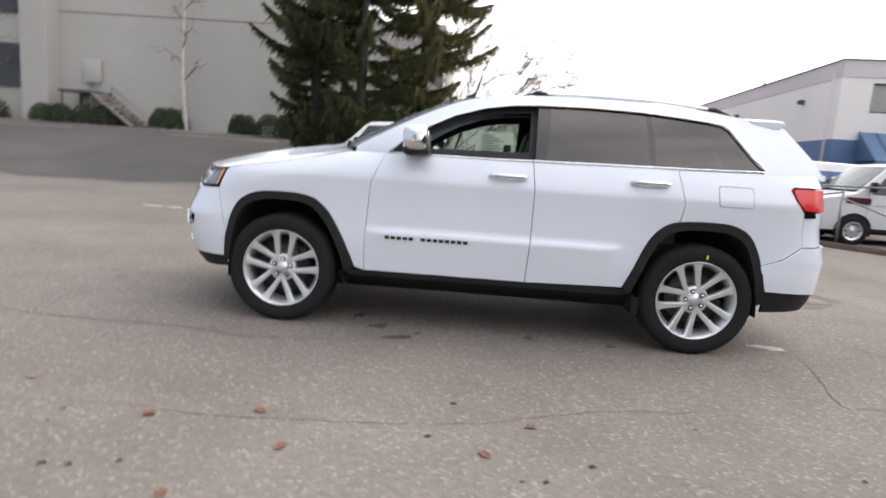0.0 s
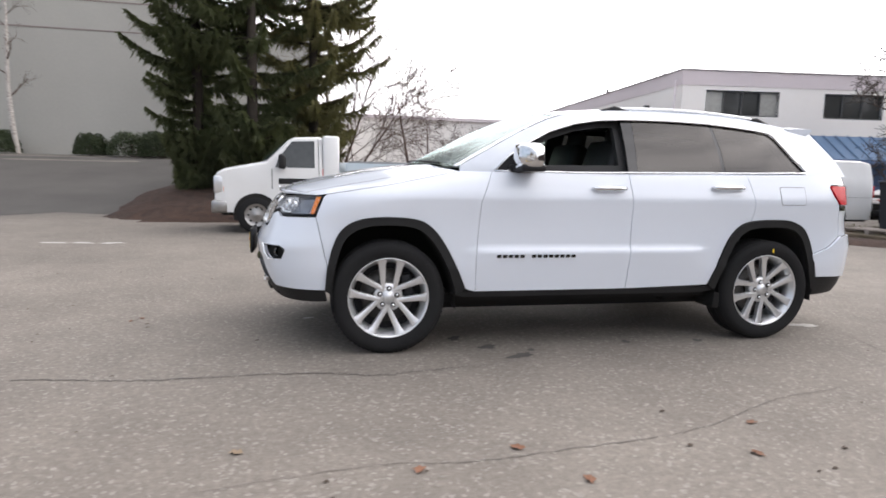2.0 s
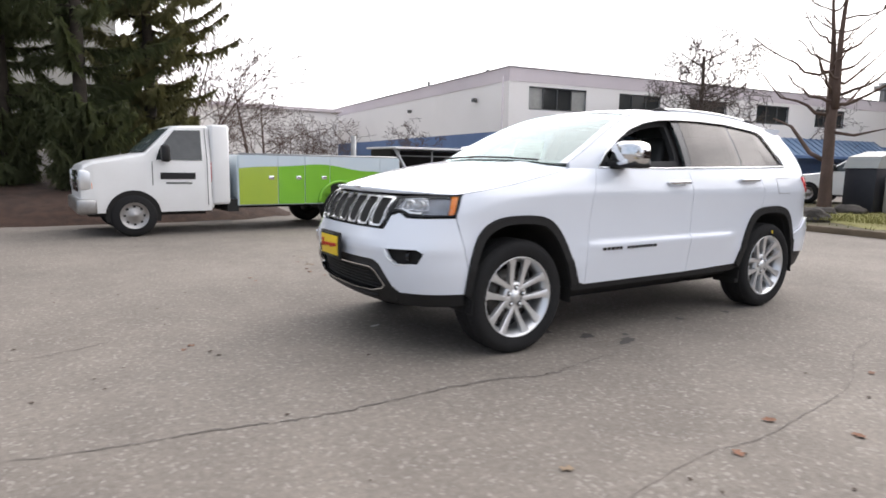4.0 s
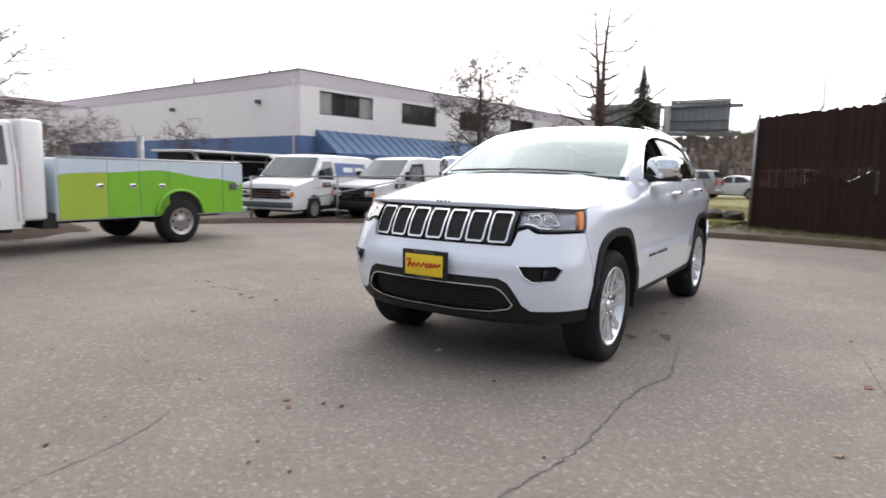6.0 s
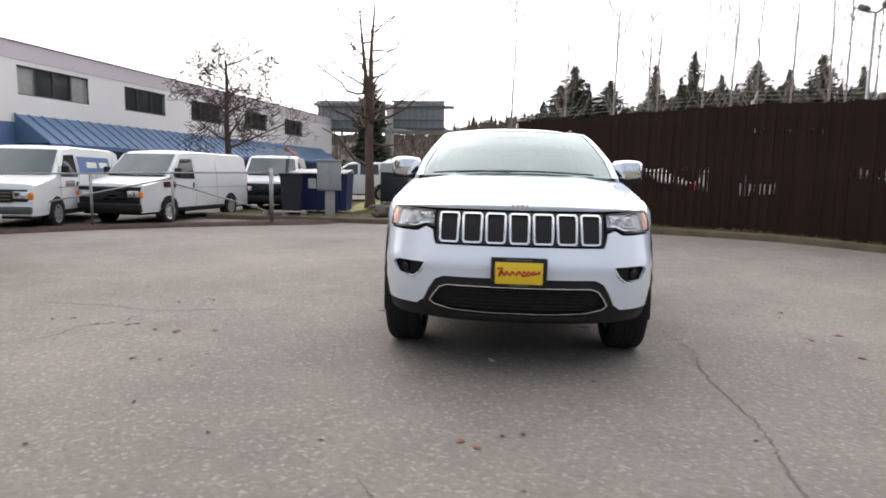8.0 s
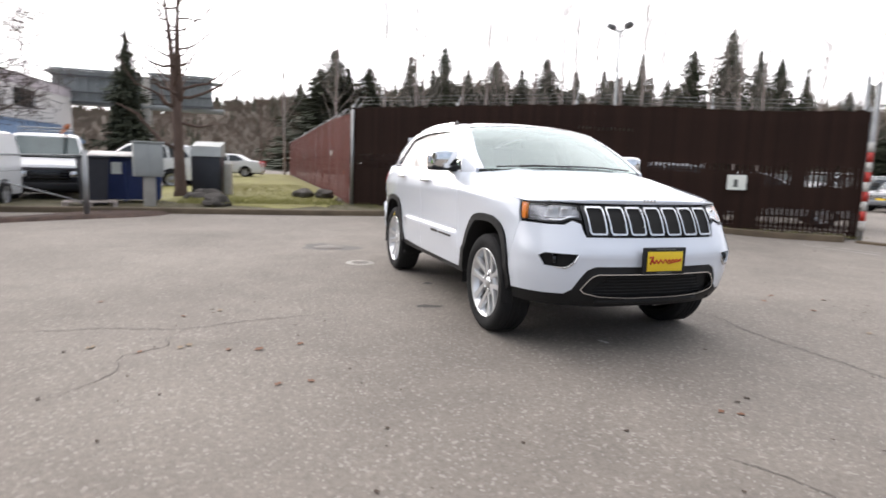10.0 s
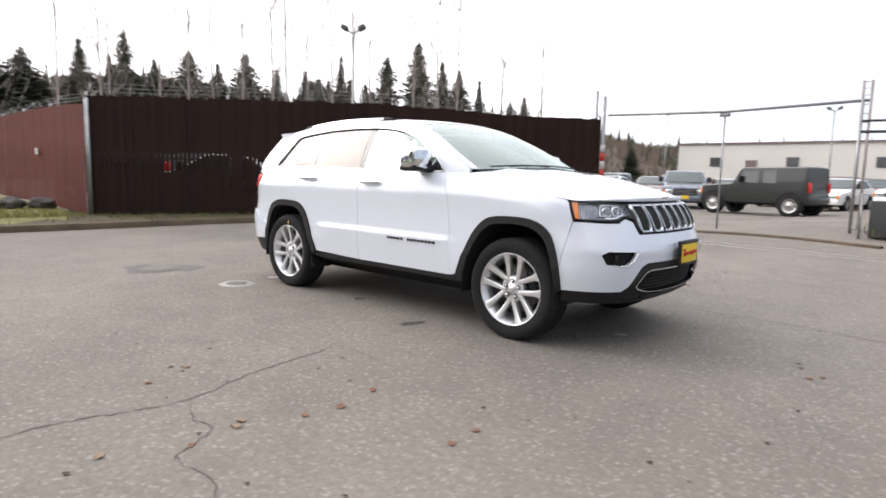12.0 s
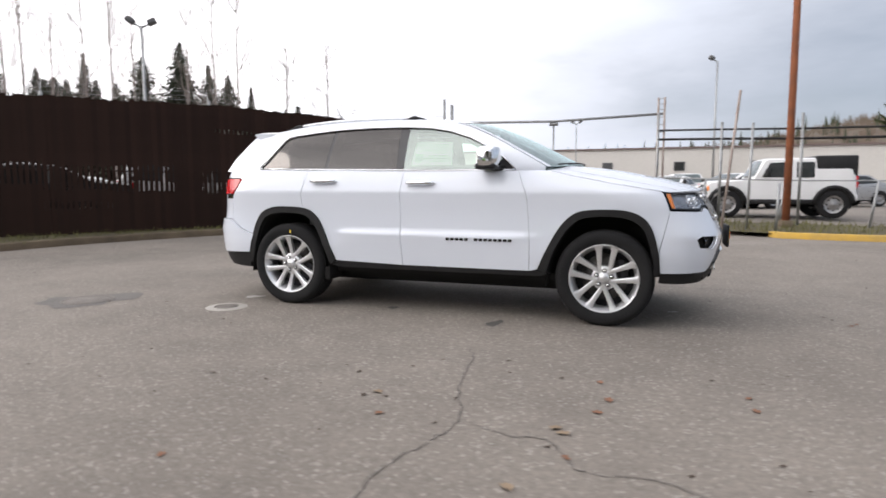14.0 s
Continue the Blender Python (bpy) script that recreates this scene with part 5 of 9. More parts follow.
for i, (x, y, r, st) in enumerate(((-0.74, -0.87, 0.045, 1.6), (-0.57, -1.10, 0.05, 1.8), (-0.93, -0.62, 0.04, 1.5), (0.34, -0.87, 0.03, 1.3), (0.92, -0.91, 0.03, 1.4), (-0.62, 1.12, 0.06, 1.7), (0.43, 0.80, 0.04, 1.6), (-0.45, -0.98, 0.025, 1.2))):
    blot(x, y, r, STAIN, "oil_spot", "small dark oil spot on the asphalt", 20 + i, st, 0.3 * i)
for i, (x, y, r, st) in enumerate(((2.15, -0.60, 0.06, 1.9), (-2.0, 0.15, 0.02, 2.0), (2.0, 0.75, 0.05, 2.0)  )):
    blot(x, y, r, WHITEPAINT, "paint_fleck", "worn pale paint fleck on the asphalt", 40 + i, st, 0.5 * i, 0.004)
# old lane mark in front of the drive
for i, (a, b) in enumerate(((-6.12, -5.82), (-5.70, -5.40), (-5.30, -4.95))):
    blot((a + b) / 2, 5.60 - 0.03 * i, 0.085, WHITEPAINT, "lane_dash", "faded white paint dash on asphalt", 60 + i, 2.0, -0.1, 0.004, category="road mark")
# manhole with its dark patch, and the drain lid
blot(3.45, 1.45, 0.34, PATCH, "manhole_patch", "dark asphalt patch round the manhole", 70, 1.25, 0.2, 0.003)
mh = thing("manhole_cover", "round cast-iron manhole cover in a dark patch", "manhole", (3.45, 1.45, 0.004))
piece("lid", Shape().lathe([(0.0, 0.004), (0.20, 0.004), (0.205, 0.0), (0.215, 0.0), (0.22, 0.006), (0.235, 0.006), (0.24, -0.004)], 40, pose(0, 0, 0, 90, 0, 0)).mesh("lid"), IRON, mh)
dr = thing("drain_cover", "small pale cast-iron drain cover set in concrete", "drain", (1.92, 1.27, 0.004))
piece("collar", Shape().lathe([(0.11, 0.002), (0.17, 0.003), (0.19, -0.004)], 32, pose(0, 0, 0, 90, 0, 0)).mesh("collar"), CONCRETE, dr, "worn concrete collar")
piece("lid", Shape().lathe([(0.0, 0.001), (0.085, 0.002), (0.09, -0.003), (0.105, -0.003), (0.11, 0.003)], 32, pose(0, 0, 0, 90, 0, 0)).mesh("lid"), IRON, dr)


# fallen leaves
def leaf_mesh(seed, size):
    rnd = random.Random(seed)
    pts, n = [], 14
    for i in range(n):
        a = 2 * math.pi * i / n
        r = size * (0.62 + 0.38 * abs(math.cos(2.5 * a))) * (0.8 + 0.4 * rnd.random())
        pts.append((r * math.cos(a) * 1.25, r * math.sin(a) * 0.8, 0.004 + size * 0.35 * rnd.random() * abs(math.sin(a))))
    pts.append((0, 0, 0.003))
    return mesh_of("leaf", pts, [(i, (i + 1) % n, n) for i in range(n)])


leaf_kinds = [leaf_mesh(i, 0.025) for i in range(4)]
LEAVES = [(-0.85, -2.75, 0), (0.01, -2.66, 0), (-1.52, -2.56, 0), (-1.05, -2.43, 0), (0.23, -2.35, 0), (-1.14, -3.16, 0), (-2.28, -2.28, 1), (-0.84, -2.74, 0), (-1.9, -2.59, 2), (-3.4, 0.95, 2), (-3.32, 0.28, 0), (-3.2, -0.02, 2), (-2.35, -0.49, 2),
          (-0.45, 2.93, 1), (-0.98, 2.12, 2), (-1.05, 2.36, 2), (-1.44, 3.11, 1), (-1.64, 2.65, 0), (-2.33, 2.38, 0), (-3.38, 0.2, 0), (-1.6, 2.85, 0), (-1.48, 3.16, 1), (-1.36, 3.72, 1), (1.41, 2.66, 2), (-0.59, 3.21, 0), (-2.34, 2.57, 0), (0.06, 3.93, 0), (-1.53, 3.4, 0), (-0.4, 3.0, 2), (0.26, 2.95, 2), (-1.57, 2.37, 0)]
rnd = random.Random(5)
for x, y, kind_ in LEAVES:
    me = leaf_kinds[rnd.randrange(4)].copy()
    ob = piece("fallen_leaf", me, (LEAFDRY, LEAFPALE, LEAFDARK)[kind_])
    ob.matrix_basis = pose(x, y, height(x, y) + 0.001, 0, 0, rnd.uniform(0, 360)) @ Matrix.Scale(rnd.uniform(0.8, 1.25) * (0.62 if kind_ == 2 else 1.0), 4)
    tagged(ob, ("reddish-brown dry fallen leaf on asphalt", "pale dry fallen leaf on the asphalt", "dark rotten fallen leaf on the asphalt")[kind_], "leaf", "fallen leaves")
lit = Shape()
for i in range(420):
    a, r = rnd.uniform(0, 6.28), 2.2 + 7.5 * rnd.random() ** 0.8
    x, y, s = r * math.cos(a) - 1.0, r * math.sin(a), rnd.uniform(0.006, 0.016)
    z = height(x, y) + 0.004
    lit.add([(x + s * math.cos(b) * 1.5, y + s * math.sin(b), z + 0.3 * s * (j % 2)) for j, b in enumerate((0.2, 1.4, 2.9, 4.4))], [(0, 1, 2, 3)])
tagged(piece("leaf_litter", lit.mesh("leaf_litter", False), LEAFDARK), "small scattered dark crumbs of leaf litter", "litter", kind="stuff")

# ---- kerbs and verges ----
KLINE = [(9.5, 8.0), (9.45, 5.0), (9.3, 3.0), (9.1, 1.0), (8.75, -0.8), (8.1, -2.5), (7.0, -4.3), (5.6, -6.1), (4.3, -7.8), (3.3, -9.2)]


def sweep(line, prof, name, material, label, kind="structure", category="kerb"):
    """Draws a profile of (outwards, up) along a line on the ground."""
    pts = curve_pts([(x, y, 0) for x, y in line], 6)
    s, n = Shape(), len(prof)
    for i, p in enumerate(pts):
        d = (pts[min(i + 1, len(pts) - 1)] - pts[max(i - 1, 0)]).normalized()
        o = Vector((d.y, -d.x, 0)) * -1
        for a, b in prof:
            q = p + o * a
            s.v.append((q.x, q.y, height(p.x, p.y) + b))
    s.f = [(i * n + j, i * n + j + 1, (i + 1) * n + j + 1, (i + 1) * n + j) for i in range(len(pts) - 1) for j in range(n - 1)]
    return tagged(piece(name, s.mesh(name, sharp=40), material), label, category, kind=kind)


KPROF = [(0.0, -0.05), (0.0, 0.10), (0.02, 0.125), (0.15, 0.13), (0.17, 0.05)]
sweep(KLINE, KPROF, "kerb_east", KERB, "stained weathered concrete kerb with leaves against it")
FENCE_C, FENCE_E = Vector((11.45, -0.32, 0)), Vector((3.65, -10.0, 0))
verge = Shape()
kp = curve_pts([(x, y, 0) for x, y in KLINE], 6)
far_pts = [(22.0, 9.0), (20, 5.0), (18.0, 2.2), (14.0, 0.5), (11.9, -0.6), (10.6, -2.2), (8.9, -4.3), (7.2, -6.4), (5.5, -8.5), (4.0, -10.3)]
fp = curve_pts([(x, y, 0) for x, y in far_pts], 6)
for i in range(len(kp)):
    for t in np.linspace(0, 1, 6):
        p = kp[i] + Vector((0.14, 0.06, 0)) * (1 - t)
        p = p * (1 - t) + fp[i] * t
        verge.v.append((p.x, p.y, height(p.x, p.y) + 0.115 - 0.09 * t + 0.02 * noise.noise(p * 1.7)))
verge.f = [(i * 6 + j, i * 6 + j + 1, (i + 1) * 6 + j + 1, (i + 1) * 6 + j) for i in range(len(kp) - 1) for j in range(5)]
tagged(piece("verge", verge.mesh("verge"), GRASSGROUND), "thin yellowish winter grass verge behind the kerb", "verge", kind="structure")
lawn = Shape()
for i in range(41):
    for j in range(15):
        u, v = (i / 40) ** 1.6, j / 14
        front = 4.2 + 1.6 * min(1.0, u * 4) - 2.6 * max(0.0, 1 - u * 14) + 0.2 * math.sin(9 * u)
        back = -0.20 - 1.1 * u + 0.75 * max(0.0, 1 - u * 9)
        x, y = 9.95 + 36.0 * u + 0.25 * math.sin(5 * v), back + (front - back) * v
        e = min(1.0, 12 * u, 0.75 + 5 * v, 5 * (1 - v))
        lawn.v.append((x, y, 0.09 + 0.12 * math.sqrt(max(0.0, e)) + 0.05 * min(1.0, 2 * u) + 0.012 * noise.noise(Vector((x, y, 0)) * 1.9)))
lawn.f = [(i * 15 + j, (i + 1) * 15 + j, (i + 1) * 15 + j + 1, i * 15 + j + 1) for i in range(40) for j in range(14)]
tagged(piece("lawn", lawn.mesh("lawn"), LAWN), "patchy green lawn beside the red slat fence", "lawn", kind="structure")
tuft = Shape()
rnd = random.Random(8)
for i in range(5200):
    t, u = rnd.random(), rnd.random() ** 0.7
    j = rnd.randrange(len(kp))
    p = (kp[j] + Vector((0.16, 0.06, 0))) * (1 - u) + fp[j] * u + Vector((rnd.uniform(-0.3, 0.3), rnd.uniform(-0.3, 0.3), 0))
    h, a = rnd.uniform(0.03, 0.10), rnd.uniform(0, 3.14)
    z = height(p.x, p.y) + 0.105 - 0.09 * u
    dx, dy = 0.012 * math.cos(a), 0.012 * math.sin(a)
    tuft.add([(p.x - dx, p.y - dy, z), (p.x + dx, p.y + dy, z), (p.x + rnd.uniform(-0.04, 0.04), p.y + rnd.uniform(-0.04, 0.04), z + h)], [(0, 1, 2)])
tagged(piece("grass", tuft.mesh("grass", False), BLADE), "short dry grass blades on the verge", "grass", kind="stuff")
turf = Shape()
for i in range(9000):
    x = 10.3 + 12.0 * rnd.random() ** 1.4
    y = rnd.uniform(0.1, 4.2)
    z, h, a = 0.20 + 0.05 * min(1.0, (x - 9.95) / 16), rnd.uniform(0.02, 0.07), rnd.uniform(0, 3.14)
    dx, dy = 0.012 * math.cos(a), 0.012 * math.sin(a)
    turf.add([(x - dx, y - dy, z - 0.02), (x + dx, y + dy, z - 0.02), (x + rnd.uniform(-0.03, 0.03), y + rnd.uniform(-0.03, 0.03), z + h)], [(0, 1, 2)])
tagged(piece("turf", turf.mesh("turf", False), TURF), "short yellow-green grass blades of the lawn", "grass", kind="stuff")
for i, (x, y, s) in enumerate(((13.3, 0.85, 0.30), (13.0, 0.25, 0.26), (13.1, 3.6, 0.34), (12.4, 3.9, 0.28), (10.6, 3.3, 0.35))):
    r = random.Random(90 + i)
    bm = bmesh.new()
    bmesh.ops.create_icosphere(bm, subdivisions=3, radius=1.0)
    for v in bm.verts:
        v.co = Vector((v.co.x * s * 1.3, v.co.y * s, v.co.z * s * 0.6)) * (1 + 0.3 * noise.noise(v.co * 1.6 + Vector((i * 3.1, 0, 0))))
    me = bpy.data.meshes.new("boulder")
    bm.to_mesh(me)
    bm.free()
    ob = piece("boulder", me, ROCK, loc=(x, y, height(x, y) + 0.15 + 0.2 * s), rot=(0, 0, 40 * i))
    tagged(ob, "dark rounded boulder on the grass verge", "rock", "boulders")

# far side: gate track, yellow kerb and its verge
for off in (0.0, 0.42):
    strip([(3.4, -7.9 + off), (1.8, -8.1 + off), (-0.6, -7.9 + off), (-2.4, -7.8 + off), (-4.0, -7.6 + off)], 0.035, WHITEPAINT, "gate_line", "worn pale line in front of the sliding gate", 80 + int(off * 10), 0.4, category="road mark")
sweep([(3.2, -9.4), (1.2, -9.8), (-1.0, -9.7), (-2.6, -9.4)], [(0.0, -0.03), (0.0, 0.035), (0.02, 0.05), (0.16, 0.05), (0.18, 0.0)], "kerb_gate", KERB, "low stained concrete gate sill with a steel track")
sweep([(-4.15, -9.2), (-4.35, -8.9), (-4.8, -8.75), (-6.0, -8.55), (-9.0, -8.4), (-14.0, -8.2)], KPROF, "kerb_yellow", KERBYELLOW, "yellow painted concrete kerb, paint flaking")
v2 = Shape()
a_line, b_line = curve_pts([(-3.4, -9.4, 0), (-4.6, -8.95, 0), (-6, -8.8, 0), (-9, -8.6, 0), (-14, -8.4, 0)], 4), curve_pts([(-2.4, -11.8, 0), (-4.6, -12.2, 0), (-6, -12.3, 0), (-9, -12.2, 0), (-14, -12, 0)], 4)
for p, q in zip(a_line, b_line):
    for t in (0, 0.33, 0.66, 1):
        r = p * (1 - t) + q * t
        v2.v.append((r.x, r.y, height(r.x, r.y) + 0.10 + 0.05 * math.sin(3.1 * t)))
v2.f = [(i * 4 + j, i * 4 + j + 1, (i + 1) * 4 + j + 1, (i + 1) * 4 + j) for i in range(len(a_line) - 1) for j in range(3)]
tagged(piece("verge_gate", v2.mesh("verge_gate"), GRASSGROUND), "thin grass strip beside the gate", "verge", kind="structure")
g2 = Shape()
for i in range(1500):
    j, u = rnd.randrange(len(a_line)), rnd.random()
    p = a_line[j] * (1 - u) + b_line[j] * u + Vector((rnd.uniform(-0.6, 0.6), rnd.uniform(-0.1, 0.1), 0))
    z, h, a = height(p.x, p.y) + 0.10, rnd.uniform(0.05, 0.22), rnd.uniform(0, 3.14)
    g2.add([(p.x - 0.014 * math.cos(a), p.y - 0.014 * math.sin(a), z), (p.x + 0.014 * math.cos(a), p.y + 0.014 * math.sin(a), z), (p.x + rnd.uniform(-0.08, 0.08), p.y, z + h)], [(0, 1, 2)])
tagged(piece("grass_gate", g2.mesh("grass_gate", False), BLADE), "ragged dry grass round the rusty pole", "grass", kind="stuff")
# bed in front of the vans
bed = Shape()
bl, bf = curve_pts([(2.6, 10.6, 0), (4.3, 9.6, 0), (6.2, 8.0, 0), (7.6, 6.2, 0), (8.6, 4.6, 0), (9.5, 4.2, 0)], 5), curve_pts([(3.6, 11.6, 0), (5.2, 10.3, 0), (6.9, 8.6, 0), (8.4, 6.8, 0), (10.4, 5.8, 0), (12.5, 5.0, 0)], 5)
for p, q in zip(bl, bf):
    for t in (0, 0.12, 0.4, 0.7, 1):
        r = p * (1 - t) + q * t
        bed.v.append((r.x, r.y, height(r.x, r.y) + (0.0 if t in (0, 1) else 0.07) + 0.02 * noise.noise(r * 2)))
bed.f = [(i * 5 + j, i * 5 + j + 1, (i + 1) * 5 + j + 1, (i + 1) * 5 + j) for i in range(len(bl) - 1) for j in range(4)]
tagged(piece("planting_bed", bed.mesh("planting_bed"), MULCH), "brown planting bed with leaf litter at the lot's edge", "bed", kind="structure")
# the asphalt drive up to the grey building, with shade put into its darker colour
dv = Shape()
for i in range(25):
    for j in range(9):
        u, v = i / 24, j / 8
        x = -34.0 + 33.0 * u
        near = 10.6 + 0.5 * math.sin(0.7 * x) + 0.25 * math.sin(2.3 * x) - 0.9 * max(0.0, (x + 8.0) / 7.0)
        y = near + (20.6 - near) * v
        dv.v.append((x, y, height(x, y) + 0.006))
dv.f = [(i * 9 + j, (i + 1) * 9 + j, (i + 1) * 9 + j + 1, i * 9 + j + 1) for i in range(24) for j in range(8)]
tagged(piece("drive", dv.mesh("drive"), DRIVE), "dark grey asphalt drive rising to the grey building, shade in its colour", "road", kind="structure")
# mulch mound under the spruces
mound = Shape()
for i in range(17):
    for j in range(13):
        u, v = i / 16 * 2 - 1, j / 12 * 2 - 1
        k = max(0.0, 1 - (abs(u) ** 3 + abs(v) ** 3))
        x, y = -3.0 + 3.9 * u, 12.3 + 2.9 * v
        mound.v.append((x, y, height(x, y) - 0.04 + 0.42 * k ** 0.6 + 0.05 * noise.noise(Vector((x, y, 0)) * 1.3)))
mound.f = [(i * 13 + j, (i + 1) * 13 + j, (i + 1) * 13 + j + 1, i * 13 + j + 1) for i in range(16) for j in range(12)]
tagged(piece("mulch_mound", mound.mesh("mulch_mound"), MULCH), "reddish-brown bark mulch mound under the spruces", "mound", kind="structure")

# ---- the grey tilt-up building beyond the drive ----
ga = thing("grey_building", "tall pale grey tilt-up concrete building with joint lines", "building")
GY, GB = 22.0, 1.2
piece("wall", Shape().box((-17.5, GY + 5, 4.9), (21.0, 10.0, 8.4)).mesh("wall", False), PANELGREY, ga)
piece("wall_low", Shape().box((-4.5, GY + 6, 3.9), (5.0, 10.0, 6.4)).mesh("wall_low", False), PANELGREY, ga)
piece("parapet", Shape().box((-17.5, GY + 5, 9.16), (21.1, 10.1, 0.12)).mesh("parapet", False), PANELJOINT, ga, "thin dark parapet cap")
for z in (7.62, 6.50):
    piece("joint", Shape().box((-17.5, GY - 0.004, z), (21.0, 0.02, 0.05)).mesh("joint", False), JOINTPINK, ga, "dark recessed joint line")
for x in (-24.5,):
    piece("panel_joint", Shape().box((x, GY - 0.004, 4.0), (0.03, 0.02, 5.0)).mesh("panel_joint", False), PANELJOINT, ga)
piece("pilaster", Shape().box((-19.95, GY - 0.35, 5.2), (1.25, 0.9, 7.9), bevel=0.03).mesh("pilaster", False), PANELGREY, ga, "projecting concrete pilaster")
for z0, z1 in ((3.05, 5.0), (6.3, 8.0)):
    for i in range(3):
        w = piece("window", Shape().box((-21.9 - 2.2 * i, GY - 0.03, (z0 + z1) / 2), (2.0, 0.1, z1 - z0)).mesh("window", False), FRAMEGREY, ga)
        piece("pane", Shape().box((-21.9 - 2.2 * i, GY - 0.06, (z0 + z1) / 2), (1.86, 0.08, z1 - z0 - 0.14)).mesh("pane", False), DARKGLASS, w, "dark window pane")
piece("wall_lamp", Shape().box((-13.65, GY - 0.12, 7.85), (0.36, 0.24, 0.26), bevel=0.03).mesh("wall_lamp"), FRAMEGREY, ga, "dark wall lamp")
piece("wall_cabinet", Shape().box((-17.7, GY - 0.12, 3.95), (0.75, 0.24, 1.0), bevel=0.02).mesh("wall_cabinet"), PANELGREY, ga, "pale wall cabinet")
st = thing("entry_stair", "open concrete entry stair with a dark landing by the wall", "stair")
piece("landing", Shape().box((-17.65, GY - 0.72, 2.98), (1.55, 1.4, 0.12), bevel=0.01).mesh("landing", False), FRAMEGREY, st, "dark landing slab")
for x in (-18.3, -17.0):
    for y in (GY - 1.35, GY - 0.1):
        piece("post", Shape().tube([(x, y, 1.3), (x, y, 2.95)], 0.04, 6).mesh("post"), FRAMEGREY, st)
for i in range(8):
    piece("step", Shape().box((-16.78 + 0.222 * i, GY - 0.72, 2.86 - 0.165 * i), (0.27, 1.3, 0.07), bevel=0.008).mesh("step", False), CONCRETE, st)
for y in (GY - 1.38, GY - 0.06):
    piece("stringer", Shape().tube([(-16.95, y, 2.92), (-15.05, y, 1.50)], 0.07, 4).mesh("stringer", False), JOINTPINK, st, "faded stringer beside the steps")
    piece("handrail", Shape().tube([(-16.95, y, 2.95), (-16.9, y, 3.35), (-15.1, y, 1.98), (-15.08, y, 1.5)], 0.018, 6).mesh("handrail"), GALV, st)

# ---- the white, lilac and blue two-storey building ----
wb = thing("office_building", "two-storey painted office building, white over a blue base band", "building")
BC, ZB, ZT = Vector((11.5, 15.85, 0)), 0.0, 5.25
D1, D2 = Vector((1.0, -0.135, 0)).normalized(), Vector((0.075, 1.0, 0)).normalized()      # along the front, and back along the end wall
N1 = Vector((D1.y, -D1.x, 0))                                                              # out of the front
N2 = Vector((-D2.y, D2.x, 0))                                                              # out of the end wall
if N1.y > 0:
    N1 = -N1
if N2.x > 0:
    N2 = -N2
FL, EL = 26.0, 28.0


def wall_band(name, a, d, length, z0, z1, material, n, out=0.0, thick=0.3):
    """A stretch of wall from a along d; n points outwards."""
    s = Shape()
    p = [a + n * out, a + d * length + n * out, a + d * length - n * thick, a - n * thick]
    s.add([(q.x, q.y, z) for z in (z0, z1) for q in p], [(0, 1, 5, 4), (1, 2, 6, 5), (2, 3, 7, 6), (3, 0, 4, 7), (4, 5, 6, 7), (3, 2, 1, 0)])
    return piece(name, s.mesh(name, False), material, wb)


BLUE_Z, LIL_Z = 2.72, 4.72
for d, n, ln, sfx in ((D1, N1, FL, "front"), (D2, N2, EL, "end")):
    wall_band("wall_base", BC, d, ln, ZB, BLUE_Z, WALLBLUE, n)
    wall_band("wall_top", BC, d, ln, LIL_Z, ZT, WALLLILAC, n, 0.02)
    if sfx == "end":
        wall_band("wall", BC, d, ln, BLUE_Z, LIL_Z, WALLWHITE, n)
    wall_band("coping", BC - d * 0.03, d, ln + 0.06, ZT, ZT + 0.05, COPING, n, 0.05)
inner = BC + D1 * FL + D2 * EL
piece("flat_roof", Shape().add([(q.x, q.y, 5.0) for q in (BC, BC + D1 * FL, inner, BC + D2 * EL)], [(0, 1, 2, 3)]).mesh("flat_roof", False), PANELJOINT, wb)
WZ0, WZ1 = 3.62, 4.56
openings = [(0.95, 3.85), (5.65, 8.05), (9.85, 12.3), (14.4, 16.8), (18.9, 21.3)]
wall_band("wall_sill", BC, D1, FL, BLUE_Z, WZ0, WALLWHITE, N1)
wall_band("wall_head", BC, D1, FL, WZ1, LIL_Z, WALLWHITE, N1)
edge = 0.0
for a, b in openings + [(FL, FL)]:
    if a > edge:
        wall_band("wall_pier", BC + D1 * edge, D1, a - edge, WZ0, WZ1, WALLWHITE, N1)
    edge = b
for a, b in openings:
    w = piece("window", Shape().tube([BC + D1 * x + Vector((0, 0, z)) - N1 * 0.06 for x, z in ((a, WZ0), (b, WZ0), (b, WZ1), (a, WZ1), (a, WZ0))], 0.05, 4).mesh("window", False), FRAMEGREY, wb, "dark framed ribbon window")
    n_p = 4 if b - a > 2.6 else 3
    for i in range(n_p):
        p0, p1 = BC + D1 * (a + (b - a) * i / n_p), BC + D1 * (a + (b - a) * (i + 1) / n_p)
        s = Shape().add([(q.x, q.y, z) for q in (p0 - N1 * 0.12, p1 - N1 * 0.12) for z in (WZ0, WZ1)], [(0, 1, 3, 2)])
        piece("pane", s.mesh("pane", False), BLIND if i in (0, n_p - 1) and n_p == 4 else DARKGLASS, w)
        m = Shape().tube([p0 - N1 * 0.08 + Vector((0, 0, WZ0)), p0 - N1 * 0.08 + Vector((0, 0, WZ1))], 0.03, 4)
        piece("mullion", m.mesh("mullion", False), FRAMEGREY, w)
aw = thing("awning", "sloping blue standing-seam metal awning along the front", "awning")
A0, A1, AT, AB, AO = 0.75, 24.0, 2.98, 2.06, 1.35
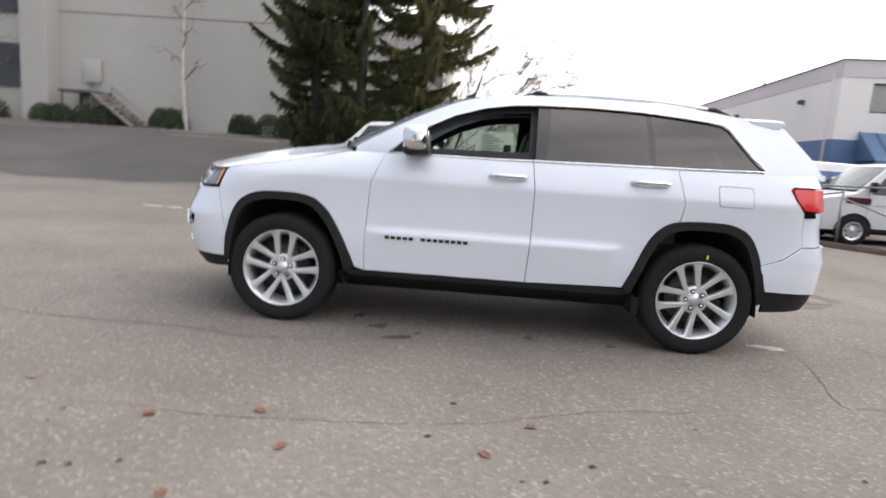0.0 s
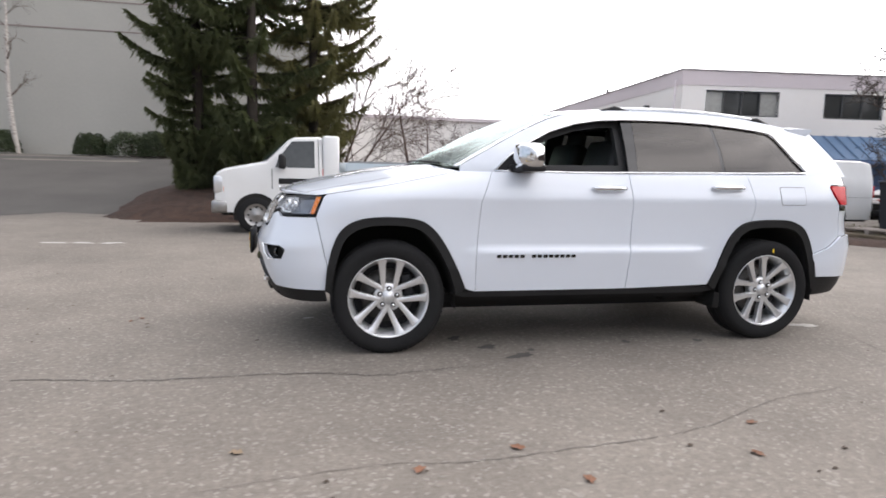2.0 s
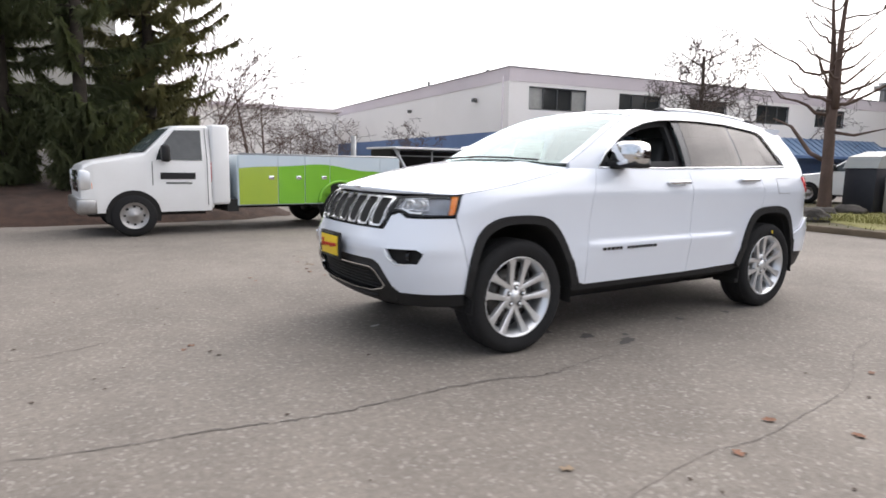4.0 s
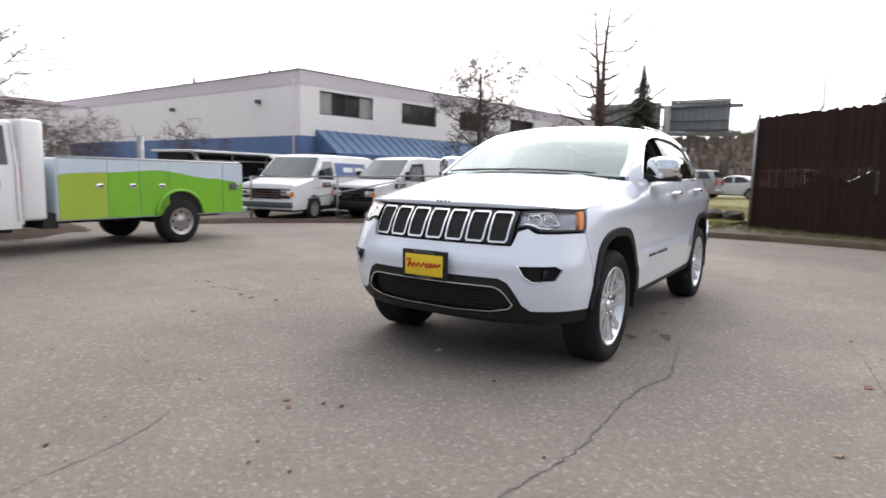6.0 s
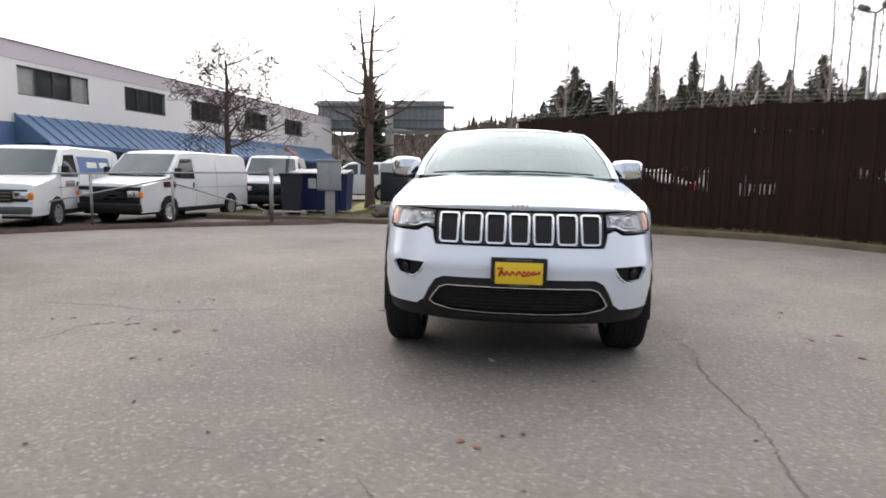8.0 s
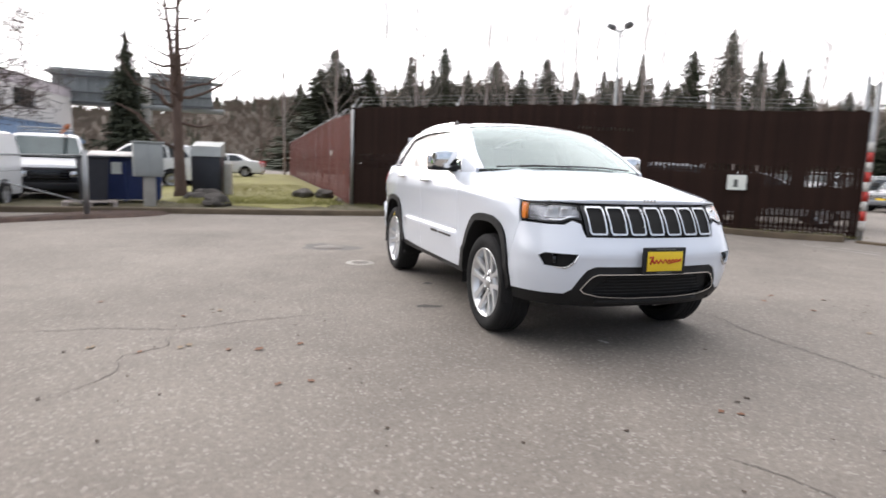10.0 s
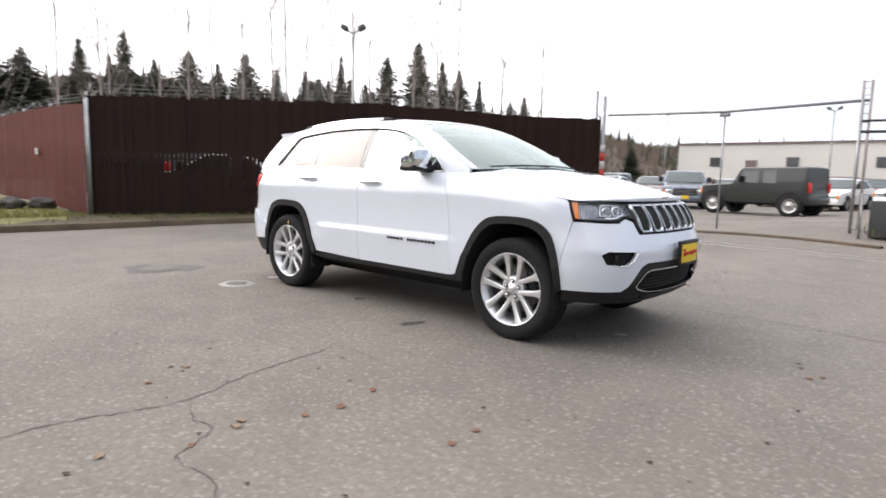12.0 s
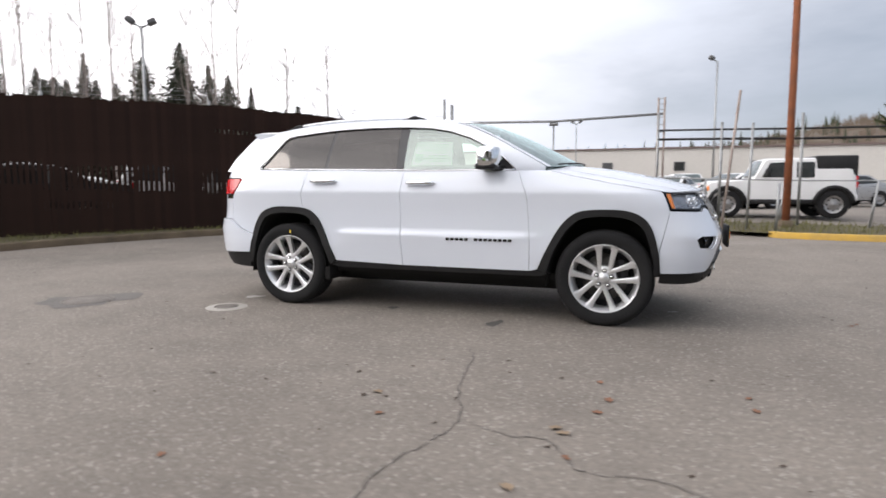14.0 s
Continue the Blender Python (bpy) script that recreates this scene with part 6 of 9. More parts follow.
p = [BC + D1 * x + N1 * o + Vector((0, 0, z)) for x, o, z in ((A0, 0.02, AT), (A1, 0.02, AT), (A1, AO, AB), (A0, AO, AB))]
piece("sheet", Shape().add(p, [(0, 1, 2, 3)]).mesh("sheet", False), AWNBLUE, aw)
piece("cheek", Shape().add([p[0], p[3], BC + D1 * A0 + N1 * 0.02 + Vector((0, 0, AB))], [(0, 1, 2)]).mesh("cheek", False), AWNBLUE, aw)
piece("fascia", Shape().add([p[3], p[2], p[2] - Vector((0, 0, 0.14)), p[3] - Vector((0, 0, 0.14))], [(0, 1, 2, 3)]).mesh("fascia", False), WALLBLUE, aw)
for i in range(48):
    x = A0 + (A1 - A0) * i / 47
    a, b = BC + D1 * x + N1 * 0.03 + Vector((0, 0, AT + 0.03)), BC + D1 * x + N1 * AO + Vector((0, 0, AB + 0.03))
    piece("seam", Shape().tube([a, b], 0.022, 4).mesh("seam", False), AWNBLUE, aw)
# far annex beyond the end wall, rooftop pipes, wall lamps
ax = thing("annex_building", "low white annex with a shallow roof behind the office building", "building")
piece("wall", Shape().box((4.5, 38.0, 2.3), (14.0, 8.0, 4.6)).mesh("wall", False), WALLWHITE, ax)
piece("roof", Shape().box((4.5, 38.0, 4.7), (14.4, 8.4, 0.2)).mesh("roof", False), WALLLILAC, ax)
for t, h in ((3.0, 0.35), (9.0, 0.5), (14.0, 0.3)):
    q = BC + D2 * t - N2 * 0.8
    piece("roof_pipe", Shape().tube([(q.x, q.y, 5.0), (q.x, q.y, 5.25 + h)], 0.07).mesh("roof_pipe"), FRAMEGREY, wb)
for t in (2.6, 9.5):
    q = BC + D2 * t + N2 * 0.1
    piece("wall_lamp", Shape().box((q.x, q.y, 4.15), (0.2, 0.2, 0.16), bevel=0.03).mesh("wall_lamp"), FRAMEGREY, wb)
q = BC + N2 * 0.02 + N1 * 0.02
piece("corner_joint", Shape().tube([(q.x - 0.12, q.y + 0.25, 0), (q.x - 0.12, q.y + 0.25, 4.9)], 0.03, 6).mesh("corner_joint"), WALLLILAC, wb, "slim rain pipe by the corner")

# ---- the long beige warehouse over the car lot ----
wh = thing("warehouse", "long low beige warehouse with small dark windows", "building")
WY, WX0, WX1 = -72.0, 25.5, -75.0
piece("wall", Shape().box(((WX0 + WX1) / 2, WY - 10, 2.75), (WX0 - WX1, 20, 5.9)).mesh("wall", False), WARE, wh)
piece("roof_edge", Shape().box(((WX0 + WX1) / 2, WY - 10, 5.78), (WX0 - WX1 + 0.4, 20.4, 0.22)).mesh("roof_edge", False), PANELJOINT, wh, "dark roof edge")
for i in range(12):
    x = 21.0 - 8.3 * i
    w = piece("window", Shape().box((x, WY + 0.03, 3.6), (1.25, 0.12, 1.1)).mesh("window", False), FRAMEGREY, wh)
    piece("pane", Shape().box((x, WY + 0.08, 3.6), (1.05, 0.06, 0.9)).mesh("pane", False), DARKGLASS, w)
for i in range(3):
    piece("door", Shape().box((17.0 - 31.0 * i, WY + 0.05, 2.0), (1.2, 0.12, 3.6)).mesh("door", False), PANELJOINT, wh)

# ---- slat fences ----
def slat_meshes(w, h, material, n, seed, slits=()):
    """Upright slats; slits lists stretches (from, to, raggedness) where the slat is narrower and leaves a gap."""
    r, out = random.Random(seed), []
    for i in range(n):
        top, bow = h + r.uniform(-0.02, 0.02), r.uniform(-0.004, 0.004)
        zs = [(0.0, 1.0)]
        for a, b, ragged in slits:
            if r.random() < 0.2 * ragged:
                continue
            cut = 0.45 * ragged * (b - a)
            lo, hi = a + r.uniform(-0.02, 1.0) * cut * 0.6, b - r.uniform(-0.02, 1.0) * cut
            q = r.uniform(0.62 - 0.06 * ragged, 0.70 + 0.18 * ragged)
            zs += [(lo - 0.02, 1.0), (lo, q), (hi, q), (hi + 0.02, 1.0)]
        zs.append((top, 1.0))
        s = Shape()
        for z, q in zs:
            b = bow * math.sin(3.1 * z / h)
            s.v += [(-w * q / 2, b - 0.002, z), (w * q / 2, b - 0.002, z), (w * q / 2, b + 0.002, z), (-w * q / 2, b + 0.002, z)]
        k = len(zs) - 1
        s.f = [(i * 4 + j, i * 4 + (j + 1) % 4, (i + 1) * 4 + (j + 1) % 4, (i + 1) * 4 + j) for i in range(k) for j in range(4)] + [(4 * k, 4 * k + 1, 4 * k + 2, 4 * k + 3)]
        me = s.mesh("slat", False)
        me.materials.append(material)
        out.append(me)
    return out


def slat_fence(name, label, a, b, h, w, pitch, material, seed, posts=3.0, base=0.16, wires=True, back=1, worn=()):
    f = thing(name, label, "fence")
    r = random.Random(seed)
    kinds = slat_meshes(w, h, material, 5, seed)
    worn = [(s0, s1, slat_meshes(w, h, material, 9, seed + 1 + j, slits)) for j, (s0, s1, slits) in enumerate(worn)]
    d = b - a
    n = int(d.length / pitch)
    ang = math.degrees(math.atan2(d.y, d.x))
    for i in range(n):
        p = a + d * (i + 0.5) / n
        along = (p - a).length
        some = [ks for s0, s1, ks in worn if s0 < along < s1] or [kinds]
        ob = piece("slat", r.choice(some[-1]), None, f)
        p = p + Vector((d.y, -d.x, 0)).normalized() * (0.004 if i % 2 else -0.004)
        ob.matrix_basis = pose(p.x, p.y, height(p.x, p.y) + base + r.uniform(-0.015, 0.015), 0, r.uniform(-0.10, 0.10), ang + r.uniform(-1, 1))
    side = Vector((d.y, -d.x, 0)).normalized() * 0.05 * back
    m = max(1, round(d.length / posts))
    for i in range(m + 1):
        p = a + d * i / m + side
        z = height(p.x, p.y)
        piece("post", Shape().tube([(p.x, p.y, z), (p.x, p.y, z + base + h + 0.08)], 0.035, 8).mesh("post"), GALV, f, "galvanised steel post")
        if wires:
            q = side.normalized() * 0.28
            piece("wire_arm", Shape().tube([(p.x, p.y, z + base + h), (p.x + q.x, p.y + q.y, z + base + h + 0.30)], 0.012, 5).mesh("wire_arm"), GALV, f)
    for z in (0.12, h * 0.5, h - 0.03):
        p, q = a + side * 0.6, b + side * 0.6
        piece("rail", Shape().tube([(p.x, p.y, height(p.x, p.y) + base + z), (q.x, q.y, height(q.x, q.y) + base + z)], 0.02, 6).mesh("rail"), SLATDARK, f)
    if wires:
        for k in (0.1, 0.2, 0.3):
            o = side + side.normalized() * 0.28 * k / 0.3
            pts = []
            for i in range(m * 2 + 1):
                p = a + d * i / (2 * m) + o
                pts.append((p.x, p.y, height(p.x, p.y) + base + h + k - (0.02 if i % 2 else 0)))
            piece("barbed_wire", Shape().tube(pts, 0.0035, 4).mesh("barbed_wire"), GALV, f, "strand of barbed wire")
    return f


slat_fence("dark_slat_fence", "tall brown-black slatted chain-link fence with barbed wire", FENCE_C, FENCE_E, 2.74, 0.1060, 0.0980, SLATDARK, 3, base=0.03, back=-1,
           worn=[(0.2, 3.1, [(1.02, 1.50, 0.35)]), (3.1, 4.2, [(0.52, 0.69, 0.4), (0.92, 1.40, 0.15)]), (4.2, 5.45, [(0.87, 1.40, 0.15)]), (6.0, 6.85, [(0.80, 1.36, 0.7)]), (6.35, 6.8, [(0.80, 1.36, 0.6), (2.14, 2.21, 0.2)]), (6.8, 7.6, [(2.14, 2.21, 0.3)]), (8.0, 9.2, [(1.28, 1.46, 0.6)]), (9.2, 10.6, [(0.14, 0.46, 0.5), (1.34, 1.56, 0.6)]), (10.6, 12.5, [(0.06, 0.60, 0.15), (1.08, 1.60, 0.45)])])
RED_END = Vector((46.0, -1.35, 0))
slat_fence("red_slat_fence", "faded red-brown slatted fence running beside the lawn", FENCE_C + Vector((0.06, 0.05, 0)), RED_END, 2.58, 0.1280, 0.1200, SLATRED, 4, base=0.02)
sg = thing("fence_sign", "small pale notice on the red fence", "sign", (15.6, -0.33, 1.64), (0, 0, -1.9))
piece("board", Shape().box((0, 0, 0), (0.22, 0.02, 0.16)).mesh("board", False), PAPER, sg)
for k in (0.03, -0.01, -0.05):
    piece("bar", Shape().box((0, 0.012, k), (0.16, 0.004, 0.012)).mesh("bar", False), GREYBAR, sg)
gs = thing("gate_notice", "square pale notice with a dark symbol on the slat fence", "sign", (5.15, -8.04, 1.16), (0, 0, 51.1))
piece("board", Shape().box((0, 0, 0), (0.40, 0.02, 0.34), bevel=0.004).mesh("board", False), PAPER, gs)
piece("symbol", Shape().box((0.02, 0.012, -0.02), (0.09, 0.004, 0.17)).mesh("symbol", False), GREYBAR, gs)
cp = thing("corner_post", "galvanised corner post of the slat fence", "post")
piece("tube", Shape().tube([(FENCE_C.x - 0.08, FENCE_C.y, 0.1), (FENCE_C.x - 0.08, FENCE_C.y, 2.80)], 0.032, 10).mesh("tube"), GALV, cp)
# striped end post
ep = thing("striped_end_post", "fence end post wrapped in red and white stripes", "post", (FENCE_E.x - 0.08, FENCE_E.y - 0.02, height(FENCE_E.x, FENCE_E.y)))
piece("tube", Shape().tube([(0, 0, 0), (0, 0, 3.35)], 0.045, 10).mesh("tube"), GALV, ep)
for i in range(9):
    piece("stripe", Shape().tube([(0, 0, 0.22 + 0.21 * i), (0, 0, 0.22 + 0.21 * (i + 1) - 0.002)], 0.062, 10).mesh("stripe"), REDWHITE if i % 2 else WHITEPAINT, ep, "red band" if i % 2 else "white band")
piece("twin_post", Shape().tube([(0.2, 0.05, 0), (0.2, 0.05, 3.5)], 0.04, 8).mesh("twin_post"), GALV, ep)

# ---- sliding chain-link gate ----
gt = thing("entrance_gate", "galvanised gate frame standing open, with an overhead pipe", "gate")
G0, GM, G1 = Vector((3.55, -10.15, 0.02)), Vector((1.02, -11.4, 0.03)), Vector((-1.9, -11.9, 0.2))


def pipe(name, pts, r, material=GALV, parent=gt, label=""):
    return piece(name, Shape().tube(pts, r, 8).mesh(name), material, parent, label)


pipe("overhead_pipe", [G0 + Vector((0, 0, 2.86)), GM + Vector((0, 0, 2.92)), G1 + Vector((0, 0, 2.90))], 0.035)
pipe("middle_post", [GM, GM + Vector((0, 0, 2.92))], 0.025)
pipe("post_cap", [GM + Vector((-0.12, 0, 2.84)), GM + Vector((0.12, 0, 2.84))], 0.045)
for off in (0.0, 0.16):
    pipe("gate_post", [G1 + Vector((off, 0.1, 0)), G1 + Vector((off, 0.1, 3.32))], 0.028, RUSTGALV)
for z in (2.4, 2.6, 2.8, 3.0, 3.15, 3.29):
    pipe("ladder_rung", [G1 + Vector((0, 0.1, z)), G1 + Vector((0.16, 0.1, z))], 0.009)
# the fence that goes on past the gate
cf = thing("chain_link_fence", "galvanised chain-link fence posts with black upper rails", "fence")
P_L = [(-1.75, -11.8), (-3.3, -11.4), (-5.1, -11.3), (-7.0, -11.2), (-9.5, -11.1), (-12.5, -11.0)]
for i, (x, y) in enumerate(P_L):
    z = height(x, y)
    piece("post", Shape().tube([(x, y, z), (x, y, z + (3.0, 2.7, 2.9, 2.9, 2.9, 2.9)[i])], 0.035, 8).mesh("post"), GALV, cf)
    if i:
        piece("brace_post", Shape().tube([(x + 0.5, y + 0.3, z), (x + 0.35, y + 0.3, z + 1.25)], 0.03, 8).mesh("brace_post"), GALV, cf)
for dz, r, m in ((2.52, 0.028, BLACK), (2.28, 0.035, BLACK), (1.25, 0.02, GALV), (0.1, 0.018, GALV)):
    piece("rail", Shape().tube([(x, y, height(x, y) + dz) for x, y in P_L], r, 6).mesh("rail"), m, cf)
for x, y, h, m, lb in ((-3.18, -9.25, 3.25, RUSTGALV, "leaning rust-streaked pipe post by the gate"), (-3.75, -9.6, 2.55, GALV, "galvanised pipe post by the gate"), (-4.35, -9.55, 1.2, GALV, "short galvanised pipe post in the grass")):
    ob = thing("pipe_post", lb, "post", (x, y, height(x, y)), (0, -5 if m is RUSTGALV else -1, 0))
    piece("tube", Shape().tube([(0, 0, 0), (0, 0, h)], 0.030, 8).mesh("tube"), m, ob)
ob = thing("rusty_pole", "tall rust-brown steel pole in the grass strip", "pole", (-4.72, -10.6, height(-4.72, -10.6)))
piece("shaft", Shape().tube([(0, 0, 0), (0, 0, 3.0), (0.02, 0, 9.5)], [0.088, 0.082, 0.068], 14).mesh("shaft"), RUST, ob)
piece("footing", Shape().tube([(0, 0, 0), (0, 0, 0.30)], [0.20, 0.15], 12).mesh("footing"), KERB, ob, "rough dirty concrete footing")
kd = thing("gate_motor", "grey steel gate motor cabinet by the post", "cabinet", (-2.5, -11.2, height(-2.5, -11.2)))
piece("body", Shape().box((0, 0, 0.42), (0.62, 0.5, 0.78), bevel=0.03).mesh("body"), MOTORGREY, kd)
piece("guard", Shape().tube([(-0.45, 0.35, 0), (-0.45, 0.35, 0.95), (0.45, 0.35, 0.95), (0.45, 0.35, 0)], 0.03, 8).mesh("guard"), GALV, kd)

# ---- light poles ----
def light_pole(x, y, h, turn, label, twin=True):
    z = height(x, y)
    lp = thing("light_pole", label, "lamp post", (x, y, z), (0, 0, turn))
    piece("shaft", Shape().tube([(0, 0, 0), (0, 0, h)], [0.075, 0.048], 10).mesh("shaft"), GALV, lp)
    for sgn in ((1, -1) if twin else (1,)):
        a = piece("arm", Shape().tube([(0, 0, h - 0.05), (sgn * 0.30, 0, h + 0.12)], 0.04, 8).mesh("arm"), GALV, lp)
        piece("lamp_head", Shape().box((0, 0, 0), (0.34, 0.36, 0.22), Matrix.Translation((sgn * 0.38, 0, h + 0.20)) @ pose(0, 0, 0, 0, -sgn * 28, 0), bevel=0.06).mesh("lamp_head"), FRAMEGREY, a, "dark floodlight head")
    return lp


light_pole(17.3, -12.9, 7.35, 38, "tall steel pole with two dark floodlights behind the fence")
light_pole(-5.0, -36.7, 8.8, 20, "tall steel pole with a single floodlight over the lot", False)
light_pole(22.4, -60.2, 8.2, 20, "steel pole with two small floodlights over the lot")
light_pole(5.7, -52.0, 7.0, 10, "far steel pole with two floodlights over the lot")

# ---- low pipe fence, meter box and bins in front of the vans ----
pf = thing("pipe_fence", "low galvanised pipe and wire fence before the vans", "fence")
PFL = [(4.9, 10.7), (6.45, 9.1), (7.4, 7.75), (8.4, 5.75)]
for i, (x, y) in enumerate(PFL):
    piece("post", Shape().tube([(x, y, 0), (x, y, 1.38 if i == 3 else 1.15)], 0.055 if i == 3 else 0.03, 8).mesh("post"), GALV, pf)
piece("top_rail", Shape().tube([(x, y, 1.12 + 0.05 * i) for i, (x, y) in enumerate(PFL)], 0.022, 6).mesh("top_rail"), GALV, pf)
piece("brace", Shape().tube([(4.9, 10.7, 0.25), (7.4, 7.75, 1.1)], 0.02, 6).mesh("brace"), GALV, pf)
piece("brace", Shape().tube([(7.4, 7.75, 0.98), (8.4, 5.75, 0.30)], 0.02, 6).mesh("brace"), GALV, pf)
mb = thing("meter_box", "grey steel electrical cabinet on a pale concrete pedestal", "cabinet", (10.2, 4.8, height(10.2, 4.8) + 0.08), (0, 0, 14))
piece("body", Shape().box((0, 0, 1.14), (0.36, 0.64, 0.80), bevel=0.02).mesh("body"), BOXGREY, mb)
piece("pedestal", Shape().box((0, -0.02, 0.37), (0.24, 0.26, 0.74), bevel=0.02).mesh("pedestal"), CONCRETE, mb, "pale concrete pedestal")
piece("lid", Shape().box((0, 0, 1.55), (0.42, 0.70, 0.04), bevel=0.01).mesh("lid"), BOXGREY, mb)
for k in (-0.16, 0.16):
    piece("door_leaf", Shape().box((-0.187, k, 1.14), (0.012, 0.29, 0.70), bevel=0.004).mesh("door_leaf"), BOXGREY, mb)


def wheelie_bin(x, y, m, label, h=1.05):
    b = thing("wheelie_bin", label, "bin", (x, y, height(x, y) + 0.06), (0, 0, 20))
    s = Shape().add([(-0.24, -0.24, 0), (0.24, -0.24, 0), (0.24, 0.24, 0), (-0.24, 0.24, 0), (-0.31, -0.31, h), (0.31, -0.31, h), (0.31, 0.31, h), (-0.31, 0.31, h)], [(0, 1, 5, 4), (1, 2, 6, 5), (2, 3, 7, 6), (3, 0, 4, 7), (3, 2, 1, 0)])
    piece("body", s.mesh("body", False), m, b)
    piece("lid", Shape().box((0, 0, h + 0.03), (0.68, 0.66, 0.07), bevel=0.02).mesh("lid"), m, b)


wheelie_bin(10.75, 6.08, BINBLACK, "black wheeled bin standing before the blue skip", 1.15)
nt = thing("bin_notice", "small white notice stuck on the blue skip", "sign", (11.49, 5.69, 0.98), (0, -7, 4))
piece("sheet", Shape().box((0, 0, 0), (0.006, 0.24, 0.30)).mesh("sheet", False), PAPER, nt)
sk = thing("blue_skip", "blue painted steel waste skip with a dark lid behind the bin", "skip", (12.1, 5.55, height(12.1, 5.55) + 0.05), (0, 0, 4))
piece("body", Shape().add([(-0.45, -0.80, 0.12), (0.5, -0.80, 0.12), (0.5, 0.80, 0.12), (-0.45, 0.80, 0.12), (-0.58, -0.86, 1.18), (0.6, -0.86, 1.30), (0.6, 0.86, 1.30), (-0.58, 0.86, 1.18)], [(0, 1, 5, 4), (1, 2, 6, 5), (2, 3, 7, 6), (3, 0, 4, 7), (3, 2, 1, 0), (4, 5, 6, 7)]).mesh("body", False), SKIPBLUE, sk)
piece("rim", Shape().tube([(-0.60, -0.88, 1.18), (-0.60, 0.88, 1.18)], 0.04, 6).mesh("rim"), SKIPBLUE, sk)
piece("lid", Shape().box((0.0, 0, 1.28), (1.24, 1.74, 0.05), pose(0, 0, 0, 0, -6, 0), bevel=0.015).mesh("lid"), BINBLACK, sk, "dark skip lid")
for y in (-0.55, 0.0, 0.55):
    piece("rib", Shape().box((-0.54, y, 0.66), (0.06, 0.08, 1.0), pose(0, 0, 0, 0, -7, 0)).mesh("rib", False), SKIPBLUE, sk)
pl = thing("timber_pallet", "weathered timber pallet lying before the bin", "pallet", (10.2, 6.05, height(10.2, 6.05) + 0.08), (0, 0, 12))
for i in range(5):
    piece("slat", Shape().box((-0.32 + 0.16 * i, 0, 0.13), (0.10, 1.1, 0.02)).mesh("slat", False), POPLARBARK, pl)
for y in (-0.5, 0, 0.5):
    piece("bearer", Shape().box((0, y, 0.06), (0.78, 0.09, 0.12)).mesh("bearer", False), POPLARBARK, pl)
ct = thing("waste_container", "black waste container with a sloping grey lid behind the tree", "bin", (14.1, 3.62, 0.16), (0, 0, -8))
piece("body", Shape().box((0, 0, 0.60), (0.85, 0.82, 1.2), bevel=0.03).mesh("body"), BINBLACK, ct)
piece("lid", Shape().add([(-0.46, -0.44, 1.20), (0.46, -0.44, 1.20), (0.46, 0.44, 1.20), (-0.46, 0.44, 1.20), (-0.30, -0.42, 1.50), (0.46, -0.42, 1.66), (0.46, 0.42, 1.66), (-0.30, 0.42, 1.50)], [(0, 1, 5, 4), (1, 2, 6, 5), (2, 3, 7, 6), (3, 0, 4, 7), (4, 5, 6, 7)]).mesh("lid", False), BOXGREY, ct, "grey sloping lid")
piece("side_post", Shape().box((0.0, -0.58, 0.5), (0.30, 0.22, 1.0), bevel=0.03).mesh("side_post"), CONCRETE, ct, "pale concrete side block")
sc = thing("refuse_bay", "grey refuse bay with orange end panels and a dark bin", "bin store", (21.85, 4.55, 0.24), (0, 0, -86))
for x in (-0.92, 0.92):
    piece("end_post", Shape().box((x, 0, 0.50), (0.24, 0.5, 1.0), bevel=0.02).mesh("end_post"), BOXGREY, sc)
    piece("panel", Shape().box((x, 0.0, 1.25), (0.50, 0.06, 0.50), bevel=0.01).mesh("panel", False), ORANGEPANEL, sc, "orange panel")
piece("lintel", Shape().box((0, 0, 1.02), (1.6, 0.6, 0.16), bevel=0.02).mesh("lintel"), BOXGREY, sc, "pale lid")
piece("bin", Shape().box((0, 0.05, 0.46), (1.56, 0.7, 0.92), bevel=0.02).mesh("bin", False), BINBLUE, sc, "dark navy bin")
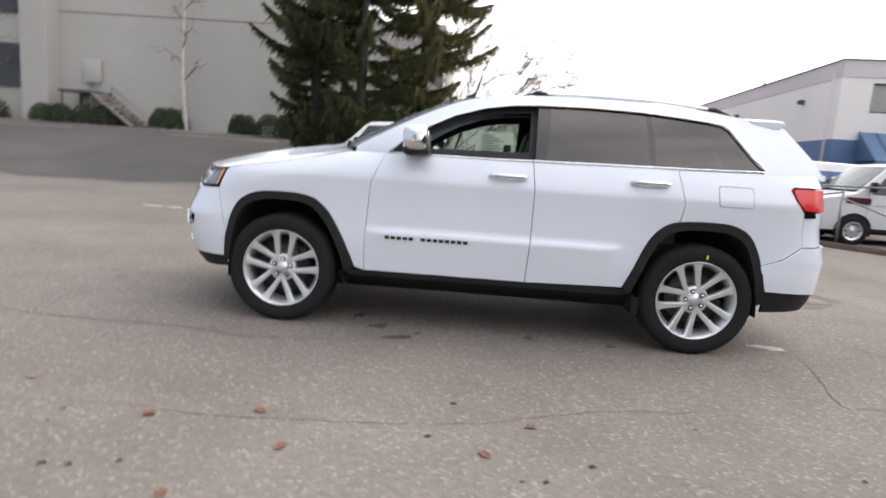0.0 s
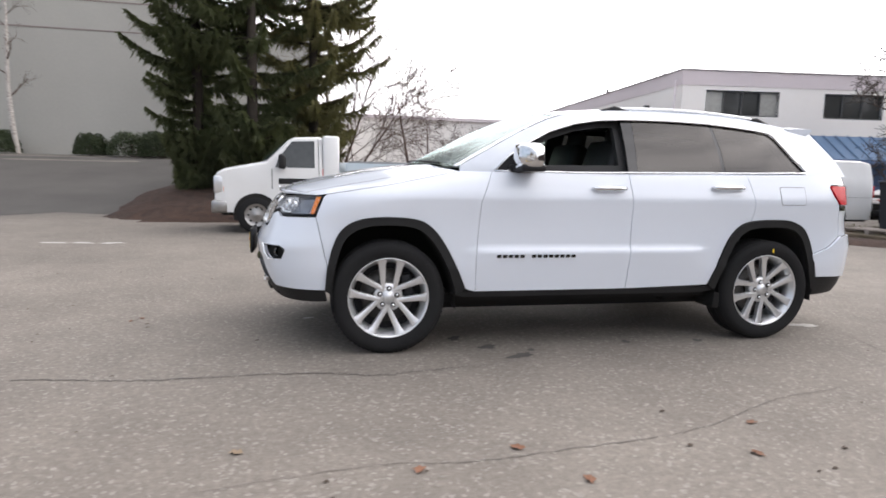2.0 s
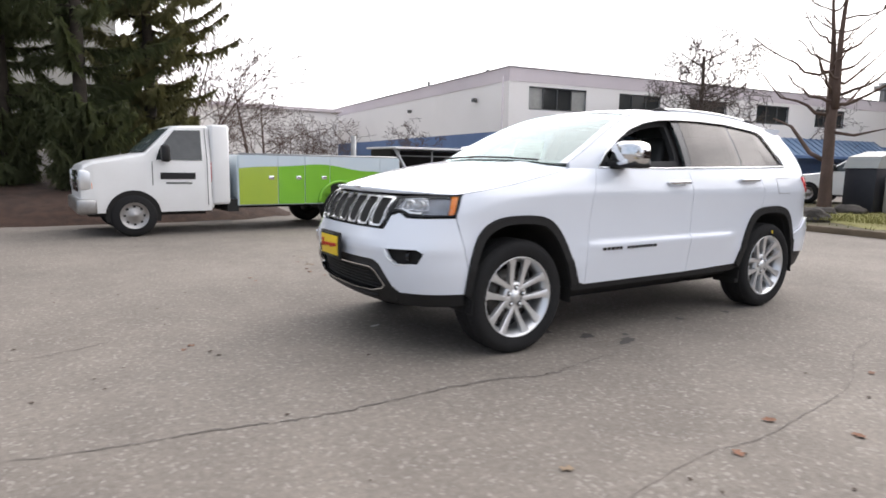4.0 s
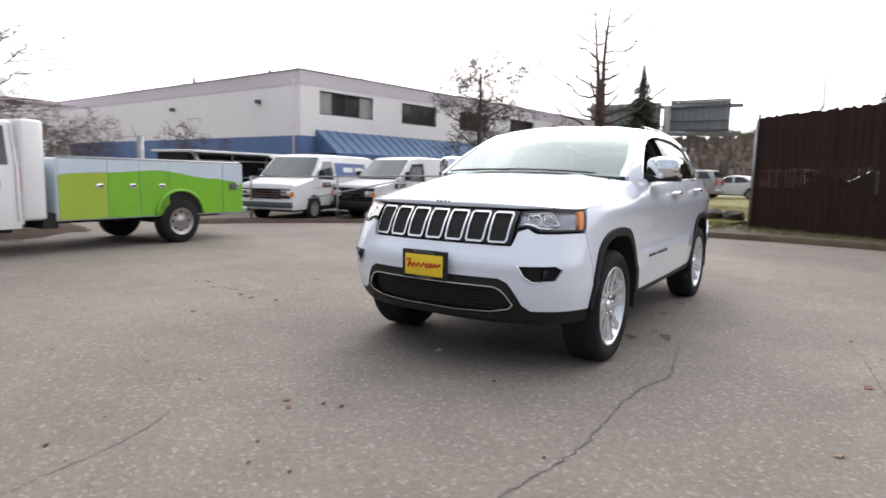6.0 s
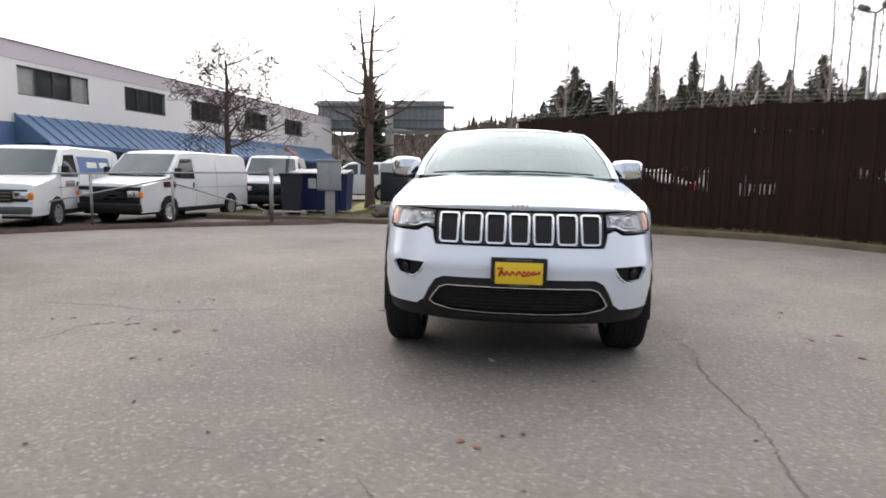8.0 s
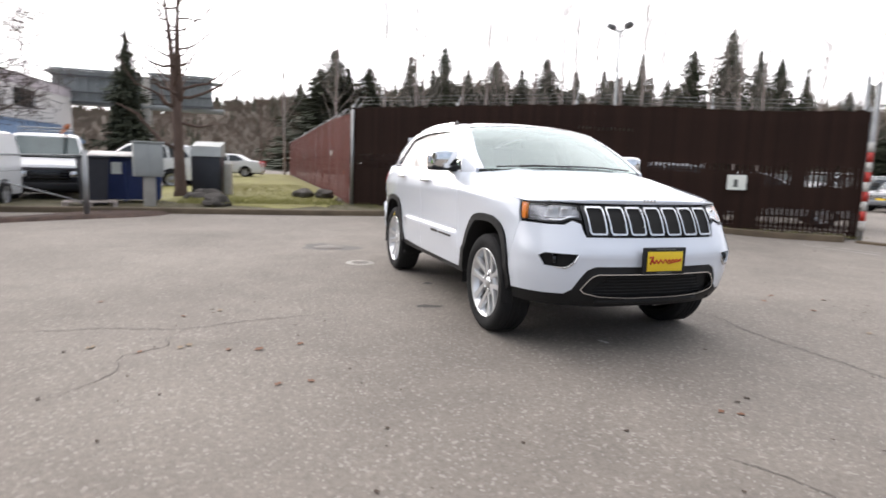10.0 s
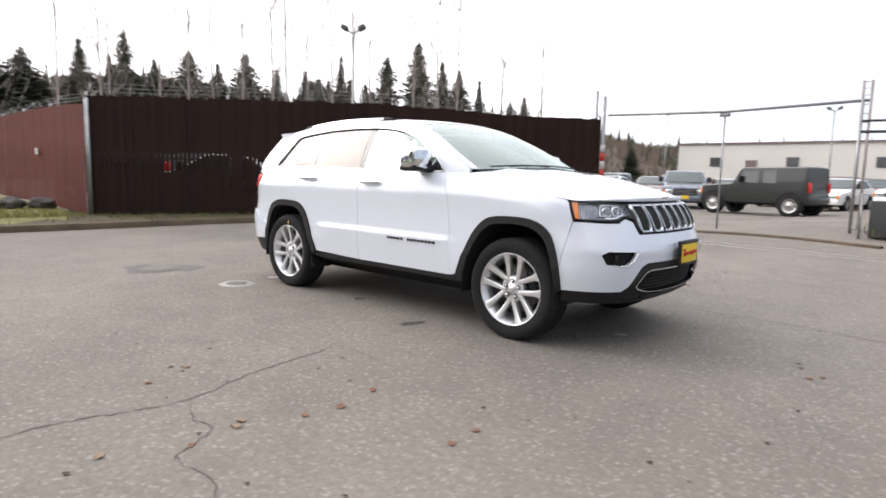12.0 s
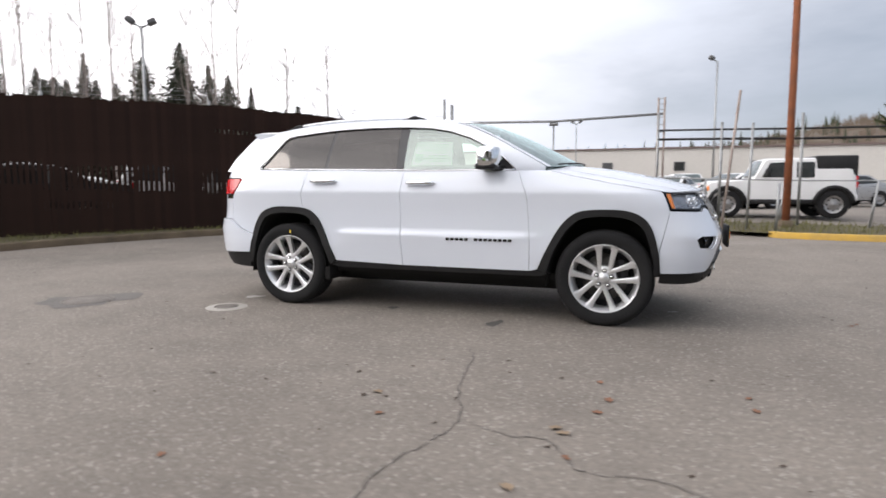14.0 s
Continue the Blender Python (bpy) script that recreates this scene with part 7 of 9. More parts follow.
# ---- trees ----
def spruce(x, y, h, rad, seed, label, dense=1.0, gap=1.0, needles=None):
    """A tall spruce: tapered trunk and whorls of drooping boughs hung with sprays of needles."""
    r = random.Random(seed)
    z0 = height(x, y) + 0.25
    t = thing("spruce_tree", label, "tree", (x, y, z0))
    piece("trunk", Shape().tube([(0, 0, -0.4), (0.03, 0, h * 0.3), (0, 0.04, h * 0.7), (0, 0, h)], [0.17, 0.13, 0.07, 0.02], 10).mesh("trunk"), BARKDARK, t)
    cr = Shape()
    z = 0.20
    while z < h - 0.3:
        k = 1 - z / h
        wide = min(0.55 + 0.44 * z, 3.1 * k + 1.2, (h - z) * 0.62 + 0.15) * rad
        limbs = Shape()
        for _ in range(max(2, round((dense if z > 2.4 else 0.95) * (r.randrange(4, 7) if z > 1.6 else r.randrange(7, 10))))):
            a = r.uniform(0, 6.283)
            ln = wide * r.uniform(0.55, 1.12)
            lift = r.uniform(0.10, 0.45) if z > 1.4 else r.uniform(0.25, 0.7)
            sag = r.uniform(0.10, 0.28)
            c, s = math.cos(a), math.sin(a)
            pts = [Vector((c * ln * q, s * ln * q, z + ln * (lift * q - sag * math.sin(q * 2.6)))) for q in np.linspace(0, 1, 6)]
            limbs.tube(pts, [0.032 * (1 - 0.85 * q) * (0.4 + k) + 0.004 for q in np.linspace(0, 1, 6)], 4, cap=False)
            side = Vector((-s, c, 0))
            for j in range(int(80 + 190 * ln)):
                q = r.uniform(0.03, 1.0) ** 0.9
                i = min(4, int(q * 5))
                p = pts[i].lerp(pts[i + 1], q * 5 - i)
                w = (0.09 + 0.17 * math.sin(math.pi * min(1, q * 0.85 + 0.1))) * r.uniform(0.45, 1.4)
                sg = r.choice((-1, 1))
                tip = p + side * sg * w * r.uniform(0.2, 1.0) + Vector((c, s, 0)) * w * r.uniform(0.2, 0.9) + Vector((0, 0, w * r.uniform(-1.35, 0.35)))
                d = tip - p
                u = d.cross(Vector((0, 0, 1))).normalized() * r.uniform(0.011, 0.024)
                m = p + d * 0.5 + Vector((0, 0, 0.02))
                v = Vector((0, 0, r.uniform(0.012, 0.026)))
                cr.add([p, m + u, tip, m - u], [(0, 1, 2, 3)])
                cr.add([p, m + v, tip, m - v], [(0, 1, 2, 3)])
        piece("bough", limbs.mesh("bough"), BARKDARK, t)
        z += r.uniform(0.20, 0.30) * (gap if z > 2.4 else 1.0 if z > 1.6 else 0.6)
    piece("crown", cr.mesh("crown", False), needles or NEEDLE, t, "dark green needle sprays with gaps")
    return t


spruce(-5.1, 13.0, 12.0, 0.93, 1, "tall dark green spruce with upswept boughs on a mulch mound", 0.95, 1.25)
spruce(-3.6, 12.3, 12.5, 0.98, 2, "tall dark green spruce with wide ragged boughs beside another", 0.85, 1.85)
spruce(-2.0, 13.7, 11.5, 1.0, 3, "sparse dark green spruce leaning on its taller neighbours", 0.90, 1.3, NEEDLEOLIVE)


spruce(-17.9, -42.0, 8.6, 1.15, 9, "broad olive-green evergreen beyond the car lot")


def bare_tree(x, y, h, seed, label, spread_=0.55, levels=4, trunk_r=0.12, material=BARK, lean=0.0, fork=0.35, kids=(4, 3, 3, 3), base=0.0, twig=0.007, up=0.35, short=1.0, crook=1.0):
    """A leafless tree: trunk, limbs, branches and twigs as tapered tubes."""
    r = random.Random(seed)
    t = thing("bare_tree", label, "tree", (x, y, height(x, y) + base))
    tr, li = Shape(), Shape()

    def grow(p, d, ln, rad, lev, shape):
        n = 5 if lev < 2 else 3
        pts, rs, q = [p], [rad], p
        for i in range(n):
            d = (d + Vector((r.uniform(-1, 1), r.uniform(-1, 1), r.uniform(-0.6, 1) * up)) * (0.10 + 0.06 * lev) * crook).normalized()
            q = q + d * ln / n
            pts.append(q)
            rs.append(max(twig, rad * (1 - 0.72 * (i + 1) / n)))
        shape.tube(pts, rs, 8 if lev == 0 else 5 if lev == 1 else 3, cap=False)
        if lev >= levels:
            return
        m = kids[min(lev, len(kids) - 1)] * (2 if lev == 0 else 1)
        for j in range(m):
            f = (fork + (1 - fork) * (j + r.random()) / m) if lev == 0 else r.uniform(0.25, 1.0)
            i = min(n - 1, int(f * n))
            b = pts[i].lerp(pts[i + 1], f * n - i)
            a = r.uniform(0, 6.283) if lev else 2.4 * j + r.uniform(-0.4, 0.4)
            side = d.orthogonal().normalized()
            side = Matrix.Rotation(a, 3, d) @ side
            nd = (d * (1 - spread_) + side * spread_ * r.uniform(0.8, 1.3)).normalized()
            grow(b, nd, ln * r.uniform(0.42, 0.68) * ((1.15 - 0.45 * f) * short if lev == 0 else 1), max(twig, rs[i] * (0.42 if lev == 0 else 0.6)), lev + 1, li)

    grow(Vector((0, 0, -0.1)), Vector((lean, 0, 1)).normalized(), h, trunk_r, 0, tr)
    piece("trunk", tr.mesh("trunk"), material, t)
    piece("branch_work", li.mesh("branch_work"), material if material is not BIRCH else BARKRED, t)
    return t


bare_tree(16.8, 10.7, 5.6, 11, "leafless spreading maple with a broad twiggy crown", 0.70, 4, 0.17, BARK, 0, 0.30, (8, 6, 5, 4), up=0.75, twig=0.009, short=0.66, crook=0.6)
def leader_tree(x, y, seed, label):
    """A leafless tree: one stout trunk that forks into two tall leaders with crooked side limbs."""
    r = random.Random(seed)
    t = thing("bare_tree", label, "tree", (x, y, height(x, y)))
    piece("trunk", Shape().tube([(0, 0, -0.1), (0.0, 0.0, 0.4), (0.02, 0.03, 1.4), (0.0, 0.05, 2.6), (0.02, 0.02, 3.0)], [0.25, 0.17, 0.140, 0.130, 0.115], 12).mesh("trunk"), TREEBARK, t)
    for lean, top, start in (((0.0, -0.05), 6.7, 2.9), ((0.1, 0.13), 6.45, 2.6)):
        pts = [Vector((0.0 + lean[0] * k, 0.03 + lean[1] * (k ** 0.6) * 2.4 + 0.05 * math.sin(5 * k + lean[1] * 20), start + (top - start) * k)) for k in np.linspace(0, 1, 9)]
        led = piece("leader", Shape().tube(pts, list(np.linspace(0.115, 0.018, 9)), 8).mesh("leader"), TREEBARK, t)
        limbs, twigs = Shape(), Shape()
        for j in range(15):
            k = 0.02 + 0.94 * (j / 15) ** 1.25
            i = min(7, int(k * 8))
            p = pts[i].lerp(pts[i + 1], k * 8 - i)
            a, ln = 2.4 * j + r.uniform(-0.7, 0.7), r.choice((0.5, 0.8, 1.1, 1.2)) * (2.1 - 1.3 * k) * r.uniform(0.7, 1.15)
            c, q = math.cos(a), math.sin(a)
            line = [p + Vector((c * ln * u, q * ln * u, ln * (0.30 * u - 0.06 * math.sin(3.1 * u) + 0.30 * u ** 2.0))) + Vector((r.uniform(-1, 1), r.uniform(-1, 1), r.uniform(-1, 1))) * 0.045 * ln for u in np.linspace(0, 1, 7)]
            limbs.tube(line, list(np.linspace(0.050 * (1.15 - k), 0.011, 7)), 5, cap=False)
            for m in range(6):
                u = r.uniform(0.3, 1.0)
                n = min(5, int(u * 6))
                o = line[n].lerp(line[n + 1], u * 6 - n)
                b, tl = a + r.choice((-1, 1)) * r.uniform(0.5, 1.2), ln * r.uniform(0.18, 0.42)
                e = o + Vector((math.cos(b) * tl, math.sin(b) * tl, tl * r.uniform(0.1, 0.9)))
                twigs.tube([o, o.lerp(e, 0.5) - Vector((0, 0, 0.06 * tl)), e], [0.011, 0.008, 0.005], 3, cap=False)
        for j in range(26):                      # short knobbly spurs
            k = r.uniform(0.1, 0.98)
            i = min(7, int(k * 8))
            p, b = pts[i].lerp(pts[i + 1], k * 8 - i), r.uniform(0, 6.283)
            twigs.tube([p, p + Vector((math.cos(b), math.sin(b), 0.5)) * r.uniform(0.08, 0.22)], [0.014, 0.008], 3, cap=False)
        piece("crown", limbs.mesh("crown"), TREEBARK, led)
        tagged(piece("twig_spray", twigs.mesh("twig_spray"), BARKRED, led), kind="stuff")
    low = Shape().tube([(0, 0, 1.5), (0.0, 0.5, 1.75), (0.05, 1.1, 2.5), (0.0, 1.6, 2.75)], [0.07, 0.06, 0.04, 0.015], 6).tube([(0, 0, 2.3), (0.1, -0.5, 2.2), (0.2, -1.2, 2.35)], [0.05, 0.04, 0.012], 6)
    piece("low_limb", low.mesh("low_limb"), TREEBARK, t)
    return t


leader_tree(13.4, 4.35, 12, "leafless brown-barked tree forking into two tall leaders on the verge")
bare_tree(-12.9, 20.9, 6.6, 14, "white-barked birch with a dark twiggy head", 0.5, 3, 0.11, BIRCH, -0.05, 0.30, (4, 4, 4), short=0.26, twig=0.004, up=0.2)
bare_tree(-21.6, 20.6, 6.6, 15, "white-barked birch near the pilaster", 0.5, 3, 0.10, BIRCH, 0.0, 0.3, (5, 3, 3), short=0.35, twig=0.006)
for i, (x, y, h, ln) in enumerate(((-1.3, 15.6, 4.2, 0.40), (-1.0, 15.8, 4.4, 0.75), (-1.5, 15.5, 3.9, 0.10))):
    bare_tree(x, y, h, 16 + i, "leafless brown twiggy stems fanning out behind the spruces", 0.40, 3, 0.05, BARKRED, ln, 0.08, (7, 6, 5), twig=0.006, short=0.9, up=0.5)
for i, (x, y, h) in enumerate(((1.6, 17.6, 3.6), (2.6, 19.5, 3.2))):
    bare_tree(x, y, h, 16 + i, "leafless multi-stemmed tree behind the spruces", 0.62, 4, 0.07, BARKRED, 0.08 * (i - 1), 0.10, (5, 4, 3, 3), twig=0.006)
for i, (x, y, h) in enumerate(((4.6, 23.0, 2.7), (6.0, 21.5, 3.0), (8.6, 18.6, 2.5))):
    bare_tree(x, y, h, 24 + i, "low leafless shrub tree against the end wall", 0.75, 4, 0.05, BARKRED, 0.0, 0.08, (6, 5, 4, 3), twig=0.008)
for i, (x, y, h) in enumerate(((30.0, 13.5, 5.0), (42.0, 1.0, 5.5), (46.0, 7.0, 6.0))):
    bare_tree(x, y, h, 34 + i, "leafless tree on the road verge past the office", 0.62, 4, 0.09, BARKRED, 0.0, 0.15, (5, 4, 4, 3), twig=0.010)
bare_tree(7.0, 46.0, 6.5, 50, "leafless tree behind the annex", 0.6, 3, 0.1, BARKRED, 0.0, 0.2, (6, 5, 4), twig=0.02)


def bush(x, y, w, h, seed, label):
    r = random.Random(seed)
    b = thing("shrub", label, "shrub", (x, y, height(x, y)))
    s = Shape()
    for i in range(6500):
        a, e = r.uniform(0, 6.283), math.asin(r.uniform(0, 1))
        k = (0.72 + 0.28 * r.random()) * (1 + 0.15 * math.sin(3 * a + seed))
        p = Vector((w * k * math.cos(a) * math.cos(e), 0.75 * w * k * math.sin(a) * math.cos(e), h * k * min(1.0, math.sin(e) * 1.25) * 0.95 + 0.04))
        u, v = Vector((r.uniform(-1, 1), r.uniform(-1, 1), r.uniform(-1, 1))).normalized() * 0.036, Vector((r.uniform(-1, 1), r.uniform(-1, 1), r.uniform(-1, 1))).normalized() * 0.026
        s.add([p - u, p + v, p + u, p - v], [(0, 1, 2, 3)])
    piece("foliage", s.mesh("foliage", False), SHRUB, b)
    for i in range(7):
        a = i * 2.4
        piece("stem", Shape().tube([(0, 0, -0.05), (0.5 * w * math.cos(a), 0.4 * w * math.sin(a), h * 0.6)], 0.02, 4).mesh("stem"), BARK, b)
    return b


for i, (x, y, w, h) in enumerate(((-13.64, 20.9, 0.86, 0.80), (-10.3, 20.6, 0.62, 0.75), (-8.80, 20.5, 1.10, 0.84), (-7.7, 20.2, 0.9, 0.9), (-16.9, 21.0, 1.1, 0.75), (-18.6, 20.6, 1.0, 0.7), (-22.0, 20.6, 1.2, 0.9))):
    bush(x, y, w, h, 30 + i, "rounded dark green clipped shrub by the grey wall")

# ---- far conifers, bare poplars and the wooded hill ----
def conifer_mesh(seed, h=10.0, rad=2.3):
    """A conifer seen from afar: many overlapping drooping sprays, ragged at the edge."""
    r = random.Random(seed)
    s = Shape()
    z, lvl = 0.6, 1.0
    while z < h:
        k = 1 - z / h
        if r.random() < 0.4:
            lvl = r.uniform(0.55, 1.15)
        for _ in range(int(30 + 80 * k)):
            a, ln = r.uniform(0, 6.283), rad * (0.06 + k ** 0.80) * r.uniform(0.45, 1.12) * lvl
            c, sn = math.cos(a), math.sin(a)
            z1 = z + r.uniform(-0.1, 0.3)
            for q in (0.35, 0.52, 0.68, 0.84, 1.0):
                w = 0.040 * rad * (0.45 + k) * r.uniform(0.6, 1.4)
                b = a + r.uniform(-0.35, 0.35) * q
                p = Vector((c * ln * (q - 0.24), sn * ln * (q - 0.24), z1 - 0.16 * ln * (q - 0.24)))
                tip = Vector((math.cos(b) * ln * q, math.sin(b) * ln * q, z1 - 0.16 * ln * q + r.uniform(-0.20, 0.16)))
                u = Vector((-sn, c, r.uniform(-1.2, 1.2))) * w * 0.6
                m = p.lerp(tip, 0.55)
                s.add([p, m + u, tip, m - u], [(0, 1, 2, 3)])
        z += 0.22
    return s.mesh("crown", False)


tr_me = Shape().tube([(0, 0, -1), (0, 0, 9.5)], [0.22, 0.03], 6).mesh("trunk")
tr_me.materials.append(BARK)
con = [conifer_mesh(i, 10.0, (2.2, 2.7, 1.9, 2.4, 2.9)[i]) for i in range(5)]
for c in con:
    c.materials.append(NEEDLEFAR)
CON = [(69.1, -8.5, 13.5, 1.9), (68.3, -12.5, 11.7, 1.6), (67.1, -17.4, 13.2, 1), (65.8, -21.3, 14.4, 0.9), (63.5, -27.2, 13.0, 1.1), (60.8, -32.6, 13.3, 1.2), (57.3, -38.3, 11.9, 0.9), (54.8, -41.7, 13.7, 0.75), (51.4, -46.0, 13.8, 0.9), (48.8, -48.7, 15.6, 0.8), (46.7, -50.8, 13.7, 0.75), (45.2, -52.2, 12.6, 0.8), (43.3, -53.8, 11.7, 0.9), (40.3, -56.2, 9.4, 0.9), (36.8, -58.7, 7.4, 0.9),
       (62.2, -30.0, 12.2, 1.1), (64.8, -24.0, 11.9, 1.1), (59.0, -35.6, 12.0, 1.0), (53.0, -44.0, 11.0, 1.0), (33.0, -63.0, 6.0, 1.1), (29.0, -66.0, 5.0, 1.0), (33.8, 8.76, 7.7, 0.74)]
cr_ = random.Random(77)
for i in range(46):                             # the closer belt between the tall ones
    a = math.radians(cr_.choice((cr_.uniform(-64, -5), cr_.uniform(-36, -4))))
    rr = cr_.uniform(68, 84)
    CON.append((rr * math.cos(a), rr * math.sin(a), cr_.uniform(7.0, 12.5) * (0.6 if a < math.radians(-58) else 1.0), cr_.uniform(0.9, 1.6)))
for i, (x, y, top, wide) in enumerate(CON):
    t = thing("conifer", "slim dark conifer standing on the lawn" if x < 34 and y > 0 else "dark green conifer on the skyline behind the fence", "tree", (x, y, 0), group="" if x < 34 and y > 0 else "skyline conifers")
    t.matrix_basis = pose(x, y, 0, 0, 0, 67 * i) @ Matrix.Diagonal((top / 10.0 * wide * (1.5 + 0.28 * (i % 3)), top / 10.0 * wide * (1.5 + 0.28 * (i % 3)), top / 10.0 * 1.08, 1))
    piece("trunk", tr_me, None, t)
    piece("crown", con[i % 5], None, t)


def poplar_meshes(seed):
    """A slender bare poplar, as a trunk and its steep twiggy limbs."""
    r = random.Random(seed)
    tr, s = Shape(), Shape()
    tr.tube([(0, 0, -0.5), (0.1, 0.05, 5), (0.0, 0.1, 9), (0.05, 0.0, 12)], [0.085, 0.056, 0.030, 0.009], 5, cap=False)
    for i in range(60):
        z = 2.6 + 9.2 * r.random()
        a, ln = r.uniform(0, 6.283), (12.8 - z) * r.uniform(0.16, 0.34) + 0.35
        up = r.uniform(0.9, 1.3)
        p = Vector((0.05, 0.05, z))
        q = p + Vector((math.cos(a) * ln * 0.58, math.sin(a) * ln * 0.58, ln * up))
        m = p.lerp(q, 0.5) + Vector((math.cos(a), math.sin(a), -0.3)) * 0.10 * ln
        s.tube([p, m, q], [0.014, 0.009, 0.004], 3, cap=False)
        for j in range(7):
            b = a + r.uniform(-1.3, 1.3)
            o = m.lerp(q, r.uniform(-0.4, 0.9))
            s.tube([o, o + Vector((math.cos(b) * 0.32, math.sin(b) * 0.32, r.uniform(0.35, 0.8))) * ln * r.uniform(0.2, 0.42)], [0.007, 0.004], 3, cap=False)
    out = tr.mesh("trunk"), s.mesh("twig_spray")
    for me in out:
        me.materials.append(POPLARBARK)
    return out


pop = [poplar_meshes(i) for i in range(4)]
POP = [(43.5, -12.1, 11.3), (42.3, -15.2, 12.6), (41.5, -16.9, 13.4), (39.7, -20.2, 13.6), (38.0, -22.9, 14.2), (35.9, -25.9, 12.8), (33.9, -28.3, 11.9), (28.8, -33.3, 12.0), (26.0, -35.5, 10.3), (43.9, -0.8, 11.8), (43.2, -8.6, 13.8), (42.7, -11.0, 11.2), (38.7, -22.2, 13.7), (40.8, -18.4, 12.0), (37.0, -24.5, 11.6), (31.5, -30.9, 11.0), (46.0, -5.2, 10.6), (24.0, -38.0, 9.5), (34.8, -27.0, 13.0), (30.2, -32.2, 12.4)]
for i, (x, y, top) in enumerate(POP):
    t = thing("bare_poplar", "slender leafless poplar rising behind the fence", "tree", (x, y, 0), group="bare poplars")
    t.matrix_basis = pose(x, y, 0, 0, 0, 51 * i) @ Matrix.Diagonal((1.35, 1.35, top / 12.0 * 1.32, 1))
    piece("trunk", pop[i % 4][0], None, t)
    piece("twig_spray", pop[i % 4][1], None, t)
hill = Shape()
rnd = random.Random(31)
HA = np.radians(np.linspace(-118, 62, 61))
HT = np.interp(np.degrees(HA), [-118, -105, -101, -96, -80, -66, -60, -52, -44, -36, -29, -22, -16, -10, -3, 1, 6, 14, 26, 40, 62], [16, 15, 12.5, 9.5, 8, 9, 14.5, 17, 17.5, 18.5, 21, 22.5, 21, 18, 16.5, 15.5, 12, 11, 7, 4, 3])
for a, top in zip(HA, HT):
    for k, (rr, zz) in enumerate(((118, 0.0), (128, 0.45), (140, 0.8), (155, 1.0), (185, 0.9))):
        p = Vector((rr * math.cos(a), rr * math.sin(a), 0))
        hill.v.append((p.x, p.y, zz * top * (1 + 0.12 * noise.noise(p * 0.05)) - 0.3))
hill.f = [(i * 5 + j, (i + 1) * 5 + j, (i + 1) * 5 + j + 1, i * 5 + j + 1) for i in range(60) for j in range(4)]
tagged(piece("hill", hill.mesh("hill"), HILL), "low wooded brown-green hill behind everything", "hill", kind="structure")
fw, fg = Shape(), Shape()
for i in range(17000):
    a = math.radians(rnd.uniform(-118, 55))
    top = float(np.interp(math.degrees(a), np.degrees(HA), HT))
    rr = rnd.uniform(98, 158)
    z = top * float(np.interp(rr, [100, 118, 128, 140, 155], [0, 0.0, 0.45, 0.8, 1.0])) - 0.5
    c, s = math.cos(a), math.sin(a)
    p = Vector((rr * c, rr * s, z))
    side = Vector((-s, c, 0))
    if rnd.random() < 0.05:                      # an evergreen cone of ragged skirts
        h, w = rnd.uniform(2.0, 4.2), rnd.uniform(0.5, 0.9)
        for k in range(5):
            zz, ww = h * k / 5, w * (1 - k / 5.6)
            ring = [p + Vector((ww * math.cos(b) * rnd.uniform(0.6, 1.2), ww * math.sin(b) * rnd.uniform(0.6, 1.2), zz + rnd.uniform(-0.1, 0.15))) for b in np.linspace(0, 2 * math.pi, 7)[:-1]]
            fg.add(ring + [p + Vector((0, 0, zz + h * 0.42))], [(6, j, (j + 1) % 6) for j in range(6)])
    else:                                        # a leafless crown
        h, w = rnd.uniform(1.6, 3.4), rnd.uniform(0.5, 1.1)
        for k in range(7):
            u = rnd.uniform(-1, 1)
            o = p + Vector((0, 0, h * rnd.uniform(0.0, 0.35))) + side * 0.15 * u
            tip = p + side * u * w + Vector((c, s, 0)) * rnd.uniform(-0.6, 0.6) * w + Vector((0, 0, h * rnd.uniform(0.6, 1.05) * (1 - 0.3 * abs(u))))
            e = side * rnd.uniform(0.05, 0.13)
            fw.add([o - e, o + e, tip], [(0, 1, 2)])
tagged(piece("far_woods", fw.mesh("far_woods", False), WOODS), "leafless brown woods covering the far hill", "woods", kind="stuff")
tagged(piece("far_evergreens", fg.mesh("far_evergreens", False), NEEDLEFAR), "scattered dark evergreens on the far hill", "woods", kind="stuff")

# ---- motorway sign gantry far down the road ----
sg = thing("sign_gantry", "back of a motorway sign gantry, two grey panels on posts", "sign")
for y0, y1, x, zc in ((8.45, 13.4, 37.4, 5.45), (4.3, 8.1, 38.6, 5.66)):
    pn = piece("panel", Shape().box((x, (y0 + y1) / 2, zc), (0.12, y1 - y0, 1.9)).mesh("panel", False), SIGNBACK, sg, "grey back of a sign panel")
    for i in range(9):
        yy = y0 + (y1 - y0) * (i + 0.5) / 9
        piece("rib", Shape().box((x - 0.14, yy, zc), (0.10, 0.07, 2.15)).mesh("rib", False), GALV, pn)
    for dz, w in ((-0.98, 0.16), (-0.35, 0.07), (0.62, 0.10), (1.0, 0.12)):
        piece("rail", Shape().box((x - 0.22, (y0 + y1) / 2, zc + dz), (0.10, y1 - y0 + 0.1, w)).mesh("rail", False), FRAMEGREY if dz < 0.9 else GALV, pn)
piece("beam", Shape().tube([(38.9, 3.6, 4.5), (37.6, 13.8, 4.5)], 0.2, 6).mesh("beam"), SIGNBACK, sg)
piece("beam", Shape().tube([(38.9, 3.6, 6.3), (37.6, 13.8, 6.3)], 0.14, 6).mesh("beam"), SIGNBACK, sg)
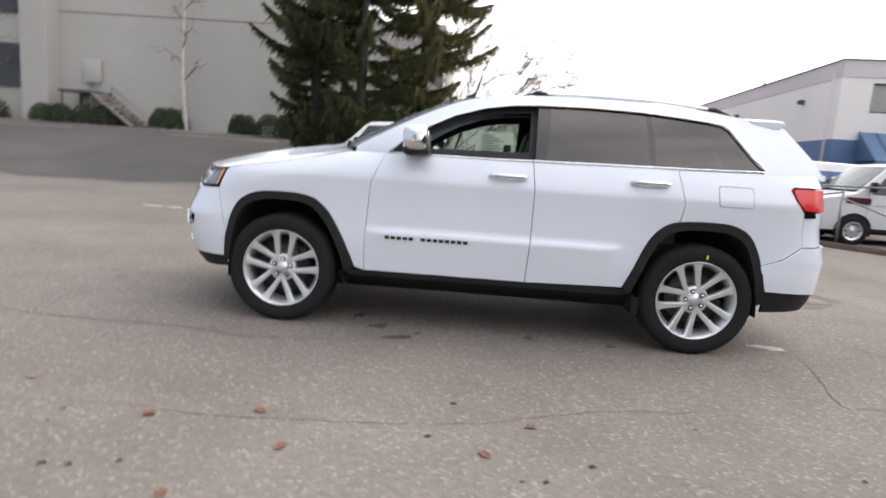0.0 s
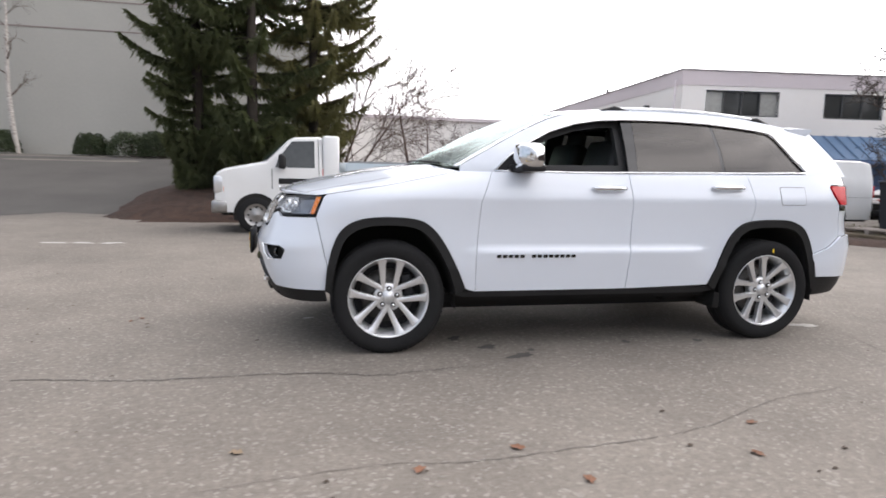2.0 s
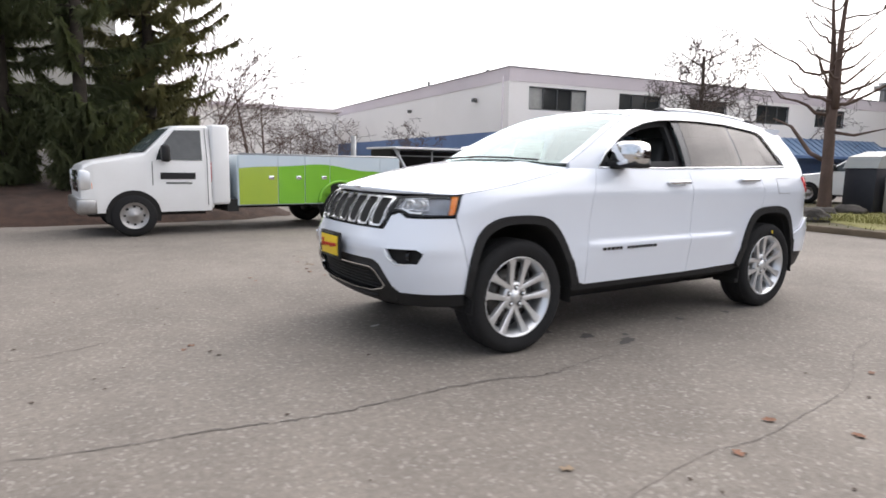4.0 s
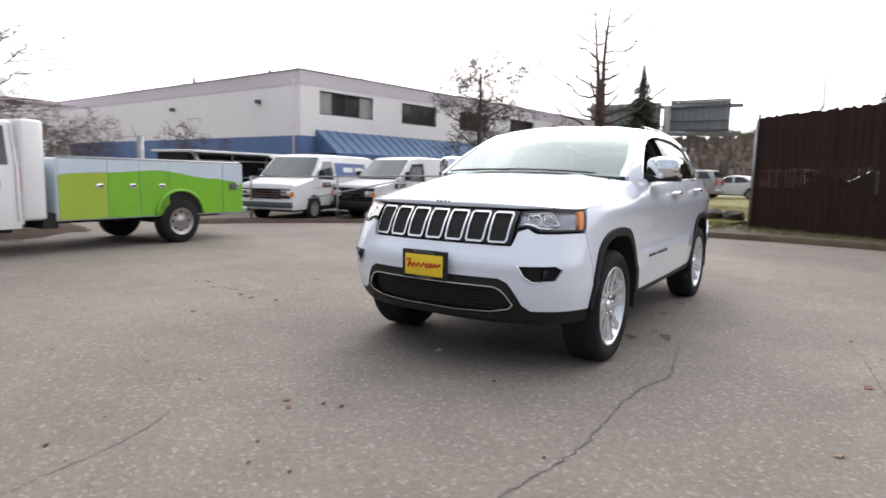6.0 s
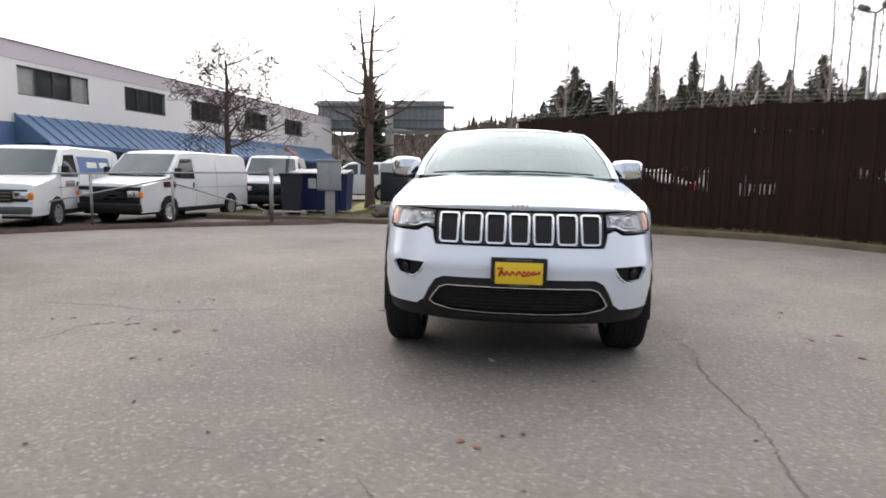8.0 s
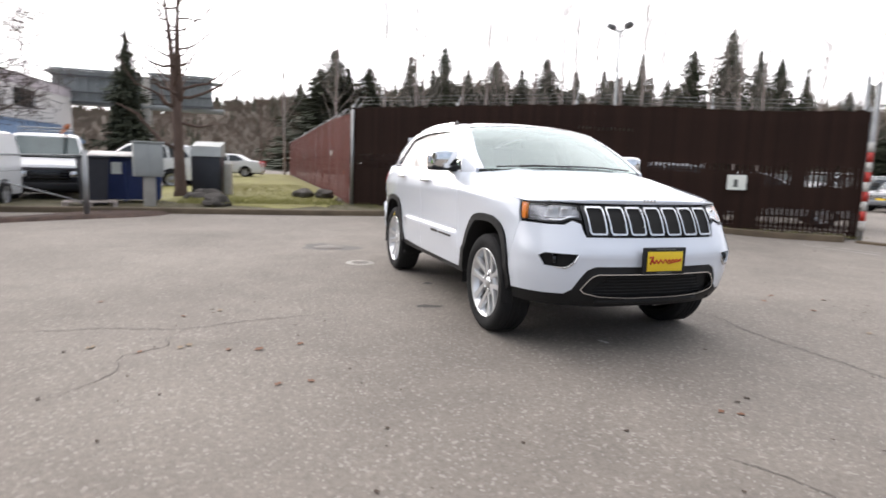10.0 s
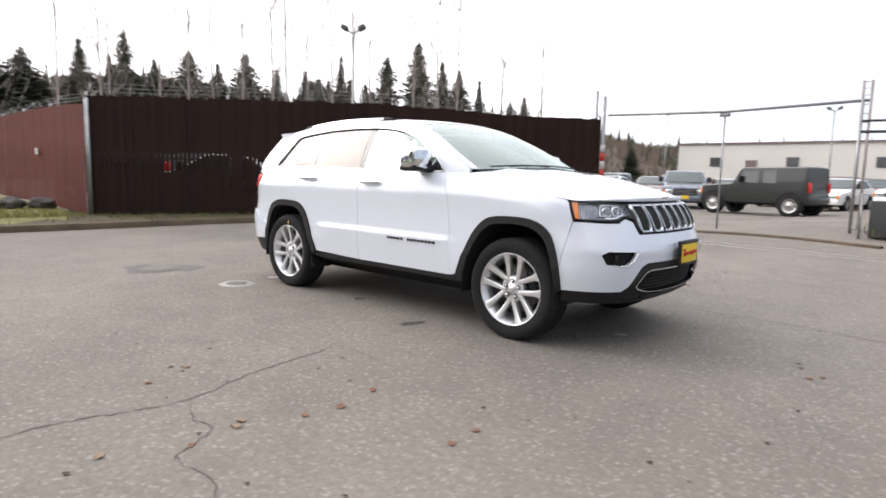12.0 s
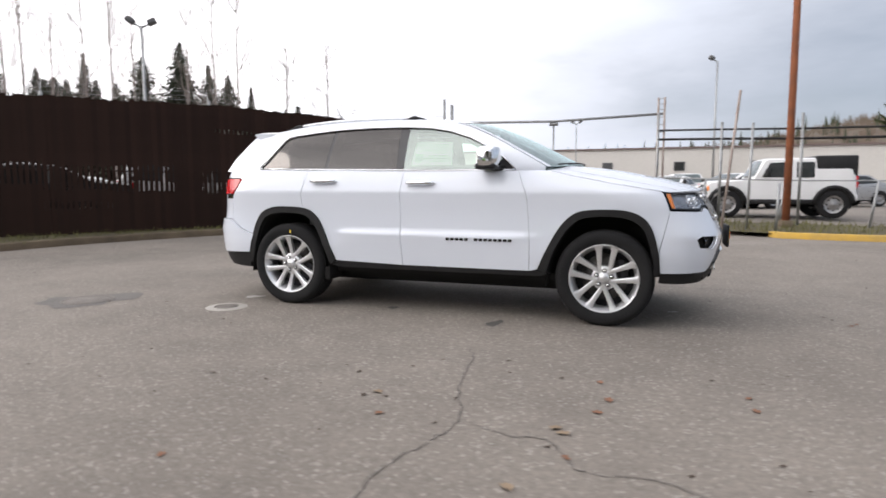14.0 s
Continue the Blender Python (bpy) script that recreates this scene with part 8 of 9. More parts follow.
piece("column", Shape().tube([(38.4, 8.3, 0), (38.4, 8.3, 6.4)], 0.28, 10).mesh("column"), CONCRETE, sg, "pale sign column")

# ---- other vehicles ----
def car_wheel(parent, x, y, r, w, cap):
    t = piece("wheel", Shape().lathe([(r * 0.62, -w * 0.5), (r * 0.9, -w * 0.5), (r, -w * 0.36), (r, w * 0.36), (r * 0.9, w * 0.5), (r * 0.5, w * 0.5)], 28).mesh("wheel"), RUBBER, parent, "black tyre")
    t.matrix_basis = pose(x, y, r, 0, 0, 180 if y > 0 else 0)
    piece("rim", Shape().lathe([(0.0, -w * 0.47), (r * 0.13, -w * 0.46), (r * 0.19, -w * 0.40), (r * 0.36, -w * 0.42), (r * 0.48, -w * 0.38), (r * 0.58, -w * 0.47), (r * 0.64, -w * 0.50)], 20).mesh("rim"), cap, t)
    for i in range(8):
        a = 2 * math.pi * i / 8
        hole = Shape().box((0, 0, 0), (r * 0.09, 0.012, r * 0.11), Matrix.Translation((r * 0.42 * math.cos(a), -w * 0.395, r * 0.42 * math.sin(a))) @ pose(0, 0, 0, 0, -math.degrees(a), 0))
        piece("rim_slot", hole.mesh("rim_slot", False), UNDER, t)


def vehicle(name, label, loc, turn, top, width, belt, sill, axles, wheel_r, paint, windows, screen, group="", category="car", tumble=0.13, lamps=True, nose_black=False, cap=STEEL, scale=1.0, screen_back=None, name_bars=None):
    """A vehicle with its nose towards +x. top: its outline from nose to tail (x, z); windows: side panes as (x, z) outlines; screen: the windscreen's foot and head (x, z)."""
    v = thing(name, label, category, loc, (0, 0, turn), group)
    if scale != 1.0:
        v.matrix_basis = v.matrix_basis @ Matrix.Scale(scale, 4)
    x0, x1 = top[-1][0], top[0][0]
    tx, tz = [p[0] for p in top][::-1], [p[1] for p in top][::-1]
    hw = width / 2

    def half(x, z):
        t = max(0.0, z - belt)
        e = min(1.0, (x - x0) / 0.35 + 0.55, (x1 - x) / 0.45 + 0.55)
        return (hw - tumble * t / 0.5 - 0.03 * max(0.0, (sill + 0.15 - z) / 0.15)) * (0.80 + 0.20 * math.sqrt(max(0.0, min(1.0, e))))

    s = Shape()
    xs = sorted(set([round(p, 3) for p in np.linspace(x0, x1, 34)] + [p[0] for p in top]))
    rows = []
    for x in xs:
        zt = float(np.interp(x, tx, tz))
        zs = [sill, sill + 0.06, sill + (min(belt, zt) - sill) * 0.35, sill + (min(belt, zt) - sill) * 0.75, min(belt, zt - 0.06)]
        zs += [zs[-1] + (zt - 0.05 - zs[-1]) * k for k in (0.35, 0.7, 1.0)]
        row = [(x, half(x, z), z) for z in zs]
        e = row[-1][1]
        row += [(x, e * 0.93, zt - 0.012), (x, e * 0.7, zt), (x, 0.0, zt + 0.012)]
        rows.append(row + [(a, -b, c) for a, b, c in row[-2::-1]])
    n = len(rows[0])
    s.v = [p for row in rows for p in row]
    s.f = [(i * n + j, i * n + j + 1, (i + 1) * n + j + 1, (i + 1) * n + j) for i in range(len(rows) - 1) for j in range(n - 1)]
    s.f += [tuple(range(n)), tuple(range((len(rows) - 1) * n, len(rows) * n))[::-1]]
    body = piece("body", s.mesh("body", sharp=32), paint, v)
    piece("floor", Shape().box(((x0 + x1) / 2, 0, sill + 0.02), (x1 - x0 - 0.2, width * 0.86, 0.16)).mesh("floor", False), UNDER, v)
    for sg_ in (1, -1):
        for poly in windows:
            g = sheet(poly, lambda a, b, d, q=sg_: (a, q * (half(a, b) + 0.008 - d), b), 0.25, lip=0.012, sub=0.2)
            piece("side_window", g.mesh("side_window"), CARGLASS, v)
        for ax in axles:
            # flat black disc laid on the side in place of the shaded wheel opening
            arch = Shape()
            ring = [(ax + (wheel_r + 0.065) * math.cos(a), wheel_r + (wheel_r + 0.065) * math.sin(a)) for a in np.linspace(-0.25, math.pi + 0.25, 17)]
            arch.add([(a, sg_ * (half(a, max(sill, b)) + 0.006), b) for a, b in ring], [tuple(range(len(ring)))])
            piece("wheel_arch", arch.mesh("wheel_arch", False), UNDER, v)
    for ax in axles:
        for sg_ in (1, -1):
            car_wheel(v, ax, sg_ * (hw - 0.10), wheel_r, 0.24, cap)
    (ax_, az_), (bx_, bz_) = screen
    ws = grid(lambda u, t: (ax_ + (bx_ - ax_) * t + 0.10 * (1 - u * u) * (1 - 0.4 * t) * (1 if ax_ > bx_ else -1) - 0.03, u * (half(ax_ + (bx_ - ax_) * t, az_ + (bz_ - az_) * t) - 0.09), az_ + (bz_ - az_) * t + 0.022), np.linspace(-1, 1, 9), np.linspace(0.04, 0.96, 7))
    piece("windscreen", ws.mesh("windscreen"), AUTOSCREEN, v)
    if screen_back:
        (ax2, az2), (bx2, bz2) = screen_back
        ws = grid(lambda u, t: (ax2 + (bx2 - ax2) * t - 0.012, u * (half(ax2 + 0.1, az2 + (bz2 - az2) * t) - 0.12), az2 + (bz2 - az2) * t + 0.02), np.linspace(-1, 1, 7), np.linspace(0.05, 0.95, 5))
        piece("rear_window", ws.mesh("rear_window"), CARGLASS, v)
    nz = float(np.interp(x1 - 0.05, tx, tz))
    piece("front_bumper", Shape().box((x1 - 0.06, 0, sill + 0.12), (0.22, width * 0.94, 0.24), bevel=0.05).mesh("front_bumper"), BLACK if nose_black else paint, v)
    piece("rear_bumper", Shape().box((x0 + 0.06, 0, sill + 0.14), (0.22, width * 0.94, 0.22), bevel=0.05).mesh("rear_bumper"), BLACK if nose_black else paint, v)
    if lamps:
        gz = sill + 0.24 + (nz - sill - 0.24) * 0.5
        gr_ = piece("grille", Shape().box((x1 - 0.015, 0, gz), (0.06, width * 0.52, (nz - sill - 0.2) * 0.62), bevel=0.012).mesh("grille"), GLOSSBLACK, v, "dark grille")
        for k in (-0.25, 0.0, 0.25):
            piece("grille_bar", Shape().box((x1 + 0.018, 0, gz + k * (nz - sill - 0.2) * 0.62), (0.012, width * 0.50, 0.025)).mesh("grille_bar", False), CHROME if not nose_black else BLACK, gr_)
        for sg_ in (1, -1):
            hl = piece("head_lamp", Shape().box((x1 - 0.045, sg_ * width * 0.355, gz + 0.02), (0.12, width * 0.17, 0.17), bevel=0.02).mesh("head_lamp"), SILVER, v, "clear headlamp")
            piece("lamp_bowl", Shape().box((x1 + 0.018, sg_ * width * 0.345, gz + 0.02), (0.006, width * 0.10, 0.11), bevel=0.01).mesh("lamp_bowl"), CHROME, hl)
            piece("turn_lamp", Shape().box((x1 - 0.085, sg_ * width * 0.455, gz + 0.0), (0.20, width * 0.05, 0.15), bevel=0.01).mesh("turn_lamp"), AMBER, v, "amber corner turn lamp")
            piece("tail_lamp", Shape().box((x0 + 0.05, sg_ * width * 0.43, belt - 0.14), (0.16, width * 0.08, 0.36), bevel=0.02).mesh("tail_lamp"), REDLENS, v, "red tail lamp")
            piece("door_mirror", Shape().box((ax_ - 0.35, sg_ * (hw + 0.11), belt + 0.14), (0.12, 0.18, 0.24), bevel=0.04).mesh("door_mirror"), BLACK, v)
    return v, half


VAN_TOP = [(2.86, 0.55), (2.85, 0.98), (2.78, 1.10), (2.2, 1.22), (1.78, 1.31), (1.10, 1.96), (0.92, 2.02), (0.5, 2.06), (-2.4, 2.06), (-2.72, 2.0), (-2.80, 1.6), (-2.86, 0.5)]
VAN_WIN = [[(1.46, 1.27), (1.40, 1.40), (1.08, 1.81), (0.50, 1.84), (0.50, 1.25)]]
VAN_SCREEN = ((1.84, 1.30), (1.12, 1.95))


def van(loc, turn, label, name_panel, hood_dark, scale=1.0):
    v, half = vehicle("cargo_van", label, loc, turn, VAN_TOP, 1.98, 1.30, 0.36, (1.76, -1.58), 0.365, VANWHITE, VAN_WIN, VAN_SCREEN, "parked vans", "van", 0.09, True, hood_dark, SILVER, scale)
    if name_panel:
        for sg_ in (1, -1):
            t = sheet([(0.35, 1.36), (0.35, 1.80), (-1.9, 1.80), (-1.9, 1.36)], lambda a, b, d, q=sg_: (a, q * (half(a, b) + 0.010 - d), b), 0.4, lip=0.004, sub=0.3)
            pn = piece("side_panel", t.mesh("side_panel"), BLUEPANEL, v, "blue painted side panel")
            br = Shape()
            for k, (a, b) in enumerate(((-0.2, -0.9), (-1.1, -1.7))):
                u = sheet([(a, 1.50), (a, 1.66), (b, 1.66), (b, 1.50)], lambda c, e, d, q=sg_: (c, q * (half(c, e) + 0.016 - d), e), 0.4, lip=0.002, sub=0.3)
                br.add(u.v, u.f)
            piece("panel_bar", br.mesh("panel_bar"), PAPER, pn)
    piece("cowl", Shape().tube([(1.76, y, 1.325) for y in (-0.82, -0.4, 0.0, 0.4, 0.82)], 0.035, 6, squash=0.5).mesh("cowl"), BLACK, v, "black cowl with wipers")
    for sg_ in (1, -1):
        piece("sill", Shape().box((0.1, sg_ * 0.955, 0.40), (2.5, 0.05, 0.10), bevel=0.02).mesh("sill"), UNDER, v)
        piece("mirror_stalk", Shape().tube([(1.48, sg_ * 0.93, 1.30), (1.49, sg_ * 1.10, 1.40)], 0.025, 6).mesh("mirror_stalk"), BLACK, v)
        lines = [[(x, sg_ * (half(x, z) + 0.003), z) for z in (0.45, 0.9, 1.3, 1.8)] for x in (1.52, 0.42, -0.75)] + [[(x, sg_ * (half(x, 1.0) + 0.003), 1.0) for x in (1.7, 0.0, -2.7)]]
        for line in lines:
            piece("panel_seam", Shape().tube(line, 0.004, 4).mesh("panel_seam"), GREYBAR, v)
        bx = 1.25 if name_panel else 2.0
        t = sheet([(bx, 1.02), (bx, 1.17), (bx - 0.55, 1.17), (bx - 0.55, 1.02)], lambda a, b, d, q=sg_: (a, q * (half(a, b) + 0.010 - d), b), 0.4, lip=0.003, sub=0.3)
        piece("door_bar", t.mesh("door_bar"), MAROONPAINT, v, "plain dark red bar on the side")
        piece("door_handle", Shape().box((0.56, sg_ * (half(0.56, 1.08) + 0.01), 1.06), (0.06, 0.03, 0.16), bevel=0.01).mesh("door_handle"), BLACK, v)
    if not hood_dark:
        piece("face", Shape().box((2.815, 0, 0.83), (0.10, 1.70, 0.30), bevel=0.03).mesh("face"), GLOSSBLACK, v, "dark full-width grille")
        piece("bumper_bar", Shape().box((2.86, 0, 0.50), (0.14, 1.86, 0.18), bevel=0.04).mesh("bumper_bar"), GREYBAR, v, "dull dark bumper")
    if hood_dark:
        piece("face", Shape().box((2.81, 0, 0.80), (0.10, 1.82, 0.46), bevel=0.03).mesh("face"), BLACK, v, "black plastic face")
    return v


van((7.44, 10.93, -0.03), 195, "white cargo van with a blue side panel, nose to the lot", True, False, scale=0.88)
van((9.54, 8.90, -0.03), 176, "white cargo van with a black plastic face and red wing bar", False, True, scale=0.88)
v3 = van((14.9, 8.05, 0.0), 194, "white cargo van with an orange pipe on its roof rack", False, True, scale=0.90)
rack = piece("roof_rack", Shape().tube([(1.0, -0.7, 2.06), (1.0, -0.7, 2.22), (1.0, 0.7, 2.22), (1.0, 0.7, 2.06)], 0.025).tube([(-1.8, -0.7, 2.06), (-1.8, -0.7, 2.22), (-1.8, 0.7, 2.22), (-1.8, 0.7, 2.06)], 0.025).mesh("roof_rack"), GALV, v3)
piece("rack_pipe", Shape().tube([(2.0, 0.55, 2.28), (-3.6, 0.45, 2.25)], 0.07, 8).mesh("rack_pipe"), ORANGE, rack, "orange plastic pipe")

# ---- the service truck with the green utility body ----
TRUCK_TOP = [(0.74, 0.45), (0.75, 0.90), (0.74, 1.08), (0.69, 1.17), (0.56, 1.235), (0.12, 1.325), (-0.20, 1.39), (-0.60, 1.80), (-0.72, 1.86), (-1.20, 1.89), (-1.25, 1.86), (-1.26, 0.5)]
truck, thalf = vehicle("service_truck", "white service truck with a lime green and sky-blue utility body", (-3.10, 8.05, 0.0), 183.3, TRUCK_TOP, 1.90, 1.22, 0.40, (0.0,), 0.352, VANWHITE, [[(-0.36, 1.27), (-0.42, 1.44), (-0.67, 1.77), (-1.10, 1.79), (-1.10, 1.27)]], ((-0.15, 1.37), (-0.60, 1.80)), "", "truck", 0.08, True, False, STEEL)
for sg_ in (1, -1):
    lm = piece("corner_lamp", Shape().box((0.635, sg_ * 0.835, 0.93), (0.25, 0.20, 0.33), bevel=0.035).mesh("corner_lamp"), SILVER, truck, "tall clear headlamp at the corner")
    piece("amber_lens", Shape().box((0.56, sg_ * 0.925, 0.84), (0.07, 0.03, 0.10), bevel=0.008).mesh("amber_lens"), AMBER, lm)
piece("chrome_bumper", Shape().box((0.665, 0, 0.51), (0.29, 1.90, 0.24), bevel=0.04).mesh("chrome_bumper"), STEEL, truck, "dull chrome front bumper")
for sg_ in (1, -1):
    for line in ([(-0.30, sg_ * (thalf(-0.3, 0.9) + 0.004), 0.85), (-0.30, sg_ * (thalf(-0.3, 1.2) + 0.004), 1.24)], [(-1.18, sg_ * (thalf(-1.1, 0.9) + 0.004), 0.5), (-1.18, sg_ * (thalf(-1.1, 1.2) + 0.004), 1.24), (-1.17, sg_ * (thalf(-1.1, 1.8) + 0.004), 1.82)]):
        piece("door_seam", Shape().tube(line, 0.006, 4).mesh("door_seam"), GREYBAR, truck)
    for k, (a, b, z0, z1) in enumerate(((-0.42, -0.98, 0.95, 1.06), (-0.50, -0.92, 0.87, 0.90))):
        t = sheet([(a, z0), (a, z1), (b, z1), (b, z0)], lambda c, e, d, q=sg_: (c, q * (thalf(c, e) + 0.008 - d), e), 0.4, lip=0.003, sub=0.3)
        piece("door_bar", t.mesh("door_bar"), BLACK if k == 0 else GREYBAR, truck, "plain dark bar on the cab door")
    piece("mirror_arm", Shape().box((-0.48, sg_ * 1.10, 1.38), (0.12, 0.20, 0.28), bevel=0.04).mesh("mirror_arm"), BLACK, truck, "large black door mirror")
piece("cab_back", Shape().box((-1.42, 0, 1.20), (0.32, 1.86, 1.40), bevel=0.05).mesh("cab_back"), VANWHITE, truck, "white bulkhead behind the cab")
piece("chassis", Shape().box((-3.0, 0, 0.48), (3.9, 0.9, 0.16)).mesh("chassis", False), UNDER, truck)
piece("step_box", Shape().box((-1.62, 0, 0.48), (0.2, 1.8, 0.22)).mesh("step_box", False), BLACK, truck)
box = piece("utility_body", Shape().box((-3.40, 0, 0.93), (3.40, 1.86, 0.92), bevel=0.02).mesh("utility_body", False), SKYWRAP, truck, "utility body with cabinet doors, pale blue above")
for sg_ in (1, -1):
    edges = [-1.72, -2.45, -2.98, -3.50, -4.62, -5.08]

    def crest(x):
        return 1.17 + 0.055 * math.sin(1.9 * x + 1.0) - 0.02 * math.sin(4.1 * x) - 0.14 * max(0.0, (-4.5 - x) / 0.6)

    AXR, WR = -3.72, 0.375
    for i in range(5):
        a, b = edges[i] - 0.008, edges[i + 1] + 0.008
        xs = list(np.linspace(a, b, 9))
        low = [(a, 0.49)]
        if a > AXR > b:
            low += [(AXR + 0.50, 0.49)] + [(AXR + 0.50 * math.cos(q), 0.49 + 0.44 * math.sin(q)) for q in np.linspace(0.2, math.pi - 0.2, 11)] + [(AXR - 0.50, 0.49)]
        low += [(b, 0.49)]
        poly = low + [(x, crest(x)) for x in xs[::-1]]
        t = sheet(poly, lambda u, w, d, q=sg_: (u, q * (0.945 - d), w), 0.2, lip=0.014, sub=0.08)
        dpanel = piece("cabinet_door", t.mesh("cabinet_door"), LIMEYELLOW if i == 0 else LIME, box, "yellow-green cabinet door" if i == 0 else "lime green cabinet door")
        t = sheet([(a, crest(a) + 0.004)] + [(x, crest(x) + 0.004) for x in xs[1:]] + [(b, 1.385), (a, 1.385)], lambda u, w, d, q=sg_: (u, q * (0.943 - d), w), 0.2, lip=0.012, sub=0.08)
        piece("door_upper", t.mesh("door_upper"), SKYWRAP, box, "pale blue upper door")
        if i != 3:
            piece("latch", Shape().box((b + 0.12, sg_ * 0.950, 0.98), (0.10, 0.015, 0.07), bevel=0.004).mesh("latch"), CHROME, dpanel, "small chrome latch")
    fl_ = Shape().tube([(AXR + 0.46 * math.cos(q), sg_ * 0.955, 0.49 + 0.42 * math.sin(q)) for q in np.linspace(0, math.pi, 17)], 0.03, 6)
    piece("wheel_flare", fl_.mesh("wheel_flare"), LIME, box)
    # black half disc standing in for the shade inside the wheel opening
    half_disc = [(AXR + 0.47 * math.cos(q), sg_ * 0.938, 0.49 + 0.43 * math.sin(q)) for q in np.linspace(0, math.pi, 17)]
    piece("wheel_shade", Shape().add(half_disc, [tuple(range(17))]).mesh("wheel_shade", False), UNDER, box)
    piece("filler_cap", Shape().box((-4.85, sg_ * 0.955, 0.97), (0.16, 0.02, 0.12), bevel=0.006).mesh("filler_cap"), GREYBAR, box)
    car_wheel(truck, AXR, sg_ * 0.84, WR, 0.26, STEEL)
    piece("rack_rail", Shape().tube([(-1.75, sg_ * 0.9, 1.40), (-5.05, sg_ * 0.9, 1.40)], 0.025, 6).mesh("rack_rail"), GALV, box)
piece("wheel_house", Shape().box((AXR, 0, 0.62), (0.9, 1.72, 0.5)).mesh("wheel_house", False), UNDER, truck)
piece("tail_step", Shape().box((-5.16, 0, 0.52), (0.14, 1.8, 0.12), bevel=0.02).mesh("tail_step"), GALV, truck)

# a dark open-sided shed with a pale roof, a wire fence before it and a propped pipe
sh = thing("storage_shed", "dark open storage shed with a pale metal roof behind the truck", "shed", (7.1, 14.3, 0), (0, 0, 4))
# walls and crates near black: the shade under the roof is in their colour
piece("back_wall", Shape().box((0, 0.7, 0.88), (4.2, 0.1, 1.76)).mesh("back_wall", False), SHEDDARK, sh)
for x in (-2.1, 2.1):
    piece("side_wall", Shape().box((x, 0.1, 0.88), (0.1, 1.3, 1.76)).mesh("side_wall", False), SHEDDARK, sh)
for k, x in enumerate((-1.5, -0.6, 0.35, 1.35)):
    piece("stored_crate", Shape().box((x, 0.25, 0.45 + 0.08 * (k % 2)), (0.8, 0.7, 0.9 + 0.16 * (k % 2)), bevel=0.02).mesh("stored_crate", False), SHEDDARK, sh)
piece("roof", Shape().box((0, -0.05, 1.80), (4.5, 1.9, 0.07), bevel=0.015).mesh("roof", False), VANWHITE, sh, "pale metal roof sheet")
piece("gutter", Shape().box((1.4, -1.02, 1.74), (1.6, 0.08, 0.10), bevel=0.02).mesh("gutter", False), VANWHITE, sh, "short white gutter")
for x in (-2.0, -0.7, 0.7, 2.0):
    piece("post", Shape().tube([(x, -0.8, 0), (x, -0.8, 1.78)], 0.03, 6).mesh("post"), GALV, sh)
for z in (1.05, 1.55):
    piece("rail", Shape().tube([(-2.0, -0.8, z), (2.0, -0.8, z)], 0.018, 6).mesh("rail"), GALV, sh)
piece("prop_pipe", Shape().tube([(-2.2, -0.9, 1.75), (-1.9, -1.3, 0.9), (-1.6, -1.6, 0.05)], 0.05, 6).mesh("prop_pipe"), GALV, sh)
piece("vent_pipe", Shape().tube([(-3.2, 0.0, 0.0), (-3.2, 0.0, 2.15)], 0.09, 8).mesh("vent_pipe"), GALV, sh, "upright grey vent pipe")

# ---- cars in the lot beyond the gate and behind the fence ----
SUV_TOP = [(2.25, 0.5), (2.22, 0.92), (2.1, 1.0), (1.1, 1.12), (0.85, 1.16), (0.15, 1.66), (0.0, 1.70), (-1.6, 1.72), (-2.0, 1.68), (-2.22, 1.2), (-2.28, 0.5)]
SUV_WIN = [[(0.75, 1.18), (0.12, 1.58), (-0.28, 1.61), (-0.28, 1.17)], [(-0.38, 1.17), (-0.38, 1.61), (-1.15, 1.61), (-1.2, 1.18)], [(-1.3, 1.19), (-1.25, 1.61), (-1.75, 1.58), (-2.0, 1.22)]]
SED_TOP = [(2.3, 0.45), (2.28, 0.72), (2.1, 0.82), (1.1, 0.96), (0.85, 1.0), (0.05, 1.42), (-0.2, 1.46), (-0.9, 1.42), (-1.5, 1.10), (-2.2, 1.03), (-2.32, 0.9), (-2.35, 0.45)]
SED_WIN = [[(0.72, 1.01), (0.05, 1.35), (-0.25, 1.38), (-0.28, 1.0)], [(-0.38, 1.0), (-0.36, 1.38), (-0.85, 1.35), (-1.3, 1.06)]]
JEEP_TOP = [(2.0, 0.6), (1.98, 1.06), (1.9, 1.12), (0.78, 1.20), (0.70, 1.24), (0.42, 1.76), (0.3, 1.80), (-1.9, 1.82), (-1.96, 1.78), (-2.02, 1.1), (-2.05, 0.6)]
JEEP_WIN = [[(0.50, 1.24), (0.28, 1.66), (-0.28, 1.68), (-0.28, 1.22)], [(-0.44, 1.22), (-0.44, 1.68), (-0.92, 1.68), (-0.92, 1.22)]]
car_kinds = {}


